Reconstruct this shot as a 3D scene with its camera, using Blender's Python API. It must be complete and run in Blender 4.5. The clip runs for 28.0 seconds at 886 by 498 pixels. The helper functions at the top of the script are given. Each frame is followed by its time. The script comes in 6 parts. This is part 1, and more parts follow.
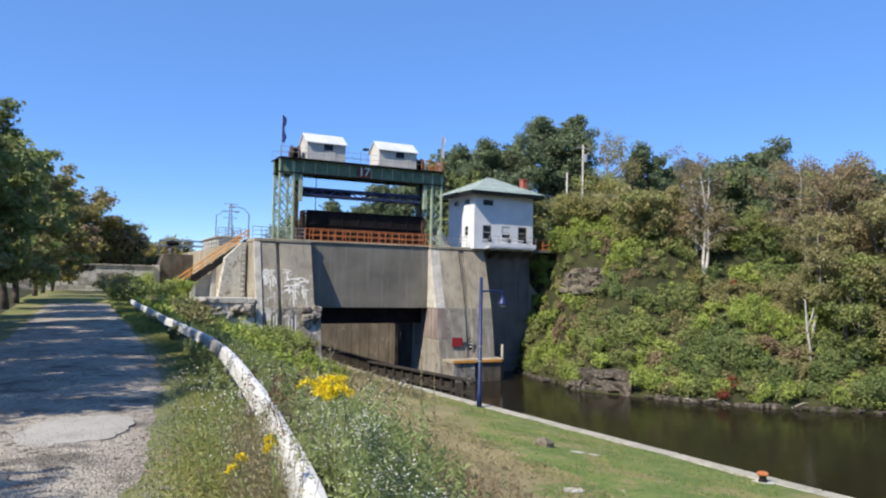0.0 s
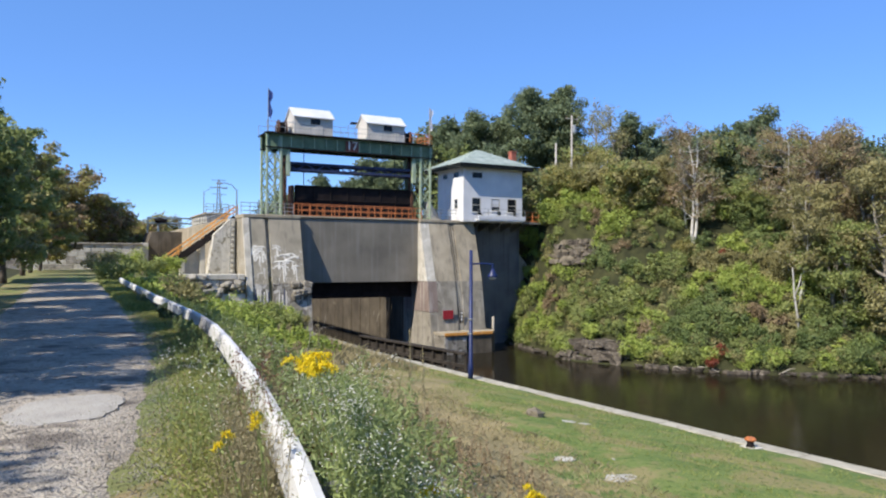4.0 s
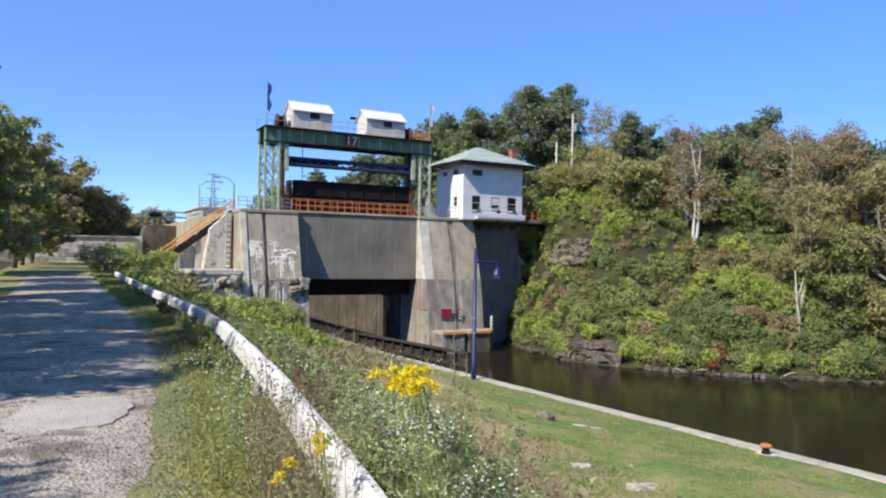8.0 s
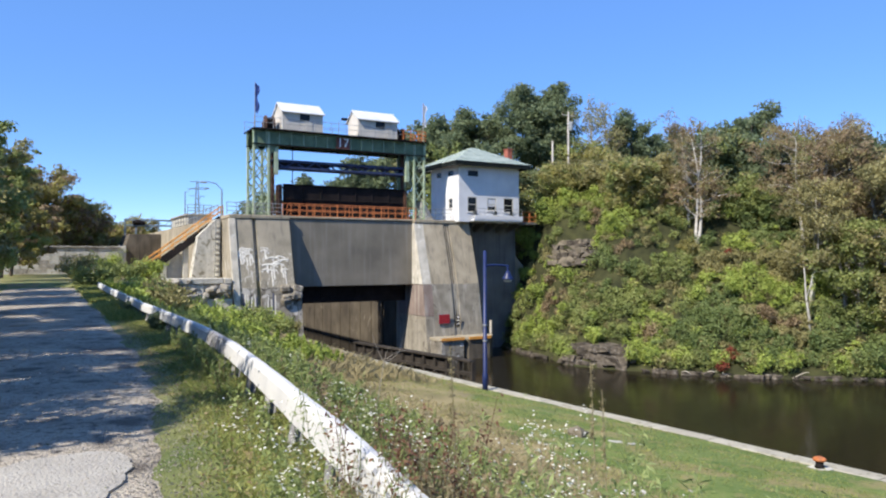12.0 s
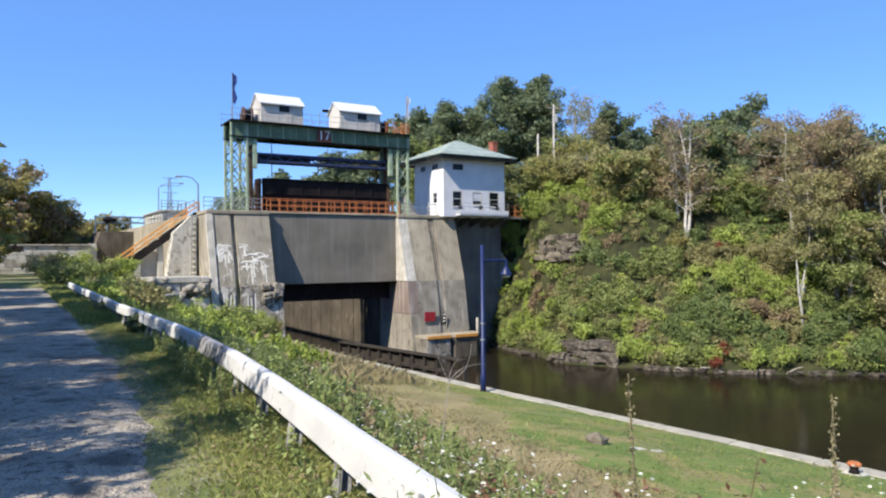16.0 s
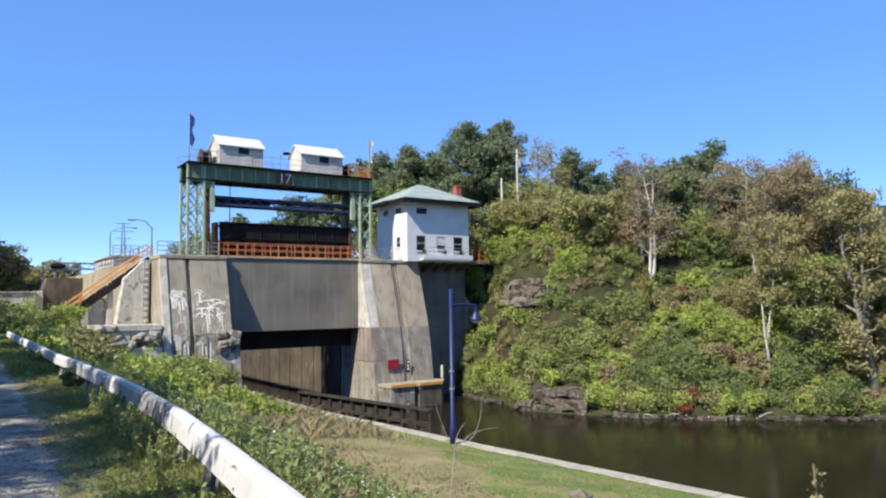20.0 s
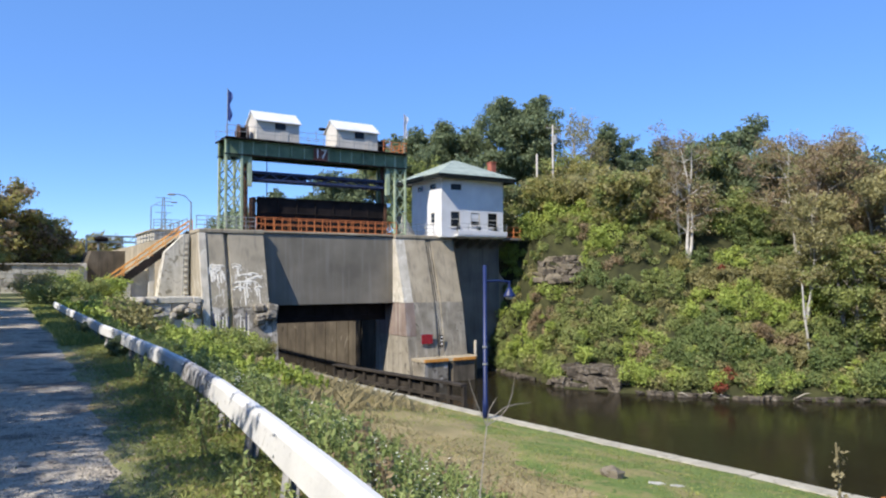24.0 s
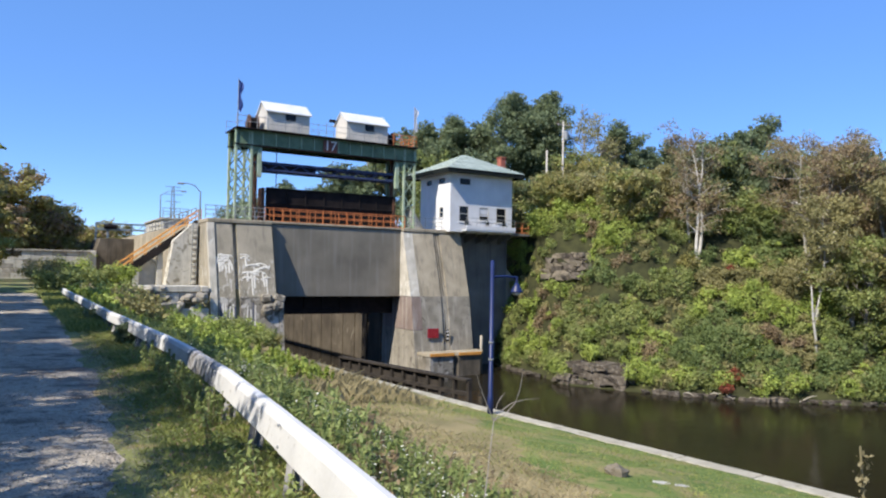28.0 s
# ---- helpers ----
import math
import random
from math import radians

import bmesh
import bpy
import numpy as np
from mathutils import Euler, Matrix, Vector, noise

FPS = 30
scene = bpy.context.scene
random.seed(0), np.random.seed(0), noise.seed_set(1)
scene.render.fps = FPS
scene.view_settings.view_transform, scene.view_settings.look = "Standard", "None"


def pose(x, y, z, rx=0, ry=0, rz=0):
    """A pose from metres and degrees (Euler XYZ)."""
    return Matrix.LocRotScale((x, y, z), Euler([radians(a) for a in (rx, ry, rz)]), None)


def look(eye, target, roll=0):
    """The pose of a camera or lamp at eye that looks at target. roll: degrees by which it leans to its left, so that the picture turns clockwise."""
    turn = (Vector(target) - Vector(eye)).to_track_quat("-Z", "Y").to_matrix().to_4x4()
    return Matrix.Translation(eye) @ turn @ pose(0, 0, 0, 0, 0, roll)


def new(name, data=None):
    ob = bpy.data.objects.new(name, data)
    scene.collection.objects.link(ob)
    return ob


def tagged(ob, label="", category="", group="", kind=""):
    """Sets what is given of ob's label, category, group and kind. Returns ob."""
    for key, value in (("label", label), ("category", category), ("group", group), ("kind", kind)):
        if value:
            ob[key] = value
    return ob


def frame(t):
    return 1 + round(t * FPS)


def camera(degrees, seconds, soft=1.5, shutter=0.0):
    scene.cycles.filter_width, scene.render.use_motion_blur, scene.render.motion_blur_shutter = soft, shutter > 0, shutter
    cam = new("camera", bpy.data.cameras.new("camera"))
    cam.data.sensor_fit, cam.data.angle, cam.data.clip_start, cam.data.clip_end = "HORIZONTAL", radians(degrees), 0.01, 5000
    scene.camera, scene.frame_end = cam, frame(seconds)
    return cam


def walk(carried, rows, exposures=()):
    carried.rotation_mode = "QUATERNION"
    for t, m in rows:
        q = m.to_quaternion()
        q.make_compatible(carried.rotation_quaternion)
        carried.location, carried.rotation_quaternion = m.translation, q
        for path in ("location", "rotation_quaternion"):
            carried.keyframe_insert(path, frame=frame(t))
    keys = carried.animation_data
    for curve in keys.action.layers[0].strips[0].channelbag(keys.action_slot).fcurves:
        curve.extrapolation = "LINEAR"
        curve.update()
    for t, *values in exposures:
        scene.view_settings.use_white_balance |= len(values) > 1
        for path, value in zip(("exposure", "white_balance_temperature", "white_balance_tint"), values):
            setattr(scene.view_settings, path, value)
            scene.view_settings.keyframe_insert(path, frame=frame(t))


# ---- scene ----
cam = camera(63.0, 28.0, soft=2.15)
PATH = [
    (0, (1.423, -3.472, 1.120), (2.3283, -1.6911, 1.2150), 1.14),
    (0.5, (1.464, -3.422, 1.140), (2.3760, -1.6438, 1.2206), 0.55),
    (1, (1.454, -3.434, 1.127), (2.3762, -1.6599, 1.1753), -0.05),
    (1.5, (1.460, -3.434, 1.125), (2.3917, -1.6643, 1.1457), -0.21),
    (2, (1.462, -3.421, 1.124), (2.4011, -1.6551, 1.1249), -0.04),
    (2.5, (1.454, -3.459, 1.124), (2.3968, -1.6951, 1.1202), -0.03),
    (3, (1.473, -3.424, 1.129), (2.4162, -1.6603, 1.1351), 0.03),
    (3.5, (1.456, -3.437, 1.128), (2.3952, -1.6712, 1.1416), 0.11),
    (4, (1.477, -3.460, 1.128), (2.4080, -1.6900, 1.1493), 0.24),
    (4.5, (1.484, -3.430, 1.124), (2.4029, -1.6537, 1.1494), 0.36),
    (6.5, (1.352, -3.045, 1.108), (2.2851, -1.2760, 1.1107), 1.11),
    (7, (1.261, -2.982, 1.101), (2.2096, -1.2217, 1.0572), 1.23),
    (7.5, (1.272, -2.809, 1.097), (2.2247, -1.0509, 1.0628), 1.36),
    (8, (1.305, -2.471, 1.093), (2.2531, -0.7101, 1.1094), 1.04),
    (8.5, (1.306, -2.281, 1.071), (2.2688, -0.5288, 1.1165), 0.90),
    (9, (1.305, -1.875, 1.098), (2.2983, -0.1402, 1.1591), 0.93),
    (9.5, (1.371, -1.583, 1.085), (2.3761, 0.1450, 1.1458), 0.18),
    (10, (1.421, -1.209, 1.091), (2.4223, 0.5220, 1.1228), -0.38),
    (10.5, (1.354, -0.810, 1.093), (2.3383, 0.9310, 1.0816), -0.81),
    (11, (1.353, -0.373, 1.083), (2.3239, 1.3753, 1.0612), -0.61),
    (11.5, (1.412, -0.105, 1.072), (2.3963, 1.6358, 1.0925), -0.26),
    (13.5, (1.427, 0.885, 1.061), (2.4011, 2.6313, 1.0966), 0.30),
    (14, (1.388, 1.185, 1.057), (2.3490, 2.9389, 1.0730), -0.10),
    (14.5, (1.401, 1.415, 1.035), (2.3792, 3.1594, 1.0410), -0.10),
    (15, (1.506, 1.704, 1.016), (2.5110, 3.4331, 1.0320), -0.30),
    (15.5, (1.543, 1.999, 1.002), (2.5688, 3.7157, 1.0260), -0.30),
    (16, (1.524, 2.308, 0.996), (2.5672, 4.0143, 1.0140), -0.50),
    (16.5, (1.574, 2.549, 0.985), (2.6190, 4.2540, 1.0120), -1.50),
    (17, (1.686, 2.853, 0.969), (2.7181, 4.5652, 1.0240), -1.90),
    (17.5, (1.713, 3.103, 0.949), (2.7449, 4.8149, 1.0160), -1.90),
    (18, (1.740, 3.375, 0.954), (2.7842, 5.0794, 1.0230), -1.80),
    (18.5, (1.878, 3.542, 0.897), (2.9251, 5.2442, 0.9750), -1.90),
    (19, (1.986, 3.686, 0.891), (3.0580, 5.3719, 0.9830), -1.50),
    (19.5, (2.023, 3.725, 0.894), (3.1358, 5.3828, 1.0100), -1.00),
    (20, (2.017, 3.711, 0.904), (3.1503, 5.3525, 1.0490), -0.80),
    (20.5, (1.999, 3.641, 0.915), (3.1311, 5.2822, 1.0720), -0.90),
    (21, (2.022, 3.668, 0.899), (3.1529, 5.3098, 1.0590), -0.90),
    (21.5, (2.025, 3.731, 0.888), (3.1468, 5.3787, 1.0510), -0.70),
    (23.5, (1.986, 3.635, 0.913), (3.0522, 5.3233, 1.0270), -0.10),
    (24, (1.960, 3.629, 0.916), (3.0158, 5.3257, 0.9950), -0.20),
    (24.5, (2.001, 3.681, 0.900), (3.0491, 5.3832, 0.9640), -0.10),
    (25, (2.012, 3.681, 0.903), (3.0701, 5.3772, 0.9610), 0.10),
    (25.5, (2.024, 3.713, 0.892), (3.0992, 5.3983, 0.9530), 0.30),
    (26, (2.012, 3.677, 0.902), (3.0932, 5.3583, 0.9670), 0.30),
    (26.5, (1.994, 3.687, 0.909), (3.0691, 5.3721, 0.9760), 0.20),
    (27, (1.996, 3.700, 0.903), (3.0590, 5.3929, 0.9670), 0.40),
    (27.5, (1.998, 3.707, 0.899), (3.0469, 5.4088, 0.9610), 0.70),
    (28, (1.985, 3.702, 0.898), (3.0232, 5.4103, 0.9620), 1.00),
]
walk(cam, [(t, look(eye, target, roll)) for t, eye, target, roll in PATH], [(0.0, 0.40), (9.0, 0.51), (20.0, 0.55), (28.0, 0.49)])

# ---- world, sun ----
SUN_TO = Vector((-3.35, -1.1, 3.5)).normalized()
world = bpy.data.worlds.new("sky")
scene.world = world
world.use_nodes = True
wn = world.node_tree
sky = wn.nodes.new("ShaderNodeTexSky")
sky.sky_type, sky.sun_disc = "NISHITA", False
sky.sun_elevation = math.asin(SUN_TO.z)
sky.sun_rotation = math.atan2(SUN_TO.x, SUN_TO.y)
sky.altitude, sky.air_density, sky.dust_density, sky.ozone_density = 1800, 0.8, 0.0, 3.5
hue = wn.nodes.new("ShaderNodeHueSaturation")
hue.inputs["Hue"].default_value, hue.inputs["Saturation"].default_value, hue.inputs["Value"].default_value = 0.512, 1.2, 1.3
wn.links.new(sky.outputs[0], hue.inputs["Color"])
even = wn.nodes.new("ShaderNodeMix")
even.data_type = "RGBA"
even.inputs["Factor"].default_value = 0.5
even.inputs[7].default_value = (0.95, 2.1, 4.4, 1)
wn.links.new(hue.outputs[0], even.inputs[6])
wn.links.new(even.outputs[2], wn.nodes["Background"].inputs[0])
wn.nodes["Background"].inputs[1].default_value = 0.15
sun_data = bpy.data.lights.new("sun", "SUN")
sun_data.energy, sun_data.angle, sun_data.color = 5.4, radians(0.6), (1.0, 0.93, 0.82)
sun = new("sun", sun_data)
sun.matrix_world = look(SUN_TO * 200, (0, 0, 0))


# ---- materials ----
def mat(name, low, high, rough=0.8, scale=3.0, bump=0.2, metal=0.0, fine=40.0, streak=None, stain=None, spec=0.3, island=0.0, objrand=0.0, band=None, grit=None):
    """Two-scale noise between two colours; streak: (colour, amount) of upright runs; stain: (colour, scale, threshold)."""
    m = bpy.data.materials.new(name)
    m.use_nodes = True
    nt = m.node_tree
    N, L = nt.nodes, nt.links
    b = N["Principled BSDF"]
    b.inputs["Roughness"].default_value, b.inputs["Metallic"].default_value = rough, metal
    b.inputs["Specular IOR Level"].default_value = spec
    co = N.new("ShaderNodeTexCoord")
    big, small = N.new("ShaderNodeTexNoise"), N.new("ShaderNodeTexNoise")
    big.inputs["Scale"].default_value, small.inputs["Scale"].default_value = scale, fine
    big.inputs["Detail"].default_value, small.inputs["Detail"].default_value = 5, 3
    for n in (big, small):
        L.new(co.outputs["Object"], n.inputs["Vector"])
    add = N.new("ShaderNodeMath")
    add.operation = "MULTIPLY_ADD"
    L.new(small.outputs["Fac"], add.inputs[0])
    add.inputs[1].default_value = 0.35
    L.new(big.outputs["Fac"], add.inputs[2])
    ramp = N.new("ShaderNodeValToRGB")
    ramp.color_ramp.elements[0].position, ramp.color_ramp.elements[1].position = 0.45, 0.9
    ramp.color_ramp.elements[0].color, ramp.color_ramp.elements[1].color = (*low, 1), (*high, 1)
    value = add.outputs[0]
    if island or objrand:
        g = N.new("ShaderNodeNewGeometry" if island else "ShaderNodeObjectInfo")
        shift = N.new("ShaderNodeMath")
        shift.operation = "MULTIPLY_ADD"
        L.new(g.outputs["Random Per Island" if island else "Random"], shift.inputs[0])
        shift.inputs[1].default_value = island or objrand
        L.new(value, shift.inputs[2])
        less = N.new("ShaderNodeMath")
        less.operation = "SUBTRACT"
        L.new(shift.outputs[0], less.inputs[0])
        less.inputs[1].default_value = (island or objrand) / 2
        value = less.outputs[0]
    L.new(value, ramp.inputs[0])
    col = ramp.outputs[0]

    def over(col, fac, colour):
        mix = N.new("ShaderNodeMix")
        mix.data_type = "RGBA"
        L.new(fac, mix.inputs["Factor"])
        L.new(col, mix.inputs[6])
        mix.inputs[7].default_value = (*colour, 1)
        return mix.outputs[2]

    def clip(sock, lo, hi, top=1.0):
        r = N.new("ShaderNodeMapRange")
        L.new(sock, r.inputs[0])
        r.inputs[1].default_value, r.inputs[2].default_value, r.inputs[4].default_value = lo, hi, top
        return r.outputs[0]

    if streak:
        mp = N.new("ShaderNodeMapping")
        mp.inputs["Scale"].default_value = (1.6, 1.6, 0.09)
        L.new(co.outputs["Object"], mp.inputs[0])
        sn = N.new("ShaderNodeTexNoise")
        sn.inputs["Scale"].default_value, sn.inputs["Detail"].default_value = 1.6, 6
        L.new(mp.outputs[0], sn.inputs["Vector"])
        col = over(col, clip(sn.outputs["Fac"], 0.5, 0.72, streak[1]), streak[0])
    if stain:
        tn = N.new("ShaderNodeTexNoise")
        tn.inputs["Scale"].default_value, tn.inputs["Detail"].default_value = stain[1], 6
        tn.inputs["Distortion"].default_value = 1.5
        L.new(co.outputs["Object"], tn.inputs["Vector"])
        fac = clip(tn.outputs["Fac"], stain[2], stain[2] + 0.08, 0.85)
        if band:
            drip = N.new("ShaderNodeMapping")
            drip.inputs["Scale"].default_value = (1.5, 1.5, 0.4)
            L.new(co.outputs["Object"], drip.inputs[0])
            L.new(drip.outputs[0], tn.inputs["Vector"])
            sep = N.new("ShaderNodeSeparateXYZ")
            L.new(co.outputs["Object"], sep.inputs[0])
            far = N.new("ShaderNodeMath")
            far.operation = "SUBTRACT"
            L.new(sep.outputs[2], far.inputs[0])
            far.inputs[1].default_value = (band[0] + band[1]) / 2
            mag = N.new("ShaderNodeMath")
            mag.operation = "ABSOLUTE"
            L.new(far.outputs[0], mag.inputs[0])
            half = (band[1] - band[0]) / 2
            rr = N.new("ShaderNodeMapRange")
            L.new(mag.outputs[0], rr.inputs[0])
            rr.inputs[1].default_value, rr.inputs[2].default_value = half, half * 0.6
            times = N.new("ShaderNodeMath")
            times.operation = "MULTIPLY"
            L.new(fac, times.inputs[0])
            L.new(rr.outputs[0], times.inputs[1])
            fac = times.outputs[0]
        col = over(col, fac, stain[0])
    height = add.outputs[0]
    if grit:
        for k, (colour, gs, lo, hi) in enumerate(grit):
            gn = N.new("ShaderNodeTexNoise")
            gn.inputs["Scale"].default_value, gn.inputs["Detail"].default_value = gs, 2
            L.new(co.outputs["Object"], gn.inputs["Vector"])
            col = over(col, clip(gn.outputs["Fac"], lo, hi, 0.9), colour)
            if k == 0:
                up = N.new("ShaderNodeMath")
                up.operation = "MULTIPLY_ADD"
                L.new(gn.outputs["Fac"], up.inputs[0])
                up.inputs[1].default_value = 1.2
                L.new(height, up.inputs[2])
                height = up.outputs[0]
    L.new(col, b.inputs["Base Color"])
    if bump:
        bp = N.new("ShaderNodeBump")
        bp.inputs["Strength"].default_value, bp.inputs["Distance"].default_value = bump, 0.05
        L.new(height, bp.inputs["Height"])
        L.new(bp.outputs[0], b.inputs["Normal"])
    return m


def leaf_mat(name, low, high, through_it=0.33, rough=0.55):
    """Foliage: each leaf its own tone, partly let through by light."""
    m = bpy.data.materials.new(name)
    m.use_nodes = True
    nt = m.node_tree
    N, L = nt.nodes, nt.links
    b = N["Principled BSDF"]
    b.inputs["Roughness"].default_value, b.inputs["Specular IOR Level"].default_value = rough, 0.25
    g, co, n = N.new("ShaderNodeNewGeometry"), N.new("ShaderNodeTexCoord"), N.new("ShaderNodeTexNoise")
    n.inputs["Scale"].default_value, n.inputs["Detail"].default_value = 0.6, 3
    L.new(co.outputs["Object"], n.inputs["Vector"])
    a = N.new("ShaderNodeMath")
    a.operation = "MULTIPLY_ADD"
    L.new(g.outputs["Random Per Island"], a.inputs[0])
    a.inputs[1].default_value = 0.45
    s = N.new("ShaderNodeMath")
    s.operation = "MULTIPLY_ADD"
    L.new(n.outputs["Fac"], s.inputs[0])
    s.inputs[1].default_value, s.inputs[2].default_value = 1.4, -0.45
    L.new(s.outputs[0], a.inputs[2])
    r = N.new("ShaderNodeValToRGB")
    r.color_ramp.elements[0].color, r.color_ramp.elements[1].color = (*low, 1), (*high, 1)
    L.new(a.outputs[0], r.inputs[0])
    L.new(r.outputs[0], b.inputs["Base Color"])
    tr, mx = N.new("ShaderNodeBsdfTranslucent"), N.new("ShaderNodeMixShader")
    L.new(r.outputs[0], tr.inputs[0])
    mx.inputs[0].default_value = through_it
    L.new(b.outputs[0], mx.inputs[1])
    L.new(tr.outputs[0], mx.inputs[2])
    L.new(mx.outputs[0], N["Material Output"].inputs[0])
    return m


CONCRETE = mat("concrete", (0.24, 0.205, 0.147), (0.41, 0.355, 0.262), 0.9, 0.5, 0.35, streak=((0.12, 0.105, 0.085), 0.55))
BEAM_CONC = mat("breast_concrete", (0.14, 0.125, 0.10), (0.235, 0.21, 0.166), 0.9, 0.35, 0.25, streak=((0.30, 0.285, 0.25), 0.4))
PALE_CONC = mat("pale_concrete", (0.38, 0.36, 0.31), (0.58, 0.55, 0.48), 0.9, 0.8, 0.3, streak=((0.2, 0.19, 0.16), 0.5))
STAINED = mat("limed_concrete", (0.225, 0.20, 0.152), (0.37, 0.325, 0.247), 0.9, 0.6, 0.4, streak=((0.12, 0.11, 0.09), 0.5), stain=((0.52, 0.49, 0.43), 2.6, 0.55), band=(-2.0, 2.1))
COPING = mat("weathered_coping", (0.27, 0.25, 0.195), (0.42, 0.39, 0.31), 0.92, 1.2, 0.4, stain=((0.20, 0.19, 0.13), 1.6, 0.58))
ROUGH_CONC = mat("broken_concrete", (0.13, 0.115, 0.09), (0.30, 0.27, 0.22), 0.95, 1.2, 0.9, streak=((0.50, 0.47, 0.42), 0.6), stain=((0.08, 0.07, 0.06), 1.3, 0.56), grit=(((0.50, 0.47, 0.42), 1.3, 0.60, 0.66), ((0.08, 0.07, 0.06), 2.2, 0.62, 0.68)))
RED_CONC = mat("reddish_concrete", (0.16, 0.118, 0.10), (0.26, 0.205, 0.175), 0.9, 0.7, 0.3, streak=((0.45, 0.42, 0.38), 0.5))
WET_CONC = mat("waterline_concrete", (0.07, 0.057, 0.04), (0.15, 0.125, 0.092), 0.85, 0.8, 0.4, streak=((0.035, 0.03, 0.025), 0.7))
LIMED = mat("lime_streaked_concrete", (0.34, 0.32, 0.265), (0.60, 0.57, 0.50), 0.92, 1.6, 0.7, streak=((0.72, 0.69, 0.61), 0.8), stain=((0.21, 0.19, 0.145), 1.7, 0.56))
FOOT_CONC = mat("pier_foot_concrete", (0.17, 0.152, 0.12), (0.31, 0.28, 0.225), 0.92, 0.9, 0.5, streak=((0.46, 0.43, 0.37), 0.55), stain=((0.09, 0.08, 0.065), 1.1, 0.62))
BROWN_ROCK = mat("brown_rock", (0.10, 0.085, 0.06), (0.21, 0.18, 0.135), 0.95, 3.0, 0.8, fine=20.0)
LIME_MARK = mat("white_lime_marks", (0.56, 0.53, 0.47), (0.74, 0.71, 0.64), 0.95, 2.0, 0.4, stain=((0.30, 0.27, 0.21), 2.5, 0.58))
STONE = mat("ledge_stone", (0.20, 0.18, 0.15), (0.38, 0.35, 0.30), 0.9, 1.5, 0.7, stain=((0.10, 0.09, 0.075), 1.2, 0.58), objrand=0.3)
LEDGE_CONC = mat("ledge_concrete", (0.38, 0.35, 0.29), (0.58, 0.54, 0.46), 0.9, 0.9, 0.5, streak=((0.17, 0.16, 0.135), 0.6), stain=((0.60, 0.58, 0.52), 0.9, 0.58))
ROCK = mat("shore_rock", (0.045, 0.037, 0.029), (0.14, 0.118, 0.092), 0.95, 1.4, 1.0, fine=12.0, stain=((0.03, 0.028, 0.022), 1.6, 0.54), objrand=0.3, grit=(((0.24, 0.215, 0.18), 5.0, 0.62, 0.70),))
ASPHALT = mat("worn_asphalt", (0.29, 0.25, 0.20), (0.47, 0.415, 0.335), 0.95, 0.9, 1.0, fine=28.0, stain=((0.15, 0.138, 0.12), 1.6, 0.6), grit=(((0.14, 0.12, 0.095), 26.0, 0.56, 0.68), ((0.48, 0.44, 0.37), 34.0, 0.60, 0.68), ((0.11, 0.095, 0.08), 7.0, 0.58, 0.68), ((0.13, 0.11, 0.09), 1.1, 0.56, 0.66)))
PATCH = mat("pale_road_patch", (0.30, 0.28, 0.245), (0.42, 0.395, 0.35), 0.92, 1.5, 0.5, fine=40.0, grit=(((0.22, 0.20, 0.175), 30.0, 0.60, 0.68),))
GRAVEL = mat("gravel_edge", (0.18, 0.16, 0.13), (0.38, 0.345, 0.29), 0.95, 2.5, 1.0, fine=35.0, grit=(((0.09, 0.08, 0.065), 22.0, 0.52, 0.62), ((0.11, 0.13, 0.04), 3.0, 0.56, 0.66)))
SOIL = mat("shadow_dark_undergrowth", (0.018, 0.02, 0.008), (0.05, 0.052, 0.018), 0.95, 1.0, 0.8, fine=14.0)
VERGE = mat("verge_grass", (0.085, 0.12, 0.03), (0.24, 0.23, 0.09), 0.9, 0.9, 0.7, fine=60.0, stain=((0.27, 0.20, 0.10), 0.6, 0.53))
LAWN = mat("mown_lawn", (0.08, 0.128, 0.028), (0.168, 0.208, 0.055), 0.9, 0.5, 0.6, fine=40.0, stain=((0.25, 0.205, 0.09), 0.22, 0.52), grit=(((0.20, 0.185, 0.07), 1.4, 0.56, 0.66), ((0.06, 0.105, 0.02), 5.0, 0.58, 0.68)))
DRY = mat("dry_bank_grass", (0.165, 0.142, 0.065), (0.31, 0.25, 0.13), 0.95, 0.6, 0.7, fine=50.0, stain=((0.13, 0.18, 0.045), 0.35, 0.64))
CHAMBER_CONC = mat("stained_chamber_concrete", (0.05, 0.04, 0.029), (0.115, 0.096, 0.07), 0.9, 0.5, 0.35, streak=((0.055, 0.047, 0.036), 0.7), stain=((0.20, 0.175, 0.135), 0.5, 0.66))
BED = mat("canal_bed", (0.03, 0.028, 0.02), (0.06, 0.05, 0.035), 0.9, 0.4, 0.2)
GREEN_STEEL = mat("green_painted_steel", (0.075, 0.115, 0.06), (0.17, 0.23, 0.13), 0.55, 1.2, 0.1, spec=0.4, stain=((0.13, 0.09, 0.055), 1.4, 0.66))
PALE_GREEN = mat("pale_green_steel", (0.24, 0.31, 0.19), (0.40, 0.46, 0.33), 0.6, 1.2, 0.1, stain=((0.20, 0.13, 0.08), 1.6, 0.64))
BLACK_STEEL = mat("black_gate_steel", (0.009, 0.008, 0.008), (0.024, 0.019, 0.018), 0.8, 1.0, 0.15, spec=0.12)
SHADED_CONC = mat("shade_darkened_concrete", (0.12, 0.113, 0.105), (0.21, 0.20, 0.185), 0.85, 0.5, 0.3, streak=((0.08, 0.075, 0.07), 0.6))
BLUE_STEEL = mat("dark_blue_steel", (0.02, 0.03, 0.075), (0.045, 0.06, 0.13), 0.5, 1.5, 0.1)
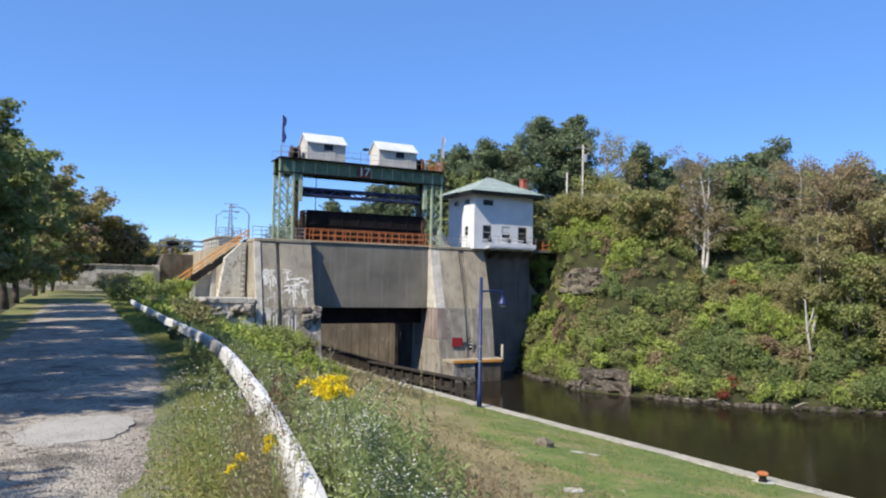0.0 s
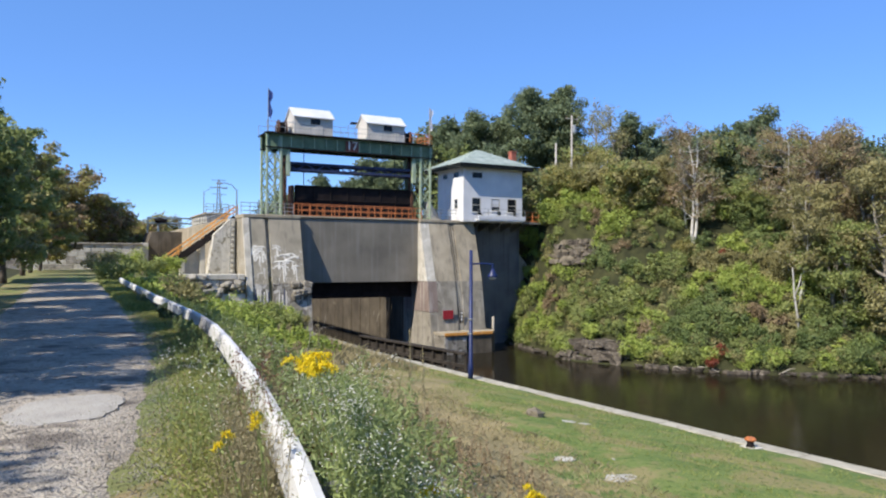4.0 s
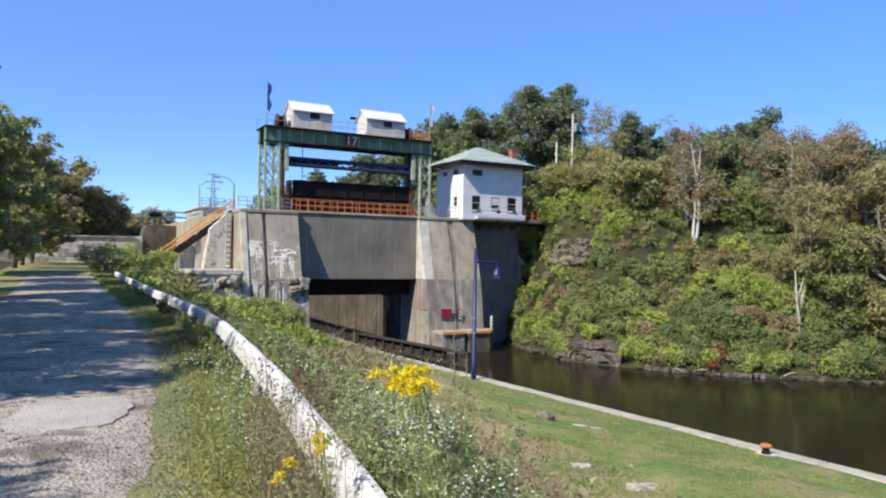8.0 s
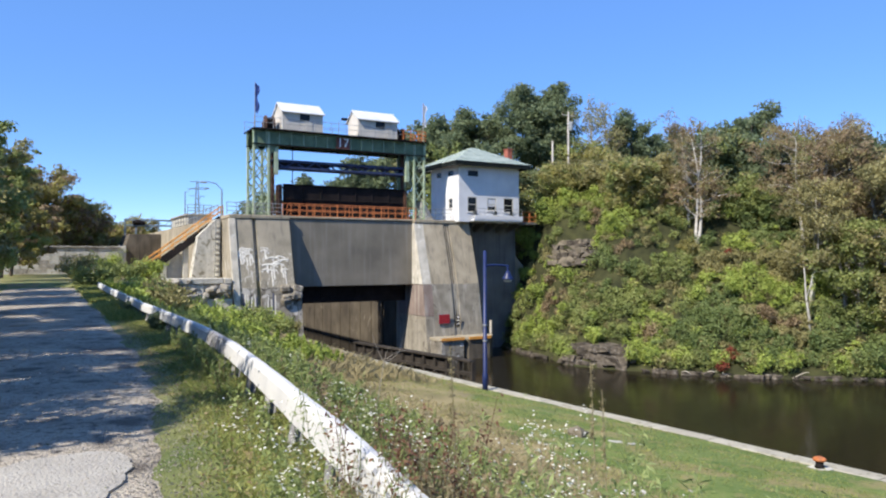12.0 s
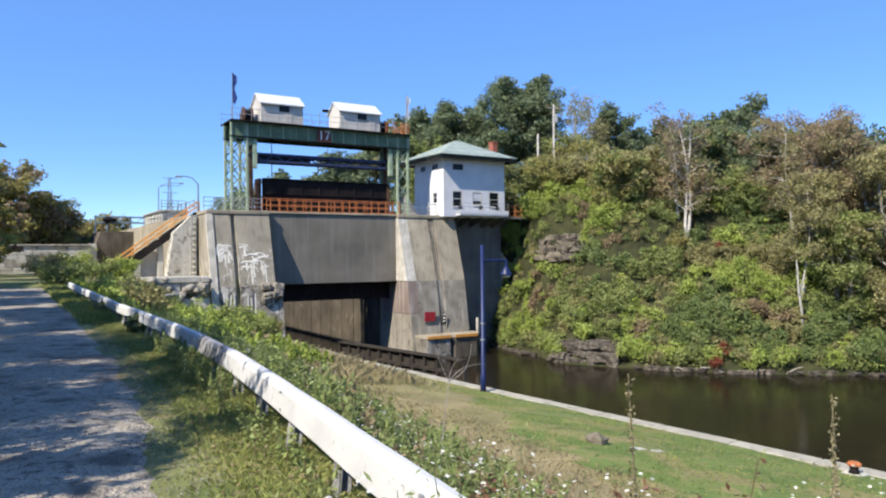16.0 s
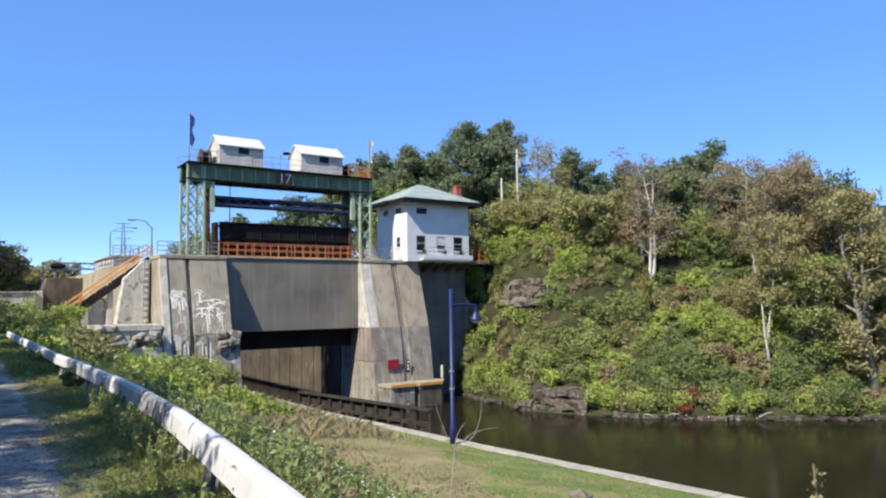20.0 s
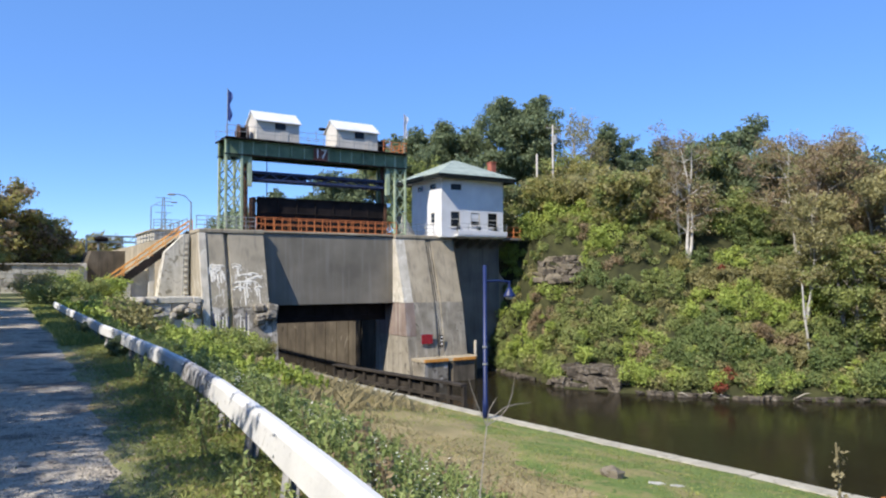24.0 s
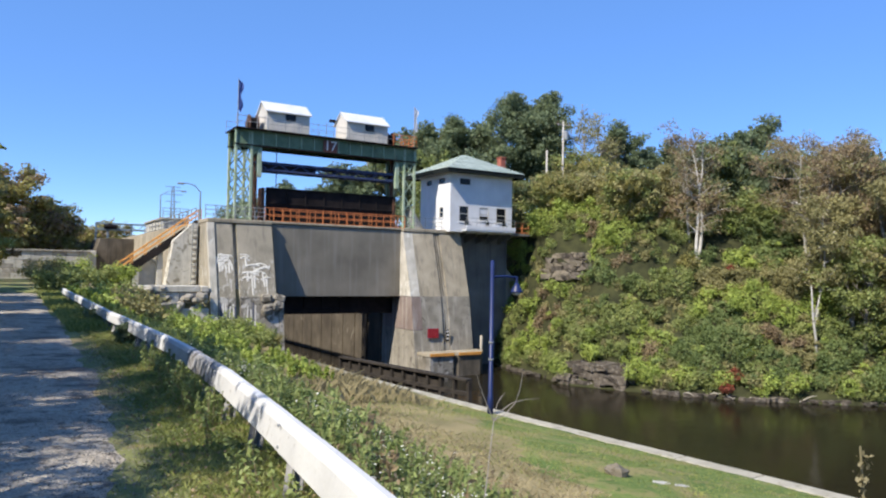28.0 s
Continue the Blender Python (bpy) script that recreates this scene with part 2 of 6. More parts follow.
POLE_BLUE = mat("navy_paint", (0.006, 0.013, 0.065), (0.013, 0.026, 0.105), 0.45, 2.0, 0.05, spec=0.4)
ORANGE = mat("orange_rail_paint", (0.36, 0.11, 0.035), (0.54, 0.19, 0.065), 0.65, 3.0, 0.05, stain=((0.20, 0.09, 0.05), 3.0, 0.6))
YELLOW = mat("yellow_rail_paint", (0.50, 0.215, 0.035), (0.68, 0.32, 0.08), 0.6, 3.0, 0.05)
GREY_STEEL = mat("galvanised_steel", (0.20, 0.21, 0.21), (0.36, 0.37, 0.37), 0.5, 3.0, 0.05, metal=0.4)
RUSTY = mat("rusty_machinery", (0.03, 0.022, 0.018), (0.13, 0.06, 0.035), 0.8, 3.0, 0.3)
SHED_WALL = mat("pale_shed_cladding", (0.46, 0.43, 0.38), (0.60, 0.56, 0.50), 0.7, 0.8, 0.05, streak=((0.38, 0.36, 0.32), 0.4))
WHITE_WALL = mat("white_painted_wall", (0.58, 0.58, 0.585), (0.69, 0.69, 0.69), 0.7, 0.8, 0.05, streak=((0.6, 0.59, 0.57), 0.35))
WHITE_ROOF = mat("white_sheet_roof", (0.50, 0.51, 0.51), (0.61, 0.61, 0.61), 0.5, 1.0, 0.05)
SHINGLE = mat("grey_green_shingles", (0.24, 0.29, 0.26), (0.37, 0.42, 0.38), 0.85, 1.6, 0.4, objrand=0.3)
FASCIA = mat("dark_fascia", (0.008, 0.011, 0.011), (0.02, 0.024, 0.022), 0.9, 2.0, 0.05, spec=0.08)
BRICK = mat("red_chimney_brick", (0.24, 0.07, 0.045), (0.38, 0.13, 0.09), 0.9, 3.0, 0.3)
SIGN_RED = mat("red_sign_paint", (0.22, 0.012, 0.02), (0.34, 0.028, 0.033), 0.5, 3.0, 0.05)
NUMBER_RED = mat("number_red", (0.11, 0.045, 0.035), (0.18, 0.065, 0.05), 0.6, 3.0, 0.05)
NUMBER_WHITE = mat("number_white", (0.70, 0.68, 0.62), (0.85, 0.83, 0.78), 0.6, 3.0, 0.02)
RAIL_WHITE = mat("white_guardrail_paint", (0.50, 0.495, 0.485), (0.62, 0.615, 0.60), 0.5, 1.4, 0.06, spec=0.35, stain=((0.30, 0.27, 0.23), 2.6, 0.66), grit=(((0.36, 0.34, 0.31), 14.0, 0.66, 0.74),))
RAIL_SCUFF = mat("scraped_guardrail_paint", (0.22, 0.215, 0.21), (0.50, 0.49, 0.48), 0.6, 5.0, 0.15, stain=((0.10, 0.085, 0.075), 5.0, 0.50))
POST_STEEL = mat("weathered_post_steel", (0.09, 0.09, 0.09), (0.27, 0.265, 0.26), 0.6, 5.0, 0.1, metal=0.3)
TIMBER = mat("dark_fender_timber", (0.016, 0.013, 0.01), (0.05, 0.041, 0.032), 0.9, 1.5, 0.5)
PALE_TIMBER = mat("bleached_timber", (0.28, 0.25, 0.20), (0.45, 0.41, 0.34), 0.9, 2.0, 0.3)
POLE_WOOD = mat("weathered_pole_wood", (0.30, 0.27, 0.24), (0.48, 0.45, 0.41), 0.9, 2.0, 0.2)
BARK = mat("brown_bark", (0.045, 0.035, 0.025), (0.14, 0.11, 0.085), 0.95, 3.0, 0.6)
BIRCH_BARK = mat("white_birch_bark", (0.36, 0.335, 0.295), (0.58, 0.55, 0.50), 0.8, 2.5, 0.3, stain=((0.09, 0.08, 0.07), 2.4, 0.64))
GREY_BARK = mat("grey_bark", (0.17, 0.15, 0.125), (0.32, 0.29, 0.25), 0.9, 2.5, 0.4)
FLAG_BLUE = mat("blue_flag_cloth", (0.04, 0.07, 0.22), (0.08, 0.13, 0.36), 0.8, 3.0, 0.1)
FLAG_PALE = mat("pale_flag_cloth", (0.55, 0.57, 0.62), (0.72, 0.73, 0.76), 0.8, 3.0, 0.1)
DULL_METAL = mat("distant_blue_grey_steel", (0.12, 0.17, 0.20), (0.24, 0.29, 0.32), 0.6, 2.0, 0.05)
OAK = leaf_mat("dark_oak_leaves", (0.068, 0.10, 0.052), (0.24, 0.285, 0.15))
MID = leaf_mat("green_leaves", (0.115, 0.16, 0.05), (0.375, 0.405, 0.135))
SHADE_LEAF = leaf_mat("shade_darkened_leaves", (0.082, 0.125, 0.042), (0.27, 0.325, 0.115))
LIME = leaf_mat("bright_bush_leaves", (0.16, 0.225, 0.045), (0.50, 0.57, 0.14))
OLIVE = leaf_mat("olive_leaves", (0.142, 0.138, 0.06), (0.45, 0.405, 0.18))
YELLOWING = leaf_mat("yellowing_leaves", (0.16, 0.155, 0.05), (0.44, 0.39, 0.13))
BROWNING = leaf_mat("browning_leaves", (0.165, 0.122, 0.07), (0.41, 0.31, 0.185))
RED_LEAF = leaf_mat("red_sumac_leaves", (0.12, 0.035, 0.02), (0.32, 0.085, 0.05))
WEED = leaf_mat("weed_leaves", (0.125, 0.175, 0.052), (0.40, 0.455, 0.165))
DULL_WEED = leaf_mat("dull_aster_leaves", (0.115, 0.165, 0.055), (0.37, 0.42, 0.17))
GRASS = leaf_mat("grass_blades", (0.12, 0.165, 0.038), (0.42, 0.42, 0.14))
STRAW = leaf_mat("dry_stalks", (0.17, 0.145, 0.075), (0.40, 0.345, 0.20), 0.2)
ASTER = leaf_mat("white_aster_petals", (0.60, 0.58, 0.50), (0.82, 0.80, 0.72), 0.2)
GOLD = leaf_mat("goldenrod_florets", (0.62, 0.45, 0.008), (0.88, 0.70, 0.03), 0.25)


def glass_mat():
    m = bpy.data.materials.new("dark_window_glass")
    m.use_nodes = True
    b = m.node_tree.nodes["Principled BSDF"]
    b.inputs["Base Color"].default_value = (0.012, 0.014, 0.016, 1)
    b.inputs["Roughness"].default_value = 0.06
    b.inputs["Specular IOR Level"].default_value = 0.2
    return m


GLASS = glass_mat()


def water_mat():
    m = bpy.data.materials.new("murky_canal_water")
    m.use_nodes = True
    N, L = m.node_tree.nodes, m.node_tree.links
    b = N["Principled BSDF"]
    b.inputs["Base Color"].default_value = (0.015, 0.0125, 0.0075, 1)
    b.inputs["Roughness"].default_value, b.inputs["IOR"].default_value = 0.13, 1.33
    b.inputs["Specular IOR Level"].default_value = 0.13
    co = N.new("ShaderNodeTexCoord")
    n1, n2 = N.new("ShaderNodeTexNoise"), N.new("ShaderNodeTexNoise")
    n1.inputs["Scale"].default_value, n2.inputs["Scale"].default_value = 1.3, 5.0
    for n in (n1, n2):
        L.new(co.outputs["Object"], n.inputs["Vector"])
    a = N.new("ShaderNodeMath")
    a.operation = "MULTIPLY_ADD"
    L.new(n2.outputs["Fac"], a.inputs[0])
    a.inputs[1].default_value = 0.35
    L.new(n1.outputs["Fac"], a.inputs[2])
    bp = N.new("ShaderNodeBump")
    bp.inputs["Strength"].default_value, bp.inputs["Distance"].default_value = 0.13, 0.12
    L.new(a.outputs[0], bp.inputs["Height"])
    L.new(bp.outputs[0], b.inputs["Normal"])
    return m


WATER = water_mat()


# ---- building tools ----
class Shape:
    """Gathers verts and faces of one mesh."""

    def __init__(self):
        self.v, self.f, self.mi = [], [], []

    def add(self, verts, faces, mi=0):
        k = len(self.v)
        self.v += [tuple(p) for p in verts]
        self.f += [tuple(k + i for i in f) for f in faces]
        self.mi += [mi] * len(faces)
        return self

    def box(self, a, b, c=0.02, mi=0, m=None):
        """A box from corner a to corner b with chamfered edges."""
        lo, hi = [min(p) for p in zip(a, b)], [max(p) for p in zip(a, b)]
        c = min(c, *[(h - l) * 0.3 for l, h in zip(lo, hi)])
        idx, vs = {}, []
        for s in ((i, j, k) for i in (0, 1) for j in (0, 1) for k in (0, 1)):
            for ax in range(3):
                p = [(hi[n] if s[n] else lo[n]) + (0 if n == ax else (-c if s[n] else c)) for n in range(3)]
                idx[s, ax] = len(vs)
                vs.append(p)
        fs = []
        for ax in range(3):
            u, w = (ax + 1) % 3, (ax + 2) % 3
            for s in (0, 1):
                def at(i, j):
                    t = [0, 0, 0]
                    t[ax], t[u], t[w] = s, i, j
                    return tuple(t)
                q = [idx[at(*ij), ax] for ij in ((0, 0), (1, 0), (1, 1), (0, 1))]
                fs.append(q if s else q[::-1])
            for su in (0, 1):
                for sw in (0, 1):
                    def on(e):
                        t = [0, 0, 0]
                        t[ax], t[u], t[w] = e, su, sw
                        return tuple(t)
                    q = [idx[on(0), u], idx[on(1), u], idx[on(1), w], idx[on(0), w]]
                    fs.append(q if su == sw else q[::-1])
        for s in ((i, j, k) for i in (0, 1) for j in (0, 1) for k in (0, 1)):
            q = [idx[s, 0], idx[s, 1], idx[s, 2]]
            fs.append(q if sum(s) % 2 else q[::-1])
        if m is not None:
            vs = [m @ Vector(p) for p in vs]
        return self.add(vs, fs, mi)

    def beam(self, p, q, w, h=None, c=0.01, mi=0):
        """A bar of section w x h from p to q."""
        p, q = Vector(p), Vector(q)
        d = q - p
        turn = d.to_track_quat("X", "Z").to_matrix().to_4x4()
        h = h or w
        return self.box((0, -w / 2, -h / 2), (d.length, w / 2, h / 2), c, mi, Matrix.Translation(p) @ turn)

    def tube(self, pts, radii, n=8, mi=0, cap=True):
        """A round limb along pts."""
        pts = [Vector(p) for p in pts]
        vs, fs = [], []
        for i, p in enumerate(pts):
            d = (pts[min(i + 1, len(pts) - 1)] - pts[max(i - 1, 0)]).normalized()
            a = d.orthogonal() if abs(d.z) < 0.9 else d.cross(Vector((0, 1, 0)))
            a.normalize()
            if abs(d.z) < 0.9:
                a = d.cross(Vector((0, 0, 1))).normalized()
            b = d.cross(a)
            r = radii[i] if isinstance(radii, (list, tuple)) else radii
            for k in range(n):
                w = 2 * math.pi * k / n
                vs.append(p + r * (math.cos(w) * a + math.sin(w) * b))
        for i in range(len(pts) - 1):
            for k in range(n):
                fs.append((i * n + k, i * n + (k + 1) % n, (i + 1) * n + (k + 1) % n, (i + 1) * n + k))
        if cap:
            fs += [tuple(range(n))[::-1], tuple(range((len(pts) - 1) * n, len(pts) * n))]
        return self.add(vs, fs, mi)

    def prism(self, outline, d0, d1, axis="y", mi=0):
        """An outline of 2D points drawn out along an axis."""
        put = {"y": lambda u, w, d: (u, d, w), "x": lambda u, w, d: (d, u, w), "z": lambda u, w, d: (u, w, d)}[axis]
        n = len(outline)
        vs = [put(u, w, d0) for u, w in outline] + [put(u, w, d1) for u, w in outline]
        fs = [tuple(range(n)), tuple(range(n, 2 * n))[::-1]] + [(i, n + i, n + (i + 1) % n, (i + 1) % n) for i in range(n)]
        return self.add(vs, fs, mi)

    def mesh(self, name, mats, smooth=False, fix=True):
        me = bpy.data.meshes.new(name)
        me.from_pydata(self.v, [], self.f)
        for m in mats if isinstance(mats, (list, tuple)) else [mats]:
            me.materials.append(m)
        me.polygons.foreach_set("material_index", self.mi)
        if fix:
            bm = bmesh.new()
            bm.from_mesh(me)
            bmesh.ops.recalc_face_normals(bm, faces=bm.faces)
            bm.to_mesh(me)
            bm.free()
        if smooth:
            me.polygons.foreach_set("use_smooth", [True] * len(me.polygons))
        return me


def thing(name, label, category, group="", kind="", at=(0, 0, 0)):
    ob = new(name)
    ob.location = at
    ob.empty_display_size = 0.2
    return tagged(ob, label, category, group, kind)


def part(name, shape, material, parent=None, label="", smooth=False, fix=True):
    me = shape if isinstance(shape, bpy.types.Mesh) else shape.mesh(name, material, smooth, fix)
    ob = new(name, me)
    ob.parent = parent
    if parent is not None and parent.type == "EMPTY":
        ob.location = [-v for v in parent.location]
    return tagged(ob, label)


def solo(name, shape, material, label, category, group="", kind="", smooth=False, fix=True):
    return tagged(part(name, shape, material, None, "", smooth, fix), label, category, group, kind)


def quads(name, verts, material, parent=None, mats=None, index=None):
    """A mesh of loose leaves from an array of N x corners x 3."""
    n, k = len(verts), verts.shape[1]
    me = bpy.data.meshes.new(name)
    me.vertices.add(k * n)
    me.vertices.foreach_set("co", np.asarray(verts, np.float32).ravel())
    me.loops.add(k * n)
    me.loops.foreach_set("vertex_index", np.arange(k * n, dtype=np.int32))
    me.polygons.add(n)
    me.polygons.foreach_set("loop_start", np.arange(0, k * n, k, dtype=np.int32))
    for m in mats or [material]:
        me.materials.append(m)
    if index is not None:
        me.polygons.foreach_set("material_index", np.asarray(index, np.int32))
    me.update(calc_edges=True)
    return me


RNG = np.random.default_rng(7)


def unit(a):
    return a / np.maximum(np.linalg.norm(a, axis=-1, keepdims=True), 1e-9)


def leaves(centres, size, lift=None, long=1.5, fold=0.25):
    """Folded pointed leaves at the centres, turned at random, leaning to the lift direction."""
    n = len(centres)
    nrm = unit(RNG.normal(size=(n, 3)) + (0 if lift is None else np.asarray(lift)))
    a = unit(np.cross(nrm, RNG.normal(size=(n, 3))))
    b = np.cross(nrm, a)
    s = (np.broadcast_to(size, (n,)) * RNG.uniform(0.6, 1.25, n))[:, None]
    base, tip = centres - a * s * long / 2, centres + a * s * long / 2
    side = nrm * s * fold
    return np.stack([base, centres + b * s / 2 + side, tip, centres - b * s / 2 + side], 1)


def blades(roots, height, width, bend=0.35):
    """Upright narrow blades on the roots."""
    n = len(roots)
    w = RNG.uniform(0, 2 * np.pi, n)
    side = np.stack([np.cos(w), np.sin(w), 0 * w], 1) * (np.broadcast_to(width, (n,)) / 2)[:, None]
    h = np.broadcast_to(height, (n,)) * RNG.uniform(0.5, 1.2, n)
    lean = RNG.normal(size=(n, 3)) * bend * h[:, None]
    lean[:, 2] = h
    mid = roots + lean * [0.35, 0.35, 0.6]
    return np.stack([roots - side * 0.8, roots + side * 0.8, mid + side, roots + lean], 1)


def sprigs(centres, size, lift=None):
    """Three-cornered leaf sprays for foliage that is only seen from afar."""
    n = len(centres)
    nrm = unit(RNG.normal(size=(n, 3)) + (0 if lift is None else np.asarray(lift)))
    a = unit(np.cross(nrm, RNG.normal(size=(n, 3))))
    b = np.cross(nrm, a)
    s = (np.broadcast_to(size, (n,)) * RNG.uniform(0.5, 1.3, n))[:, None]
    return np.stack([centres - a * s * 0.75 + b * s * 0.3, centres + a * s * 0.85, centres - a * s * 0.45 - b * s * 0.75], 1)


def clumps(spots, radius, count, size, flat=0.8, shell=0.55, outward=1.7, far=False):
    """Leaves in ragged clumps about the spots, more towards the skin, leaning outwards."""
    out = []
    for p, r, c in zip(spots, np.broadcast_to(radius, len(spots)), np.broadcast_to(count, len(spots))):
        d = unit(RNG.normal(size=(int(c), 3)))
        ph = RNG.uniform(0, 6.28, 4)
        lobes = 1 + 0.28 * np.sin(3 * d[:, :1] + ph[0]) * np.cos(3 * d[:, 1:2] + ph[1]) + 0.22 * np.sin(7 * d[:, 2:] + ph[2]) * np.cos(6 * d[:, :1] + ph[3])
        rad = r * (shell + (1 - shell) * RNG.random((int(c), 1)) ** 0.6) * lobes
        at = p + d * rad * [1, 1, flat]
        lift = d * outward + [0, 0, 0.5]
        out.append(sprigs(at, size * 1.3, lift) if far else leaves(at, size, lift))
    return np.concatenate(out)


# ---- the lie of the land ----
WATER_Z, QUAY_Z, TOP_Z = -8.8, -5.8, 5.1
ROAD_Y, ROAD_Z = (-60, -20, 0, 10, 20, 30, 45, 60, 90, 130), (-0.6, -0.75, -0.9, -1.07, -1.2, -1.3, -1.25, -1.15, -1.1, -0.9)
RAIL_Y, RAIL_X = (-10, -3, 0.4, 1.2, 2.2, 3.2, 4.2, 5.2, 6.2, 7.2, 8.3, 10.2, 13.1, 16, 19, 27, 37, 50, 60), (1.95, 2.1, 2.76, 2.92, 3.09, 3.24, 3.4, 3.56, 3.7, 3.82, 3.97, 4.2, 4.52, 4.74, 4.88, 5.06, 5.16, 5.2, 5.3)
SHORE_Y = (-200, -100, -20, 10, 25, 31.5, 35, 38, 41, 44.5, 47.5, 50, 53.3, 56, 59.6, 68, 90)
SHORE_X = (420, 300, 150, 95, 75, 63.5, 58.8, 55.2, 52.4, 49.5, 47.6, 46.3, 44.8, 46.0, 46.5, 47.5, 49)


def road_z(y):
    return np.interp(y, ROAD_Y, ROAD_Z)


def rail_x(y):
    return np.interp(y, RAIL_Y, RAIL_X)


def quay_x(y):
    return np.interp(y, (-80, 13, 32, 46, 200), (34.8, 24.75, 22.75, 21.55, 21.55))


def inland(x, y):
    """Metres behind the far shoreline."""
    return (x - np.interp(y, SHORE_Y, SHORE_X)) * np.interp(y, (20, 30, 50, 55), (0.6, 0.72, 0.75, 0.95))


def ground_z(x, y):
    x, y = np.asarray(x, float), np.asarray(y, float)
    zr, xr, xq = road_z(y), rail_x(y), quay_x(y)
    z = np.where(x < -3, zr + np.clip((-3 - x) * 0.16, 0, 14), zr)
    z = z + 0.06 * np.exp(-((x - xr + 0.5) ** 2) / 0.6)
    s = np.clip((x - xr - 0.35) / 7.5, 0, 1)
    bank = zr + (-4.4 - zr) * s * (1.55 - 0.55 * s)
    lawn = np.interp(x, (10, 14, 18), (-4.35, -4.62, -4.85))
    lawn = np.where(x > 17, -4.8 + (QUAY_Z + 0.0 + 4.8) * np.clip((x - 17) / np.maximum(xq - 17.6, 1), 0, 1), lawn)
    z = np.where(x > xr + 0.35, np.where(s < 1, bank, np.minimum(lawn, bank)), z)
    ledge = np.clip((y - 63.2) / 0.8, 0, 1) * (x < 21.2)
    z = z * (1 - ledge) + np.maximum(z, -0.8) * ledge
    z = np.where(x > xq - 0.4, -11.0, z)
    d = inland(x, y)
    steep = np.interp(y, (20, 40, 48, 55, 62), (0.8, 0.95, 1.15, 1.8, 3.2))
    top = np.interp(y, (10, 25, 32, 45, 60), (-4, -1.5, 1.5, 4.5, 6.5))
    hill = WATER_Z + 0.5 + d * steep
    over = np.maximum(hill - top, 0)
    hill = np.where(hill > top, top + 2.5 * (1 - np.exp(-over / 9.0)), hill)
    hill = hill + np.clip((x - 180) / 380, 0, 1) ** 2 * 70
    z = np.where(d > -3, np.where(d < 0, -11 + (WATER_Z + 0.5 + 11) * np.clip((d + 3) / 3, 0, 1), hill), z)
    back = np.clip((y - 118) / 60, 0, 1)
    z = z * (1 - back) + np.maximum(z, 0.5) * back
    return z


def make_ground():
    us = np.r_[-900, -500, -300, -180, -110, -80, np.arange(-60, -24, 3), np.arange(-24, -12, 0.45), np.arange(-12, -1.2, 0.6), -1.0, -0.55, -0.25, 0.2, 2, 5, 9, 14, 19, np.arange(22, 62, 1.0), 66, 72, 80, 95, 120, 160, 220, 320, 450, 650, 1000]
    ys = np.r_[-900, -400, -200, -120, -80, -50, -30, -20, np.arange(-12, 40, 0.7), np.arange(40, 72, 1.0), np.arange(72, 120, 4), 130, 150, 180, 230, 320, 450, 700, 1000]
    Y, U = np.meshgrid(ys, us, indexing="ij")
    X = quay_x(Y) + U
    Z = ground_z(X, Y)
    live = (np.abs(U) < 80) & (Z > -10)
    bumps = np.array([[noise.noise((x * 0.35, y * 0.35, 0)) + 0.5 * noise.noise((x * 1.1, y * 1.1, 3)) for x, y in zip(a, b)] for a, b in zip(X, Y)])
    road = (X > -2.8) & (X < rail_x(Y) + 0.3)
    Z = Z + np.where(live, bumps * np.where(road, 0.02, np.where(inland(X, Y) > 0, 0.6, 0.09)), 0)
    nr, nc = X.shape
    i = np.arange(nr * nc).reshape(nr, nc)
    f = np.stack([i[:-1, :-1], i[:-1, 1:], i[1:, 1:], i[1:, :-1]], -1).reshape(-1, 4)
    cx, cy = (X[:-1, :-1] + X[1:, 1:]).ravel() / 2, (Y[:-1, :-1] + Y[1:, 1:]).ravel() / 2
    cz = (Z[:-1, :-1] + Z[1:, 1:]).ravel() / 2
    kind = np.full(len(f), 0)
    wob = np.array([noise.noise((x * 0.25, y * 0.25, 9)) for x, y in zip(cx, cy)]) * 2.0
    kind[cx > rail_x(cy) + 3.0 + wob] = 2
    kind[(cx > np.interp(cy, (10, 15, 19, 25, 30), (12.4, 13.9, 15.0, 17.3, 19.6)) + 0.5 * wob) & (cy < 36 + wob)] = 1
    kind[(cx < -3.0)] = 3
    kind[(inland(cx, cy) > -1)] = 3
    kind[cz < -9.5] = 4
    me = bpy.data.meshes.new("ground")
    me.from_pydata(np.stack([X, Y, Z], -1).reshape(-1, 3).tolist(), [], f.tolist())
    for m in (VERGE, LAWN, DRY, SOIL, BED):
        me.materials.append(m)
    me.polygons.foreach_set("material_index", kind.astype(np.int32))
    me.polygons.foreach_set("use_smooth", [True] * len(f))
    return tagged(new("ground", me), "grassy canal bank, mown lawn and wooded hillside", "ground", kind="structure")


make_ground()


def strip(name, x_left, x_right, ys, lift, material, label, wander=0.12, n=10):
    """A sheet laid on the land between two lines."""
    s = Shape()
    rows = []
    for y in ys:
        a, b = x_left(y) + wander * noise.noise((y * 0.6, 2, 0)), x_right(y) + wander * (noise.noise((y * 0.7, 5, 0)) + 0.7 * noise.noise((y * 2.6, 7, 0)) + 0.6 * noise.noise((y * 6.1, 3, 0)))
        xs = [a + (b - a) * k / n for k in range(n + 1)]
        rows.append([(x, y, float(road_z(y)) + lift - 0.05 * abs(2 * k / n - 1) ** 3 + 0.012 * noise.noise((x * 1.3, y * 1.3, 1))) for k, x in enumerate(xs)])
    k = n + 1
    s.add([p for r in rows for p in r], [(i * k + j, i * k + j + 1, i * k + k + j + 1, i * k + k + j) for i in range(len(rows) - 1) for j in range(n)])
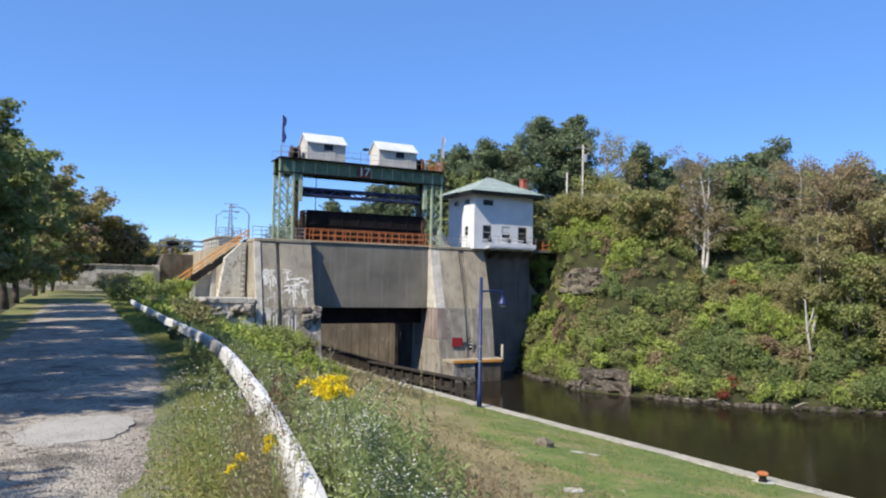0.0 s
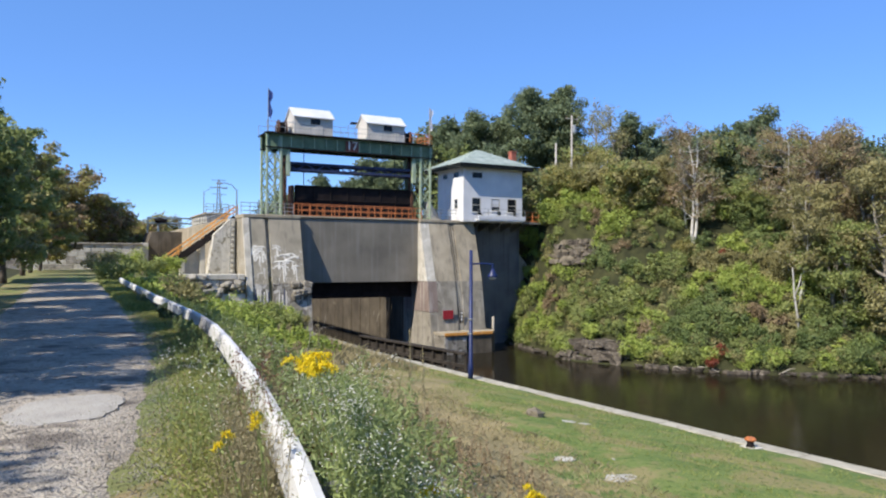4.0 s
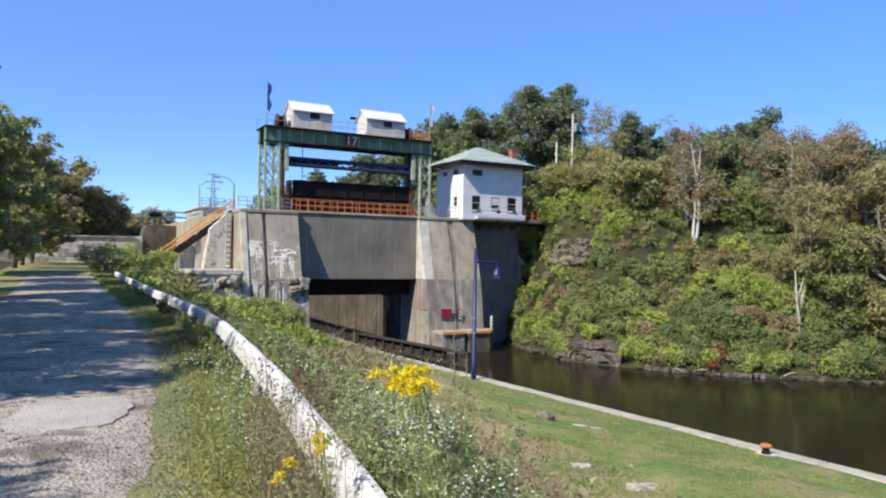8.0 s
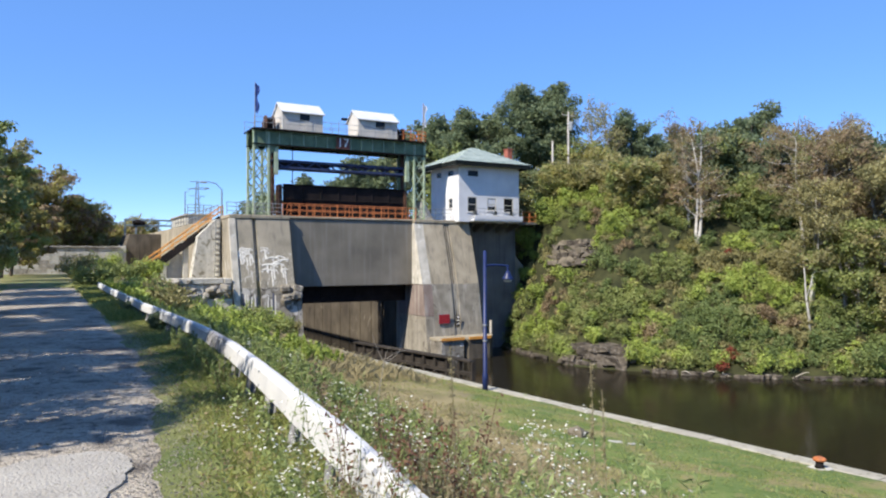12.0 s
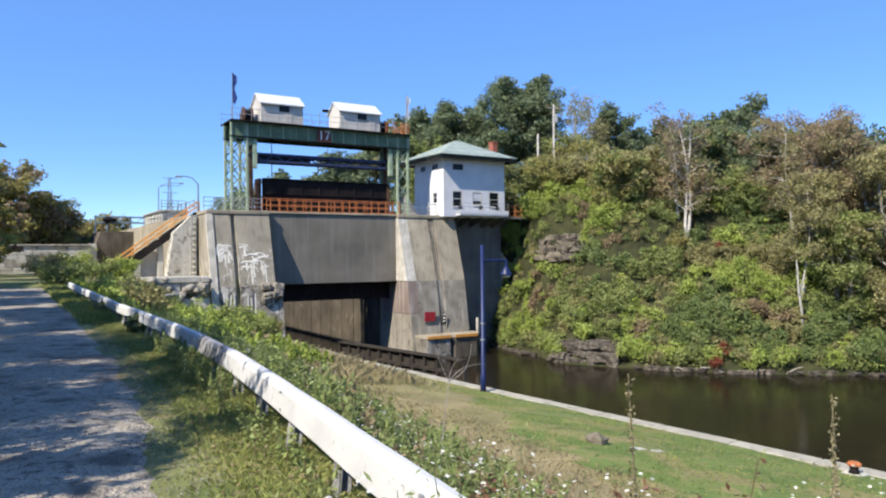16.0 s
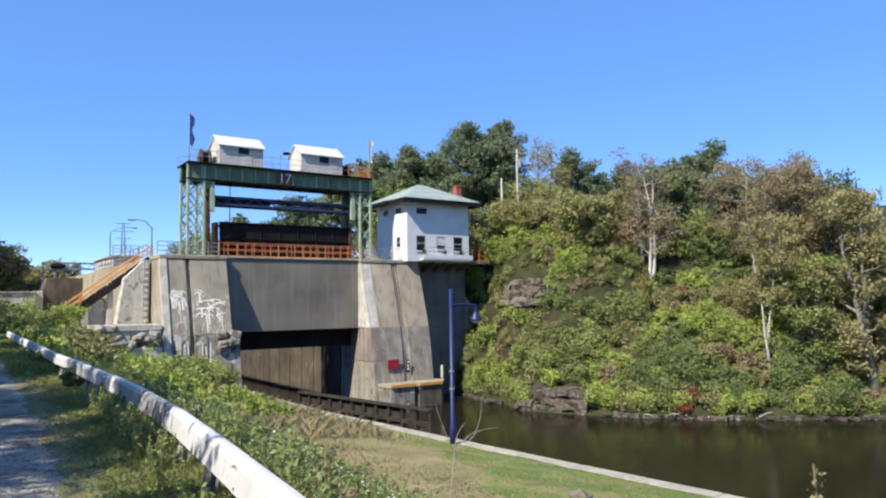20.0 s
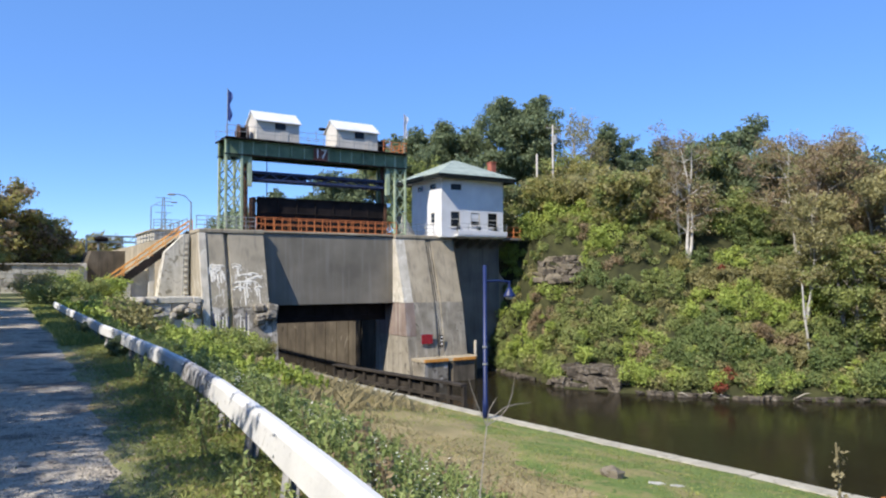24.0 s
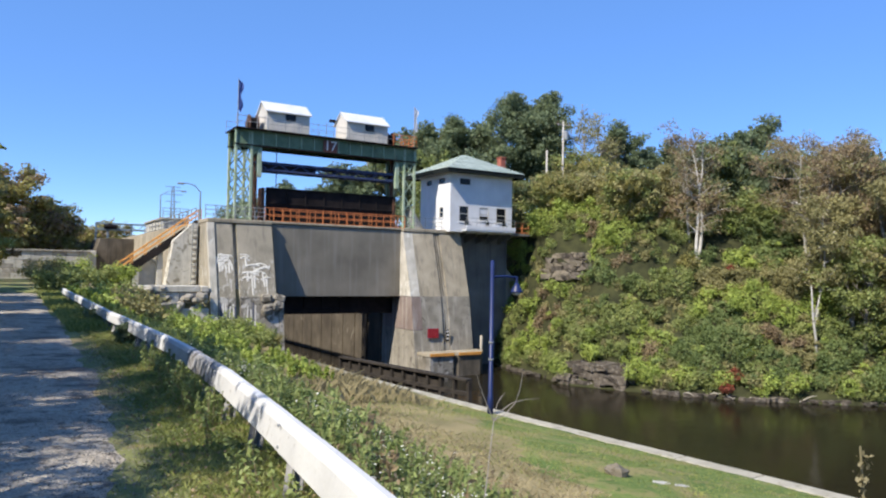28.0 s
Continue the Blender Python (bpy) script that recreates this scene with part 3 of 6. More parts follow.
    return solo(name, s, material, label, "road", kind="structure", smooth=True, fix=False)


YS = [-60, -40, -25] + [-14 + 0.1 * i for i in range(450)] + [31 + 1.5 * i for i in range(46)]
road_right = lambda y: float(np.interp(y, (-20, 4.5, 9, 13, 19.5, 34, 60, 100), (1.3, 2.2, 2.98, 3.36, 3.78, 4.2, 4.4, 4.5)))
road_left = lambda y: float(np.interp(y, (-20, 4, 14, 36, 100), (-2.2, -1.7, -1.1, -0.6, -0.4)))
strip("gravel_shoulder", lambda y: road_left(y) - 0.35, lambda y: road_right(y) + 0.16, YS, 0.03, GRAVEL, "loose gravel shoulder beside the towpath road", 0.22)
strip("road", road_left, road_right, YS, 0.055, ASPHALT, "worn grey asphalt towpath road with gravelly edges", 0.15)

patch = Shape()
ring = []
for k in range(56):
    w = 2 * math.pi * k / 56
    r = (abs(math.cos(w)) ** 3 + abs(math.sin(w)) ** 3) ** (-1 / 3) * (1 + 0.10 * noise.noise((3 * math.cos(w), 3 * math.sin(w), 4)) + 0.05 * noise.noise((9 * math.cos(w), 9 * math.sin(w), 2)))
    ring.append((1.55 + 0.68 * r * math.cos(w) + 0.2 * math.sin(w), 7.75 + 1.0 * r * math.sin(w)))
patch.add([(x, y, float(road_z(y)) + 0.058) for x, y in ring] + [(x, y, float(road_z(y)) + 0.045) for x, y in ring] + [(1.55, 7.75, float(road_z(7.75)) + 0.066)],
          [(k, (k + 1) % 56, 112) for k in range(56)] + [(k, 56 + k, 56 + (k + 1) % 56, (k + 1) % 56) for k in range(56)])
solo("road_patch", patch, PATCH, "pale concrete repair patch in the worn road", "road patch", kind="structure")

water = Shape()
water.add([(21, -900, WATER_Z), (1500, -900, WATER_Z), (1500, 160, WATER_Z), (21, 160, WATER_Z)], [(0, 1, 2, 3)])
solo("water", water, WATER, "still murky brown-green canal water", "water", kind="structure", fix=False)

# quay coping and wall, slab by slab
quay = thing("quay_wall", "pale concrete canal wall with a weathered coping", "quay wall", kind="structure")
wall = Shape()
for y0, y1 in ((-60, 13), (13, 46), (46, 62.5)):
    a, b = float(quay_x(y0)), float(quay_x(y1))
    wall.add([(a - 1.0, y0, -11), (a - 0.06, y0, -11), (b - 0.06, y1, -11), (b - 1.0, y1, -11), (a - 1.0, y0, QUAY_Z - 0.22), (a - 0.06, y0, QUAY_Z - 0.22), (b - 0.06, y1, QUAY_Z - 0.22), (b - 1.0, y1, QUAY_Z - 0.22)],
             [(0, 1, 2, 3), (4, 5, 6, 7), (0, 1, 5, 4), (1, 2, 6, 5), (2, 3, 7, 6), (3, 0, 4, 7)])
part("wall", wall, WET_CONC, quay)
y = -20.0
while y < 62:
    ln = 3.0
    a, b = float(quay_x(y)), float(quay_x(y + ln))
    s = Shape().beam((a - 0.36, y + 0.02, QUAY_Z - 0.09 + random.uniform(-0.015, 0.015)), (b - 0.36, y + ln - 0.02, QUAY_Z - 0.09), 0.72, 0.3, 0.03)
    part("coping_slab", s, COPING, quay)
    y += ln

# bollard
BX, BY = 23.6, 14.6
bol = thing("mooring_bollard", "black iron mooring bollard with an orange top", "bollard", at=(BX, BY, QUAY_Z + 0.05))
part("base", Shape().box((BX - 0.34, BY - 0.3, QUAY_Z - 0.05), (BX + 0.34, BY + 0.3, QUAY_Z + 0.09), 0.03), PALE_CONC, bol)
part("shaft", Shape().tube([(BX, BY, QUAY_Z + 0.08), (BX, BY, QUAY_Z + 0.18), (BX, BY, QUAY_Z + 0.33)], [0.17, 0.12, 0.13], 16), BLACK_STEEL, bol, smooth=True)
part("cap", Shape().tube([(BX, BY, QUAY_Z + 0.31), (BX, BY, QUAY_Z + 0.37), (BX, BY, QUAY_Z + 0.43)], [0.19, 0.21, 0.14], 16), ORANGE, bol, "orange painted cap", smooth=True)

# timber fender walkway before the lock
fen = thing("timber_fender", "dark timber fender wall with posts in the water", "fender", at=(24.4, 56.5, -6))
P0, P1 = Vector((25.1, 57.0, -5.95)), Vector((27.4, 42.0, -5.9))
part("deck_beam", Shape().beam(P0, P1, 0.55, 0.14), TIMBER, fen)
part("waling", Shape().beam(P0 + Vector((0, 0, -0.9)), P1 + Vector((0, 0, -0.9)), 0.3, 0.25), TIMBER, fen)
for k in range(12):
    p = P0.lerp(P1, (k + 0.02) / 11.04)
    part("post", Shape().box((p.x - 0.14, p.y - 0.14, -11), (p.x + 0.14, p.y + 0.14, -5.96), 0.02), TIMBER, fen)
for k in range(9):
    a, b = P0.lerp(P1, k / 11), P0.lerp(P1, (k + 0.96) / 11)
    part("plank_panel", Shape().beam(a + Vector((0.1, 0, -1.32)), b + Vector((0.1, 0, -1.32)), 0.08, 2.4), TIMBER, fen)


# ---- lock: concrete ----
def pier(name, x0, x1, slots, label, strip_side, lower_mat, upper_mat, foot_out=0.0, depth=0.35):
    """A battered pier: upper slope, a break, and a steeper foot, with upright slots cut in its face."""
    th = thing(name, label, "lock pier", kind="structure", at=((x0 + x1) / 2, 65, -11))
    yt, ym, yb = 65.4, 63.6, 62.1
    zb, zm = -11.0, -1.45
    edges = [x0]
    for a, w in slots:
        edges += [a, a + w]
    edges.append(x1)
    for i in range(len(edges) - 1):
        a, b = edges[i], edges[i + 1]
        cut = depth if i % 2 else 0.0
        wide = foot_out if i == len(edges) - 2 else 0.0
        prof_up = [(yt + cut, TOP_Z - 0.35), (ym + cut, zm), (69.5, zm), (69.5, TOP_Z - 0.35)]
        prof_lo = [(ym - 0.03 + cut, zm), (yb + cut, zb), (69.5, zb), (69.5, zm)]
        part("recess" if i % 2 else "upper_face", Shape().prism(prof_up, a, b, "x"), upper_mat, th)
        part("foot", Shape().prism(prof_lo, a, b + wide, "x"), lower_mat, th)
    part("coping", Shape().box((x0 - 0.08, yt - 0.1, TOP_Z - 0.35), (x1 + (0.08 if strip_side else 0), 69.5, TOP_Z), 0.05), CONCRETE, th)
    if strip_side:
        part("corner_strip", Shape().prism([(yt - 0.12, TOP_Z - 0.36), (ym - 0.12, zm), (ym + 0.3, zm), (yt + 0.3, TOP_Z - 0.36)], x0 - 0.1, x0 + 0.45, "x"), LEDGE_CONC, th)
        part("corner_strip", Shape().prism([(ym - 0.14, zm), (ym - 0.55, -4.2), (ym, -4.2), (ym + 0.3, zm)], x0 - 0.1, x0 + 0.45, "x"), LEDGE_CONC, th)
    return th


def face_mark(pier_, pts, wide, material, name):
    """A painted stroke lying on the sloping face of a pier, through points (x, z)."""
    slope = 1.8 / (TOP_Z + 1.1)
    on = lambda z: 63.6 + slope * (z + 1.45) if z > -1.45 else 63.57 + 0.157 * (z + 1.45)
    part(name, Shape().tube([(x, on(z) + wide * 0.75, z) for x, z in pts], wide, 8), material, pier_, fix=False)


left_pier = pier("lock_pier", 16.5, 21.9, [(18.45, 0.38)], "battered concrete lock pier with white lime stains", 1, ROUGH_CONC, STAINED, 0.6)
right_pier = pier("lock_pier", 35.0, 41.5, [(38.25, 0.7)], "battered concrete lock pier with a cable slot", 0, FOOT_CONC, CONCRETE, 0.0, 0.1)
part("corner_face", Shape().prism([(65.38, TOP_Z - 0.4), (63.57, -1.44), (66.0, -1.44), (66.0, TOP_Z - 0.4)], 34.9, 35.9, "x"), LEDGE_CONC, right_pier, "pale rendered corner of the pier")
for a, b in ((36.0, 38.22), (38.98, 41.32)):
    part("foot_face", Shape().prism([(63.55, -1.5), (62.05, -11), (64.0, -11), (64.0, -1.5)], a, b, "x"), FOOT_CONC, right_pier)
part("stained_face", Shape().prism([(63.55, -1.47), (63.07, -4.6), (64.2, -4.6), (64.2, -1.47)], 34.97, 35.98, "x"), RED_CONC, right_pier, "reddish rust-stained corner")
part("stained_side", Shape().prism([(63.56, -1.47), (63.08, -4.6), (69.4, -4.6), (69.4, -1.47)], 34.95, 35.1, "x"), RED_CONC, right_pier, "reddish stained side of the pier")
# scrawled white arcs, runs and dark bars on the left pier
mark_rng = random.Random(11)
for x0, x1, z0, z1, n in ((17.0, 18.3, 0.1, 2.1, 9), (19.0, 21.5, -1.0, 2.2, 15)):
    for k in range(n):
        cx, cz = x0 + 0.2 + (x1 - x0 - 0.4) * k / (n - 1), mark_rng.uniform(z0 + 0.7, z1 - 0.2)
        rx, rz, a0, turn = mark_rng.uniform(0.3, 0.65), mark_rng.uniform(0.12, 0.5), mark_rng.uniform(-0.6, 0.8), mark_rng.uniform(2.2, 3.8)
        arc = [(min(max(cx + rx * math.cos(a0 + turn * i / 8), x0), x1), cz + rz * math.sin(a0 + turn * i / 8)) for i in range(9)]
        face_mark(left_pier, arc, mark_rng.uniform(0.09, 0.15), LIME_MARK, "lime_mark")
        if k % 2:
            face_mark(left_pier, [arc[4], (arc[4][0] + 0.03, arc[4][1] - mark_rng.uniform(0.7, 1.5))], mark_rng.uniform(0.08, 0.13), LIME_MARK, "lime_run")
for k in range(11):
    x = 17.2 + 0.2 * k + (0.9 if k > 6 else 0.0) + mark_rng.uniform(-0.05, 0.05)
    face_mark(left_pier, [(x, -2.4 + mark_rng.uniform(-0.3, 0.5)), (x + mark_rng.uniform(-0.1, 0.1), -3.6 + mark_rng.uniform(-0.3, 0.3))], 0.07, LIME_MARK if k % 3 else BLUE_STEEL, "scrawl")
# broken block on the left pier's foot
for k in range(7):
    x, z = random.uniform(20.6, 22.3), random.uniform(-3.2, -1.5)
    s = Shape().box((-0.45, -0.3, -0.3), (0.45, 0.3, 0.3), 0.12, 0, pose(x, 63.4 + 0.16 * z + 0.25, z, random.uniform(-20, 20), random.uniform(-20, 20), random.uniform(-20, 20)))
    part("broken_edge", s, ROUGH_CONC, left_pier)
# cable pipes on the right pier
for dx, r in ((0.46, 0.04), (0.66, 0.05), (0.93, 0.035)):
    part("cable_pipe", Shape().tube([(37.9 + dx, 65.5, TOP_Z - 0.4), (37.93 + dx, 63.72, -1.5), (37.93 + dx, 63.0, -5.9)], r, 8), BLACK_STEEL, right_pier, smooth=True)

breast = thing("breast_wall", "grey concrete breast wall spanning the lock entrance", "breast wall", kind="structure", at=(28.4, 66, -1.5))
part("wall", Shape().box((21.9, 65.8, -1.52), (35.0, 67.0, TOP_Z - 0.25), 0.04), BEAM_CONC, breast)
part("coping", Shape().box((21.9, 65.68, TOP_Z - 0.2), (35.0, 67.1, TOP_Z), 0.04), CONCRETE, breast)

chamber = thing("lock_chamber", "deep concrete lock chamber with vertical wall joints", "lock chamber", kind="structure", at=(28, 100, -11))
part("floor", Shape().box((21.5, 66, -11.6), (35.4, 160, -11.0), 0.02), BED, chamber)
part("left_wall", Shape().box((16.9, 69.5, -11), (21.9, 160, TOP_Z), 0.05), CONCRETE, chamber)
part("right_wall", Shape().box((35.02, 69.5, -11), (41.2, 160, TOP_Z), 0.05), CONCRETE, chamber)
part("upper_wall", Shape().box((21.9, 155, -11), (35.0, 160, TOP_Z - 1), 0.05), CONCRETE, chamber)
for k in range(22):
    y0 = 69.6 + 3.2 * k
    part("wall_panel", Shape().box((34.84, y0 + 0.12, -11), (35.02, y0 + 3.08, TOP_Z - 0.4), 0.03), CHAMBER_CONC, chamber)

# wing wall on the far bank side
wing = thing("wing_wall", "tall grey concrete wing wall between pier and hillside", "wing wall", kind="structure", at=(46, 68, -11))
part("wall", Shape().box((41.3, 67.6, -11), (49.0, 70.4, TOP_Z), 0.05), SHADED_CONC, wing)
part("landing", Shape().box((47.4, 65.0, 4.85), (50.2, 67.58, 5.08), 0.03), SHADED_CONC, wing)
part("low_wall", Shape().prism([(49.0, -11), (53.5, -11), (53.5, -3.5), (49.0, 1.5)], 67.7, 70.2, "y"), CONCRETE, wing)
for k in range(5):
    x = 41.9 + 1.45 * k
    part("bracket", Shape().prism([(67.6, 4.93), (67.6, 4.0), (67.3, 4.0), (65.2, 4.7), (65.2, 4.93)], x, x + 0.2, "x"), SHADED_CONC, wing)

# mooring dolphin at the foot of the right pier
dol = thing("pier_footing", "concrete pier footing with a yellow and orange painted edge", "footing", kind="structure", at=(38, 61, -11))
for x0, x1 in ((35.3, 38.1), (38.4, 42.0)):
    part("block", Shape().prism([(x0, 63.5), (x0, 61.2), (x0 + 0.3, 60.9), (x1 - (0.9 if x1 > 40 else 0), 60.9), (x1, 61.8 if x1 > 40 else 60.9), (x1, 63.5)], -11, -6.85, "z"), WET_CONC if x1 > 40 else ROUGH_CONC, dol)
    part("deck", Shape().prism([(x0 - 0.05, 63.5), (x0 - 0.05, 61.15), (x0 + 0.28, 60.8), (x1 - (0.85 if x1 > 40 else 0), 60.8), (x1 + 0.05, 61.75 if x1 > 40 else 60.8), (x1 + 0.05, 63.5)], -6.85, -6.6, "z"), CONCRETE, dol)
    part("edge_band", Shape().box((x0 + 0.2, 60.74, -6.86), (x1 - (0.85 if x1 > 40 else 0), 60.8, -6.58), 0.01), YELLOW, dol, "orange painted edge band")
part("gap_plate", Shape().box((38.1, 61.9, -11), (38.4, 63.0, -6.9), 0.02), TIMBER, dol)
tp = thing("mooring_post", "pale weathered timber mooring post on the footing", "post", at=(42.1, 62.2, -6.6))
part("shaft", Shape().tube([(42.1, 62.2, -9.0), (42.1, 62.2, -5.3), (42.1, 62.2, -5.22)], [0.15, 0.14, 0.1], 10), PALE_TIMBER, tp, smooth=True)

sign = thing("warning_sign", "dark red sign board fixed to the pier", "sign", at=(37.0, 62.9, -4.8))
part("board", Shape().box((36.35, 62.72, -5.35), (37.55, 62.78, -4.45), 0.01), SIGN_RED, sign)
part("rim", Shape().box((36.3, 62.79, -5.4), (37.6, 62.84, -4.4), 0.01), GREY_STEEL, sign)
part("gauge_board", Shape().box((38.35, 62.7, -5.7), (38.7, 62.76, -4.6), 0.01), BLACK_STEEL, sign)
for k in range(3):
    part("gauge_mark", Shape().box((38.42, 62.67, -5.5 + 0.33 * k), (38.63, 62.7, -5.36 + 0.33 * k), 0.005), NUMBER_WHITE, sign)

# stone ledge and buttress by the left pier
ledge = thing("stone_ledge", "ruined pale concrete ledge with broken stone at its end", "stone ledge", at=(13, 63, -4))
for z0, z1, yy, x0 in ((-4.6, -2.35, 63.3, 11.6), (-2.35, -1.05, 63.7, 11.9), (-1.05, -0.55, 63.5, 11.0)):
    x = x0
    while x < 16.1:
        b = min(x + random.uniform(1.8, 2.8), 16.28)
        part("slab", Shape().box((x + 0.01, yy + random.uniform(-0.06, 0.06), z0), (b - 0.01, 64.6, z1 + random.uniform(-0.03, 0.03)), 0.06), LEDGE_CONC, ledge)
        x = b
for k in range(46):
    x, z = (random.uniform(10.6, 13.2), random.uniform(-2.6, -0.5)) if k < 22 else (random.uniform(11.6, 15.9), random.uniform(-3.6, -1.2))
    r = random.uniform(0.2, 0.5)
    m = pose(x, 63.4 + random.uniform(-0.3, 0.4), z, random.uniform(-25, 25), random.uniform(-25, 25), random.uniform(0, 90))
    part("stone", Shape().box((-r, -r * 0.8, -r * 0.5), (r, r * 0.8, r * 0.5), 0.1, 0, m), (ROCK if k % 3 else STONE) if k < 22 else STONE, ledge)
butt = thing("stair_buttress", "pale limed concrete buttress under the stair", "buttress", at=(15, 69, -1))
part("face", Shape().prism([(13.7, -1.2), (16.3, -1.2), (16.3, 4.75), (15.9, 4.75), (14.35, 3.2)], 68.2, 69.6, "y"), LIMED, butt)
part("low_wall", Shape().prism([(9.2, -1.2), (13.7, -1.2), (13.7, 1.6), (12.2, 1.6), (9.2, -0.6)], 70.4, 71.4, "y"), PALE_CONC, butt)
for x in (11.4, 13.3):
    part("pier", Shape().box((x, 69.8, -1.2), (x + 0.5, 70.3, 0.86 * (x - 10.0) - 0.1), 0.04), PALE_CONC, butt)
for k in range(11):
    z = -1.0 + 0.5 * k
    part("key_stone", Shape().box((15.85, 68.12, z), (16.2, 68.35, z + 0.22), 0.03), LIMED, butt)
lad = thing("wall_ladder", "rusty iron rung ladder on the pier side", "ladder", at=(16.0, 68, -1))
for x in (15.72, 16.12):
    part("stile", Shape().beam((x, 67.8, -0.8), (x, 67.3, 4.9), 0.06), GREY_STEEL, lad)
for k in range(16):
    z = -0.5 + 0.34 * k
    part("rung", Shape().beam((15.72, 67.78 - 0.09 * (z + 0.8), z), (16.12, 67.78 - 0.09 * (z + 0.8), z), 0.04), GREY_STEEL, lad)


# ---- stairs and fences ----
stair = thing("stairway", "steep outdoor steel stair with orange handrails", "stairs", at=(13, 70, 0))
S0, S1 = Vector((9.2, 70.8, -0.75)), Vector((16.7, 69.4, 5.05))
for off in (-0.55, 0.55):
    o = Vector((0, off, 0))
    part("stringer", Shape().beam(S0 + o - Vector((0, 0, 0.12)), S1 + o - Vector((0, 0, 0.12)), 0.09, 0.6), BLACK_STEEL, stair)
    for h in (0.6, 1.05):
        part("handrail", Shape().tube([S0 + o + Vector((0, 0, h)), S1 + o + Vector((0, 0, h))], 0.036, 8), YELLOW, stair, "orange painted handrail")
    for k in range(8):
        p = S0.lerp(S1, k / 7) + o
        part("baluster", Shape().tube([p, p + Vector((0, 0, 1.05))], 0.035, 8), YELLOW, stair)
for k in range(32):
    p = S0.lerp(S1, (k + 0.5) / 32)
    part("tread", Shape().box((p.x - 0.14, p.y - 0.5, p.z + 0.02), (p.x + 0.14, p.y + 0.5, p.z + 0.06), 0.01), GREY_STEEL, stair)


def fence(name, p, q, spacing, height, material, label, rails=(0.15, 0.62, 1.0), post=0.07, bar=0.05, group=""):
    """A pipe railing with posts and rails between two points on a floor."""
    p, q = Vector(p), Vector(q)
    th = thing(name, label, "railing", group, at=tuple(p))
    n = max(1, round((q - p).length / spacing))
    for k in range(n + 1):
        a = p.lerp(q, k / n)
        part("post", Shape().tube([a, a + Vector((0, 0, height))], post / 2, 6), material, th)
    for r in rails:
        part("rail", Shape().tube([p + Vector((0, 0, height * r)), q + Vector((0, 0, height * r))], bar / 2, 6), material, th)
    return th


fence("safety_railing", (21.5, 65.95, TOP_Z), (35.4, 65.95, TOP_Z), 0.78, 1.22, ORANGE, "orange painted pipe railing along the breast wall", (0.04, 0.5, 0.97), 0.08, 0.07, "railings")
fence("safety_railing", (22.2, 66.9, TOP_Z), (34.8, 66.9, TOP_Z), 1.3, 1.15, ORANGE, "orange pipe railing behind the front railing", (0.5, 0.97), 0.06, 0.07, "railings")
fence("safety_railing", (16.3, 65.6, TOP_Z), (21.3, 65.6, TOP_Z), 0.85, 1.12, GREY_STEEL, "grey galvanised pipe railing on the pier", (0.3, 0.65, 0.97), 0.07, 0.07, "railings")
fence("safety_railing", (35.6, 65.6, TOP_Z), (39.4, 65.6, TOP_Z), 0.95, 1.12, GREY_STEEL, "grey galvanised pipe railing on the pier", (0.3, 0.65, 0.97), 0.06, 0.06, "railings")
fence("safety_railing", (16.4, 69.5, TOP_Z), (16.95, 100, TOP_Z), 2.0, 1.1, GREY_STEEL, "grey galvanised pipe railing along the lock wall", (0.5, 0.97), 0.08, 0.08, "railings")
fence("safety_railing", (48.3, 65.15, TOP_Z - 0.02), (50.0, 65.15, TOP_Z - 0.02), 0.85, 1.2, ORANGE, "short orange railing beside the control house", (0.1, 0.5, 0.97), 0.12, 0.12, "railings")


# ---- lift gate and its tower ----
gate = thing("lift_gate", "black riveted steel lift gate hanging half lowered", "lift gate", at=(28.4, 67.6, -3.2))
part("skin_plate", Shape().box((22.0, 67.55, -3.2), (34.9, 67.62, 8.25), 0.01), BLACK_STEEL, gate)
for k in range(9):
    z = -3.1 + 1.37 * k
    part("cross_girder", Shape().box((22.0, 67.62, z), (34.9, 68.5, z + 0.12), 0.02), BLACK_STEEL, gate)
    part("front_rib", Shape().box((22.0, 67.45, z + 0.3), (34.9, 67.55, z + 0.42), 0.02), BLACK_STEEL, gate)
for k in range(8):
    x = 22.1 + 1.82 * k
    part("upright_rib", Shape().box((x, 67.48, -3.2), (x + 0.1, 67.55, 8.25), 0.01), BLACK_STEEL, gate)
for x in (21.75, 34.98):
    part("guide_shoe", Shape().box((x - 0.18, 67.4, 5.2), (x + 0.12, 68.5, 8.2), 0.02), RUSTY, gate)

tower = thing("gate_tower", "green painted steel lifting tower with lattice legs and plate girders", "gate tower", at=(28, 68, TOP_Z))
YF, YB = 66.5, 68.7


def lattice(x0, x1, z0, z1, n, y0, y1):
    """One lattice leg of four angle posts with crossed bracing on all sides."""
    for x in (x0, x1):
        for y in (y0, y1):
            part("leg_post", Shape().box((x - 0.11, y - 0.11, z0), (x + 0.11, y + 0.11, z1 + 1.2), 0.02), PALE_GREEN, tower)
    for k in range(n):
        a, b = z0 + (z1 - z0) * k / n, z0 + (z1 - z0) * (k + 1) / n
        for y in (y0, y1):
            part("brace", Shape().beam((x0, y, a), (x1, y, b), 0.05, 0.12), PALE_GREEN, tower)
            part("brace", Shape().beam((x1, y, a), (x0, y, b), 0.05, 0.12), PALE_GREEN, tower)
        for x in (x0, x1):
            part("brace", Shape().beam((x, y0, a), (x, y1, b), 0.05, 0.12), GREEN_STEEL, tower)
            part("brace", Shape().beam((x, y1, a), (x, y0, b), 0.05, 0.12), GREEN_STEEL, tower)
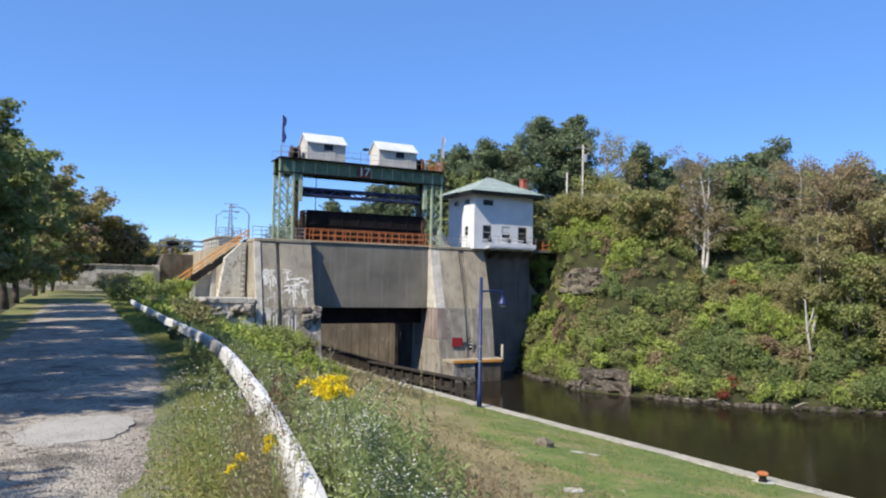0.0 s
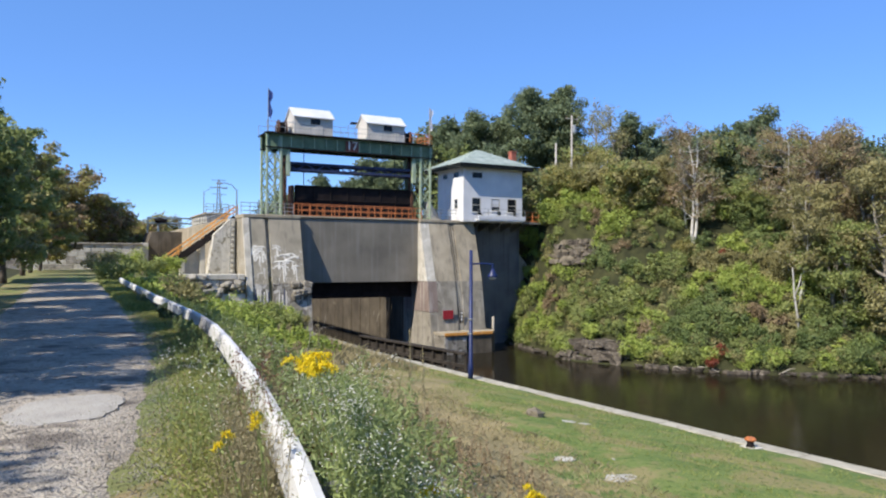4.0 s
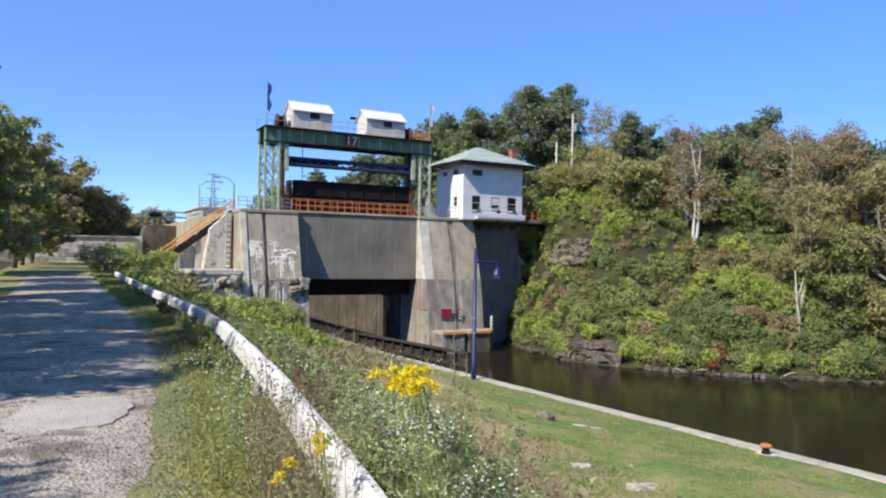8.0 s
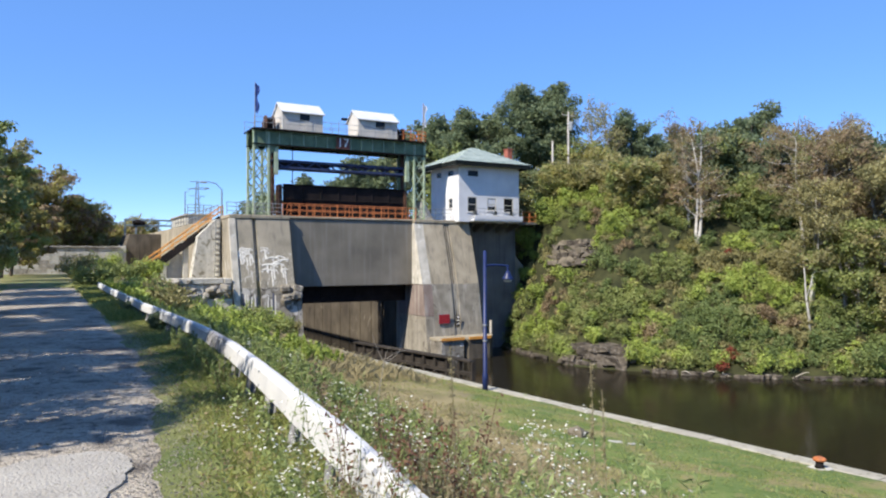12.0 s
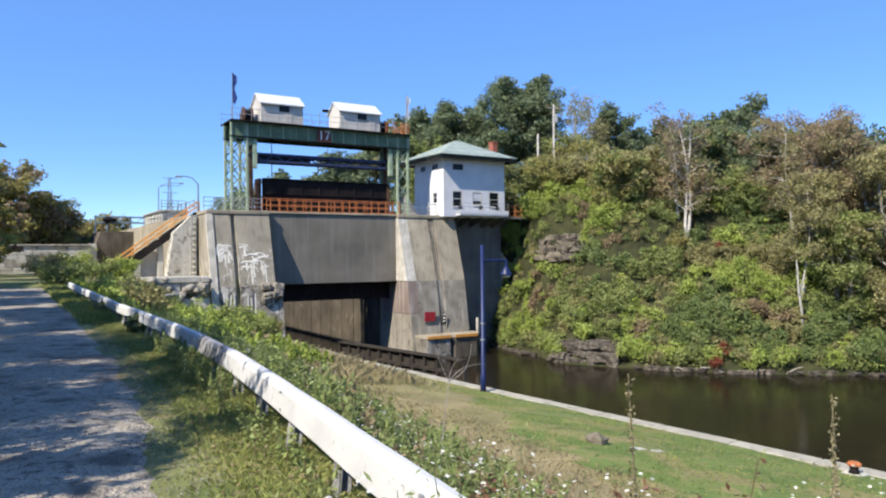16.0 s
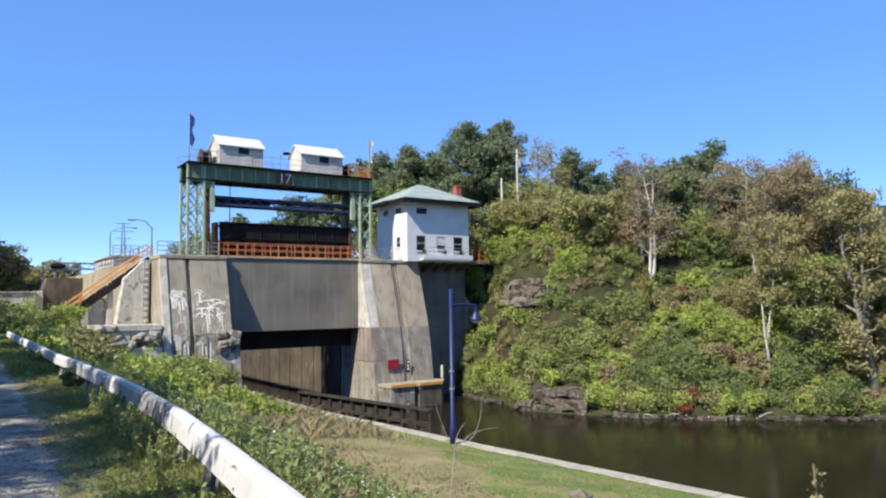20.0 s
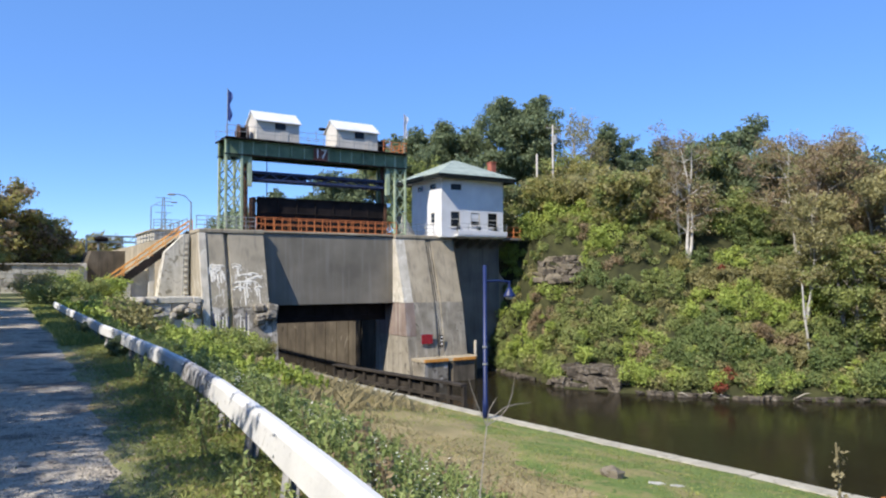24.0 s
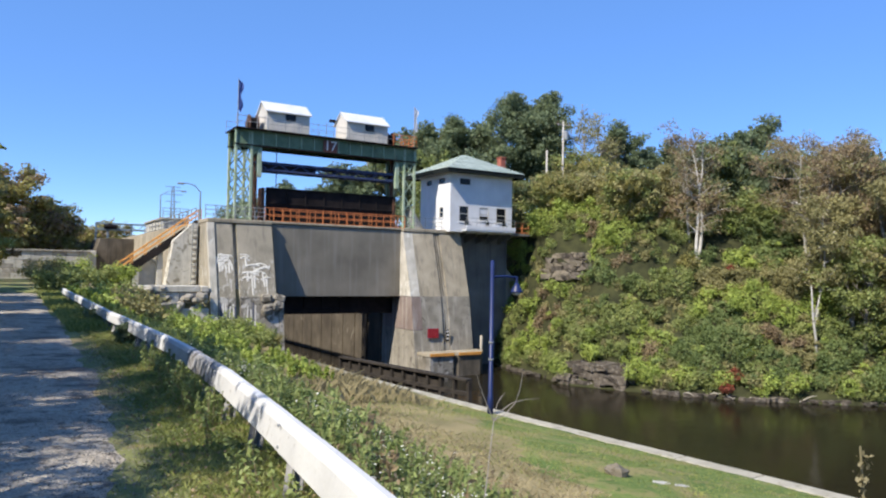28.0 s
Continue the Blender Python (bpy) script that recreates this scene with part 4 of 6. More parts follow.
    for z in (z0 + 0.1, z1 - 0.1):
        for y in (y0, y1):
            part("tie", Shape().box((x0, y - 0.06, z - 0.1), (x1, y + 0.06, z + 0.1), 0.01), GREEN_STEEL, tower)


lattice(18.95, 20.3, TOP_Z, 11.75, 4, YF, YB)
lattice(35.5, 36.65, TOP_Z, 11.75, 4, YF, YB)
for y in (YF, YB):
    part("plate_girder", Shape().box((18.8, y - 0.05, 11.75), (36.8, y + 0.05, 13.0), 0.01), GREEN_STEEL, tower)
    for z in (11.75, 13.0):
        part("flange", Shape().box((18.8, y - 0.2, z - 0.05), (36.8, y + 0.2, z + 0.05), 0.01), BLACK_STEEL if z < 12 else GREEN_STEEL, tower)
    k = 0
    while 18.85 + 1.19 * k < 36.8:
        x = 18.85 + 1.19 * k
        part("stiffener", Shape().box((x, y - 0.17, 11.8), (x + 0.08, y + 0.17, 12.95), 0.01), PALE_GREEN if y == YF else GREEN_STEEL, tower)
        k += 1
for x in (21.05, 34.75):
    for y in (YF + 0.15, YB - 0.2):
        part("gate_guide", Shape().box((x - 0.2, y - 0.16, 9.0 if y < 68 else TOP_Z), (x + 0.2, y + 0.16, 13.0), 0.02), PALE_GREEN if y < 68 else GREEN_STEEL, tower)
    part("guide_rail", Shape().box((x - 0.14, 67.6, TOP_Z), (x + 0.14, 67.9, 12.9), 0.02), RUSTY, tower)
part("deck", Shape().box((18.75, 65.9, 13.06), (36.7, 69.5, 13.18), 0.02), BLACK_STEEL, tower)
# gusset brackets where girder meets leg
for x, sgn in ((20.25, 1), (35.55, -1)):
    part("gusset", Shape().prism([(x, 11.7), (x + sgn * 0.9, 11.7), (x, 10.55)], YF - 0.04, YF + 0.04, "y"), GREEN_STEEL, tower)
# number plate with the figures of the lock
part("number_plate", Shape().box((26.9, YF - 0.24, 11.84), (28.3, YF - 0.21, 12.92), 0.01), NUMBER_RED, tower, "red plate that carries the lock number")
fig = bpy.data.curves.new("number", "FONT")
fig.body, fig.size, fig.extrude, fig.align_x, fig.align_y = "17", 1.25, 0.012, "CENTER", "CENTER"
tmp = new("number_curve", fig)
bpy.context.view_layer.update()
fig_mesh = bpy.data.meshes.new_from_object(tmp.evaluated_get(bpy.context.evaluated_depsgraph_get()))
bpy.data.objects.remove(tmp)
fig_mesh.materials.clear()
fig_mesh.materials.append(NUMBER_WHITE)
num = new("number", fig_mesh)
num.parent = tower
num.matrix_basis = Matrix.Translation(Vector((27.6, YF - 0.26, 12.38)) - tower.location) @ pose(0, 0, 0, 90, 0, 0)
tagged(num, "white figures 17")

truss = thing("lifting_truss", "dark blue lattice truss beam under the tower girder", "truss", at=(28, 67.5, 9.6))
for y in (66.95, 68.3):
    for z in (9.75, 10.35):
        part("chord", Shape().box((20.8, y - 0.1, z - 0.09), (35.0, y + 0.1, z + 0.09), 0.01), BLUE_STEEL, truss)
    for k in range(14):
        x = 21.0 + k
        part("web", Shape().beam((x, y, 9.75 if k % 2 else 10.35), (x + 1, y, 10.35 if k % 2 else 9.75), 0.06, 0.12), BLUE_STEEL, truss)
part("top_plate", Shape().box((20.8, 66.9, 10.44), (35.0, 68.4, 10.5), 0.01), BLUE_STEEL, truss)
part("web_plate", Shape().box((20.8, 67.0, 9.7), (26.5, 67.06, 10.4), 0.01), BLACK_STEEL, truss)
for x in (23.0, 33.0):
    th = thing("hoist_cable", "taut dark steel hoisting cable", "cable", "hoist cables", at=(x, 67.8, 8))
    part("cable", Shape().tube([(x, 67.8, 8.0), (x, 67.8, 13.1)], 0.04, 6), BLACK_STEEL, th)


def shed(x0, x1, door_x):
    """Small machinery shed with a pitched sheet roof along x."""
    y0, y1, z0, z1, zr = 66.5, 69.2, 13.2, 15.05, 16.1
    th = thing("machinery_shed", "pale clad machinery shed with a white pitched roof", "shed", "machinery sheds", at=((x0 + x1) / 2, 68, z0))
    part("wall", Shape().prism([(y0, z0), (y1, z0), (y1, z1), ((y0 + y1) / 2, zr - 0.12), (y0, z1)], x0, x1, "x"), SHED_WALL, th)
    for sgn in (-1, 1):
        ym, yo = (y0 + y1) / 2, (y0 + y1) / 2 + sgn * 1.62
        zo = z1 - 0.06
        part("roof", Shape().add([(x0 - 0.15, ym, zr), (x1 + 0.12, ym, zr), (x1 + 0.12, yo, zo), (x0 - 0.15, yo, zo), (x0 - 0.15, ym, zr - 0.1), (x1 + 0.12, ym, zr - 0.1), (x1 + 0.12, yo, zo - 0.1), (x0 - 0.15, yo, zo - 0.1)],
                                 [(0, 1, 2, 3), (4, 5, 6, 7), (0, 1, 5, 4), (1, 2, 6, 5), (2, 3, 7, 6), (3, 0, 4, 7)]), WHITE_ROOF, th, "white sheet metal roof")
    xm = x0 + (x1 - x0) * 0.55
    win = part("window", Shape().box((xm - 0.48, y0 - 0.05, 14.25), (xm + 0.48, y0 + 0.02, 14.98), 0.02), FASCIA, th, "dark shuttered window")
    part("pane", Shape().box((xm - 0.4, y0 - 0.07, 14.32), (xm + 0.4, y0 - 0.05, 14.9), 0.005), GLASS, win)
    dx = x0 + door_x
    part("door", Shape().box((dx, y0 - 0.04, z0 + 0.02), (dx + 0.75, y0 - 0.005, z0 + 1.25), 0.01), SHED_WALL, th)
    part("gable_board", Shape().prism([(y0, z1), ((y0 + y1) / 2, zr - 0.1), (y1, z1), ((y0 + y1) / 2, zr - 0.3)], x0 - 0.05, x0, "x"), WHITE_WALL, th)
    part("eave_trim", Shape().box((x0 - 0.1, y0 - 0.1, z1 - 0.16), (x1 + 0.1, y0 - 0.02, z1 - 0.02), 0.01), WHITE_ROOF, th)
    return th


shed(21.6, 25.6, 2.2)
shed(29.3, 33.6, 3.0)


def sheave(x):
    th = thing("hoist_drum", "rusty cable drum with spoked flanges", "hoist drum", "hoist drums", at=(x, 67.8, 13.2))
    for dx in (-0.35, 0.35):
        part("flange", Shape().tube([(x + dx - 0.05, 67.8, 13.95), (x + dx + 0.05, 67.8, 13.95)], 0.75, 20), RUSTY, th)
    part("drum", Shape().tube([(x - 0.35, 67.8, 13.95), (x + 0.35, 67.8, 13.95)], 0.55, 16), BLACK_STEEL, th)
    for dx in (-0.5, 0.5):
        part("bearing", Shape().box((x + dx - 0.08, 67.5, 13.18), (x + dx + 0.08, 68.1, 14.05), 0.02), RUSTY, th)
    return th


for x in (20.7, 34.4):
    sheave(x)
fence("safety_railing", (18.8, 66.0, 13.18), (21.5, 66.0, 13.18), 1.0, 1.05, GREY_STEEL, "grey pipe railing on the tower deck", (0.5, 0.97), 0.05, 0.05, "railings")
fence("safety_railing", (21.6, 66.0, 13.18), (34.0, 66.0, 13.18), 1.5, 1.05, GREY_STEEL, "grey pipe railing on the tower deck", (0.5, 0.97), 0.04, 0.04, "railings")
fence("safety_railing", (34.0, 66.0, 13.18), (36.6, 66.0, 13.18), 0.75, 1.05, ORANGE, "orange railing at the tower deck end", (0.3, 0.6, 0.97), 0.08, 0.07, "railings")
fence("safety_railing", (36.6, 66.0, 13.18), (36.6, 69.4, 13.18), 0.95, 1.05, ORANGE, "orange railing at the tower deck end", (0.3, 0.6, 0.97), 0.08, 0.07, "railings")
fence("safety_railing", (18.8, 69.4, 13.18), (36.6, 69.4, 13.18), 1.5, 1.05, GREY_STEEL, "grey pipe railing on the tower deck", (0.5, 0.97), 0.04, 0.04, "railings")


def flag(x, y, z0, z1, cloth, label, drop):
    th = thing("flagpole", label, "flagpole", "flagpoles", at=(x, y, z0))
    part("pole", Shape().tube([(x, y, z0), (x, y, z1)], [0.05, 0.03], 8), PALE_TIMBER if cloth is FLAG_PALE else GREY_STEEL, th)
    s = Shape()
    n, rows = 5, 12
    vs = []
    for i in range(rows + 1):
        z = z1 - 0.1 - drop * i / rows
        for k in range(n + 1):
            w = 0.42 * k / n * (0.75 + 0.25 * math.sin(i * 0.9))
            vs.append((x + 0.03 + w, y + 0.12 * math.sin(k * 2.2 + i * 0.5) * k / n, z - 0.25 * k / n))
    s.add(vs, [(i * (n + 1) + k, i * (n + 1) + k + 1, (i + 1) * (n + 1) + k + 1, (i + 1) * (n + 1) + k) for i in range(rows) for k in range(n)])
    part("cloth", s, cloth, th, "limp hanging cloth", smooth=True, fix=False)


flag(18.95, 66.2, 13.18, 17.4, FLAG_BLUE, "flagpole with a limp dark blue flag", 2.6)
flag(36.5, 66.4, 13.18, 17.3, FLAG_PALE, "flagpole with a limp pale flag", 2.2)
lamp = thing("deck_lamp", "small floodlight on a thin bracket", "floodlight", at=(27.4, 66.4, 13.2))
part("bracket", Shape().tube([(27.2, 66.4, 13.2), (27.2, 66.4, 14.5), (27.6, 66.2, 14.7)], 0.03, 6), GREY_STEEL, lamp)
part("head", Shape().box((27.4, 66.0, 14.62), (28.0, 66.35, 14.85), 0.05), BLACK_STEEL, lamp)


# ---- control house ----
house = thing("control_house", "white two-level lock control house with a hipped shingle roof", "house", at=(43.5, 68, TOP_Z))
HX0, HX1, HY0, HY1, HZ0, HZ1 = 39.75, 47.35, 64.6, 70.6, 5.15, 11.0


def wall_with_holes(u0, u1, z0, z1, holes, place, thick):
    """A wall cut through at its openings, as one joined mesh."""
    us = sorted({u0, u1, *[h[0] for h in holes], *[h[1] for h in holes]})
    zs = sorted({z0, z1, *[h[2] for h in holes], *[h[3] for h in holes]})
    nu, nz = len(us), len(zs)

    def solid(i, j):
        if not (0 <= i < nu - 1 and 0 <= j < nz - 1):
            return False
        return not any(h[0] <= us[i] and us[i + 1] <= h[1] and h[2] <= zs[j] and zs[j + 1] <= h[3] for h in holes)

    vid = lambda i, j, k: (i * nz + j) * 2 + k
    vs = [place(u, z, d) for u in us for z in zs for d in (0, thick)]
    fs = []
    for i in range(nu - 1):
        for j in range(nz - 1):
            if solid(i, j):
                for k in (0, 1):
                    fs.append((vid(i, j, k), vid(i + 1, j, k), vid(i + 1, j + 1, k), vid(i, j + 1, k)))
                for di, dj, a, b in ((-1, 0, (i, j), (i, j + 1)), (1, 0, (i + 1, j), (i + 1, j + 1)), (0, -1, (i, j), (i + 1, j)), (0, 1, (i, j + 1), (i + 1, j + 1))):
                    if not solid(i + di, j + dj):
                        fs.append((vid(*a, 0), vid(*b, 0), vid(*b, 1), vid(*a, 1)))
    used = sorted({i for f in fs for i in f})
    back = {v: n for n, v in enumerate(used)}
    return Shape().add([vs[i] for i in used], [tuple(back[i] for i in f) for f in fs])


front = [(40.8, 41.95, 6.0, 7.6), (43.25, 44.4, 6.2, 7.55), (45.35, 46.6, 6.05, 7.6), (40.85, 42.1, 9.75, 10.35)]
side = [(65.9, 66.7, 6.4, 7.5), (65.7, 66.8, 9.9, 10.4), (68.3, 69.3, 9.9, 10.4)]
part("front_wall", wall_with_holes(HX0, HX1, HZ0, HZ1, front, lambda u, z, d: (u, HY0 + d, z), 0.2), WHITE_WALL, house)
part("side_wall", wall_with_holes(HY0 + 0.2, HY1, HZ0, HZ1, side, lambda u, z, d: (HX0 + d, u, z), 0.2), WHITE_WALL, house)
part("far_wall", Shape().box((HX1 - 0.2, HY0 + 0.2, HZ0), (HX1, HY1, HZ1), 0.01), WHITE_WALL, house)
part("rear_wall", Shape().box((HX0 + 0.2, HY1 - 0.2, HZ0), (HX1 - 0.2, HY1, HZ1), 0.01), WHITE_WALL, house)
part("floor", Shape().box((HX0, HY0, HZ0 - 0.2), (HX1, HY1, HZ0 - 0.002), 0.02), WHITE_WALL, house)
for holes, place in ((front, lambda u, z, d: (u, HY0 + d, z)), (side, lambda u, z, d: (HX0 + d, u, z))):
    for a, b, c, d in holes:
        w = part("window", wall_with_holes(a, b, c, d, [(a + 0.07, b - 0.07, c + 0.07, d - 0.07)], lambda u, z, e: place(u, z, e), 0.1), PALE_CONC if d < 8 else FASCIA, house)
        part("pane", Shape().box(place(a + 0.07, c + 0.07, 0.06), place(b - 0.07, d - 0.07, 0.08), 0.002), GLASS, w)
        if d < 8:
            part("mullion", Shape().box(place(a + 0.07, (c + d) / 2 - 0.03, 0.03), place(b - 0.07, (c + d) / 2 + 0.03, 0.06), 0.004), PALE_CONC, w)
            part("sill", Shape().box(place(a - 0.06, c - 0.08, -0.08), place(b + 0.06, c, 0.05), 0.01), WHITE_WALL, w)
            if a == 43.25:
                part("blind", Shape().box(place(a + 0.1, c + 0.45, 0.045), place(b - 0.1, d - 0.1, 0.058), 0.003), WHITE_WALL, w, "lowered white blind")
# hip roof: soffit, fascia and shingled slopes in courses
EX0, EX1, EY0, EY1, EZ, AZ = 38.85, 48.25, 63.65, 72.4, 11.0, 13.35
part("soffit", Shape().box((EX0 + 0.1, EY0 + 0.1, EZ - 0.02), (EX1 - 0.1, EY1 - 0.1, EZ + 0.06), 0.01), WHITE_WALL, house)
for a, b in (((EX0, EY0), (EX1, EY0 + 0.1)), ((EX0, EY1 - 0.1), (EX1, EY1)), ((EX0, EY0 + 0.1), (EX0 + 0.1, EY1 - 0.1)), ((EX1 - 0.1, EY0 + 0.1), (EX1, EY1 - 0.1))):
    part("fascia", Shape().box((*a, EZ - 0.26), (*b, EZ + 0.17), 0.02), FASCIA, house, "dark fascia board")
R0, R1 = Vector((43.3, 68.0, AZ)), Vector((43.8, 68.0, AZ))
corners = [Vector((EX0 - 0.05, EY0 - 0.05, EZ + 0.2)), Vector((EX1 + 0.05, EY0 - 0.05, EZ + 0.2)), Vector((EX1 + 0.05, EY1 + 0.05, EZ + 0.2)), Vector((EX0 - 0.05, EY1 + 0.05, EZ + 0.2))]
tops = [(R0, R1), (R1, R1), (R1, R0), (R0, R0)]
for k in range(4):
    a, b = corners[k], corners[(k + 1) % 4]
    ta, tb = tops[k]
    n = 16
    for i in range(n):
        lo0, lo1 = a.lerp(ta, i / n), b.lerp(tb, i / n)
        hi0, hi1 = a.lerp(ta, min(1, (i + 1.15) / n)), b.lerp(tb, min(1, (i + 1.15) / n))
        up = Vector((0, 0, 0.035))
        part("shingle_course", Shape().add([lo0 + up, lo1 + up, hi1, hi0, lo0 - up * 0.4, lo1 - up * 0.4, hi1 - up, hi0 - up], [(0, 1, 2, 3), (4, 5, 6, 7), (0, 1, 5, 4), (1, 2, 6, 5), (2, 3, 7, 6), (3, 0, 4, 7)]), SHINGLE, house)
chim = part("chimney", Shape().box((46.7, 65.8, 11.3), (47.35, 66.5, 13.1), 0.03), BRICK, house, "red brick chimney")
part("chimney_cap", Shape().box((46.64, 65.74, 13.1), (47.41, 66.56, 13.22), 0.02), BRICK, chim)
# balcony along the front
bal = part("balcony", Shape().box((41.2, HY0 - 0.75, 5.05), (47.3, HY0 - 0.005, 5.2), 0.02), WHITE_WALL, house)
part("kick_board", Shape().box((41.2, HY0 - 0.78, 5.2), (47.3, HY0 - 0.72, 5.62), 0.01), WHITE_WALL, bal)
for k in range(6):
    x = 41.25 + 1.2 * k
    part("baluster", Shape().tube([(x, HY0 - 0.75, 5.2), (x, HY0 - 0.75, 6.35)], 0.025, 6), GREY_STEEL, bal)
for z in (5.95, 6.33):
    part("top_rail", Shape().tube([(41.2, HY0 - 0.75, z), (47.3, HY0 - 0.75, z)], 0.025, 6), GREY_STEEL, bal)
for x, w in ((41.6, 0.9), (44.1, 1.1), (46.2, 0.8)):
    th = thing("folding_chair", "dark folding chair on the balcony", "chair", "balcony chairs", at=(x, HY0 - 0.45, 5.2))
    part("seat", Shape().box((x - 0.22, HY0 - 0.62, 5.6), (x + 0.22, HY0 - 0.25, 5.65), 0.01), FASCIA, th)
    part("backrest", Shape().box((x - 0.22, HY0 - 0.26, 5.75), (x + 0.22, HY0 - 0.22, 6.15), 0.01), FASCIA, th)
    for dx in (-0.2, 0.2):
        for y0, y1 in ((HY0 - 0.6, HY0 - 0.25), (HY0 - 0.22, HY0 - 0.62)):
            part("leg", Shape().beam((x + dx, y0, 5.2), (x + dx, y1, 5.75), 0.03), GREY_STEEL, th)
# sloping cable housing beside the house
hood = thing("stair_hood", "pale sloping hatch hood on the pier top", "hood", at=(37.6, 67, TOP_Z))
part("shell", Shape().prism([(36.9, 5.1), (38.6, 5.1), (38.4, 5.4), (37.2, 7.2), (36.9, 7.2)], 67.6, 68.8, "y"), PALE_CONC, hood)


# ---- lamp post, poles and distant works ----
lp = thing("lamp_post", "navy blue lamp post with a bell shade on an arm", "street lamp", at=(21.75, 31.7, QUAY_Z))
px_, py_ = 21.75, 31.7
part("shaft", Shape().tube([(px_, py_, QUAY_Z - 0.02), (px_, py_, QUAY_Z + 0.9), (px_, py_, QUAY_Z + 0.95), (px_, py_, 1.5)], [0.15, 0.14, 0.11, 0.09], 12), POLE_BLUE, lp, smooth=True)
part("base_plate", Shape().box((px_ - 0.25, py_ - 0.25, QUAY_Z - 0.04), (px_ + 0.25, py_ + 0.25, QUAY_Z + 0.03), 0.02), POLE_BLUE, lp)
for z in (-3.2, -2.4):
    part("band", Shape().tube([(px_, py_, z), (px_, py_, z + 0.08)], 0.14, 12), GREY_STEEL, lp)
part("arm", Shape().tube([(px_, py_, 0.72), (px_ + 0.7, py_ - 0.1, 0.76), (px_ + 1.35, py_ - 0.2, 0.7)], 0.05, 8), POLE_BLUE, lp)
part("hanger", Shape().tube([(px_ + 1.3, py_ - 0.2, 0.72), (px_ + 1.3, py_ - 0.2, 0.42)], 0.06, 8), POLE_BLUE, lp)
part("shade", Shape().tube([(px_ + 1.3, py_ - 0.2, 0.45), (px_ + 1.3, py_ - 0.2, 0.3), (px_ + 1.3, py_ - 0.2, 0.05), (px_ + 1.3, py_ - 0.2, -0.02)], [0.08, 0.15, 0.3, 0.31], 16), POLE_BLUE, lp, "blue bell shade", smooth=True)
part("lens", Shape().tube([(px_ + 1.3, py_ - 0.2, 0.02), (px_ + 1.3, py_ - 0.2, -0.14)], [0.26, 0.15], 16), WHITE_ROOF, lp, "pale glass lens", smooth=True)


def pole(x, y, z0, z1, crossarm):
    th = thing("utility_pole", "weathered wooden utility pole" + (" with a transformer and crossarm" if crossarm else " without arms"), "utility pole", "utility poles", at=(x, y, z0))
    part("shaft", Shape().tube([(x, y, z0), (x, y, z1)], [0.14, 0.095], 10), POLE_WOOD, th, smooth=True)
    if crossarm:
        part("transformer", Shape().tube([(x + 0.1, y - 0.33, z1 - 2.2), (x + 0.1, y - 0.33, z1 - 2.1), (x + 0.1, y - 0.33, z1 - 1.3), (x + 0.1, y - 0.33, z1 - 1.2)], [0.24, 0.29, 0.29, 0.2], 12), GREY_STEEL, th, "grey drum transformer")
        part("crossarm", Shape().beam((x - 0.9, y, z1 - 0.4), (x + 0.9, y, z1 - 0.4), 0.1), POLE_WOOD, th)
        for dx in (-0.8, 0, 0.8):
            part("insulator", Shape().tube([(x + dx, y, z1 - 0.35), (x + dx, y, z1 - 0.1)], 0.06, 6), RUSTY, th)


pole(52.7, 65.5, 4.5, 14.5, False)
pole(55.0, 65.5, 4.5, 18.0, True)


def street_lamp(x, y, z0, z1, reach):
    th = thing("street_lamp", "slim grey street lamp with a curved arm", "street lamp", "street lamps", at=(x, y, z0))
    part("shaft", Shape().tube([(x, y, z0), (x, y, z1)], [0.09, 0.06], 8), DULL_METAL, th)
    part("arm", Shape().tube([(x, y, z1 - 0.1), (x + reach * 0.3, y, z1 + 0.45), (x + reach * 0.7, y, z1 + 0.6), (x + reach, y, z1 + 0.55)], 0.045, 6), DULL_METAL, th)
    part("head", Shape().box((x + reach - 0.35, y - 0.15, z1 + 0.46), (x + reach + 0.25, y + 0.15, z1 + 0.62), 0.05), GREY_STEEL, th)


street_lamp(16.5, 68.5, 5.1, 7.6, -1.6)
street_lamp(17.3, 92, 5.1, 9.3, 2.6)

foot = thing("service_footbridge", "blue-grey steel footbridge frame on the upper lock wall", "footbridge", at=(17, 115, 4))
for x in (12.9, 14.4, 17.5, 20.5):
    part("post", Shape().box((x - 0.12, 114.9, 0.3), (x + 0.12, 115.1, 7.0), 0.02), DULL_METAL, foot)
for z in (6.1, 6.9):
    part("chord", Shape().box((12.8, 114.9, z - 0.13), (22.5, 115.1, z + 0.13), 0.02), DULL_METAL, foot)
for k in range(9):
    x = 12.9 + 1.06 * k
    part("web", Shape().beam((x, 115, 6.1 if k % 2 else 6.9), (x + 1.06, 115, 6.9 if k % 2 else 6.1), 0.08), DULL_METAL, foot)
part("lamp_box", Shape().tube([(13.9, 114.8, 6.45), (14.6, 114.8, 6.55), (15.6, 114.8, 6.45)], [0.3, 0.42, 0.25], 10), BLACK_STEEL, foot, "dark rounded lamp housing")
blk = thing("gate_house", "low concrete machinery block on the lock wall", "machinery block", at=(17.5, 95, TOP_Z))
part("block", Shape().box((16.9, 88, TOP_Z), (19.6, 99, 6.2), 0.06), PALE_CONC, blk)
part("cap", Shape().box((16.7, 87.8, 6.2), (19.8, 99.2, 6.4), 0.04), CONCRETE, blk)
fence("safety_railing", (16.9, 88, 6.4), (19.6, 88, 6.4), 0.9, 1.1, DULL_METAL, "blue-grey railing on the machinery block", (0.35, 0.65, 0.97), 0.09, 0.09, "railings")
upw = thing("upper_approach_wall", "dark concrete wall of the upper approach", "approach wall", kind="structure", at=(14, 112, -1))
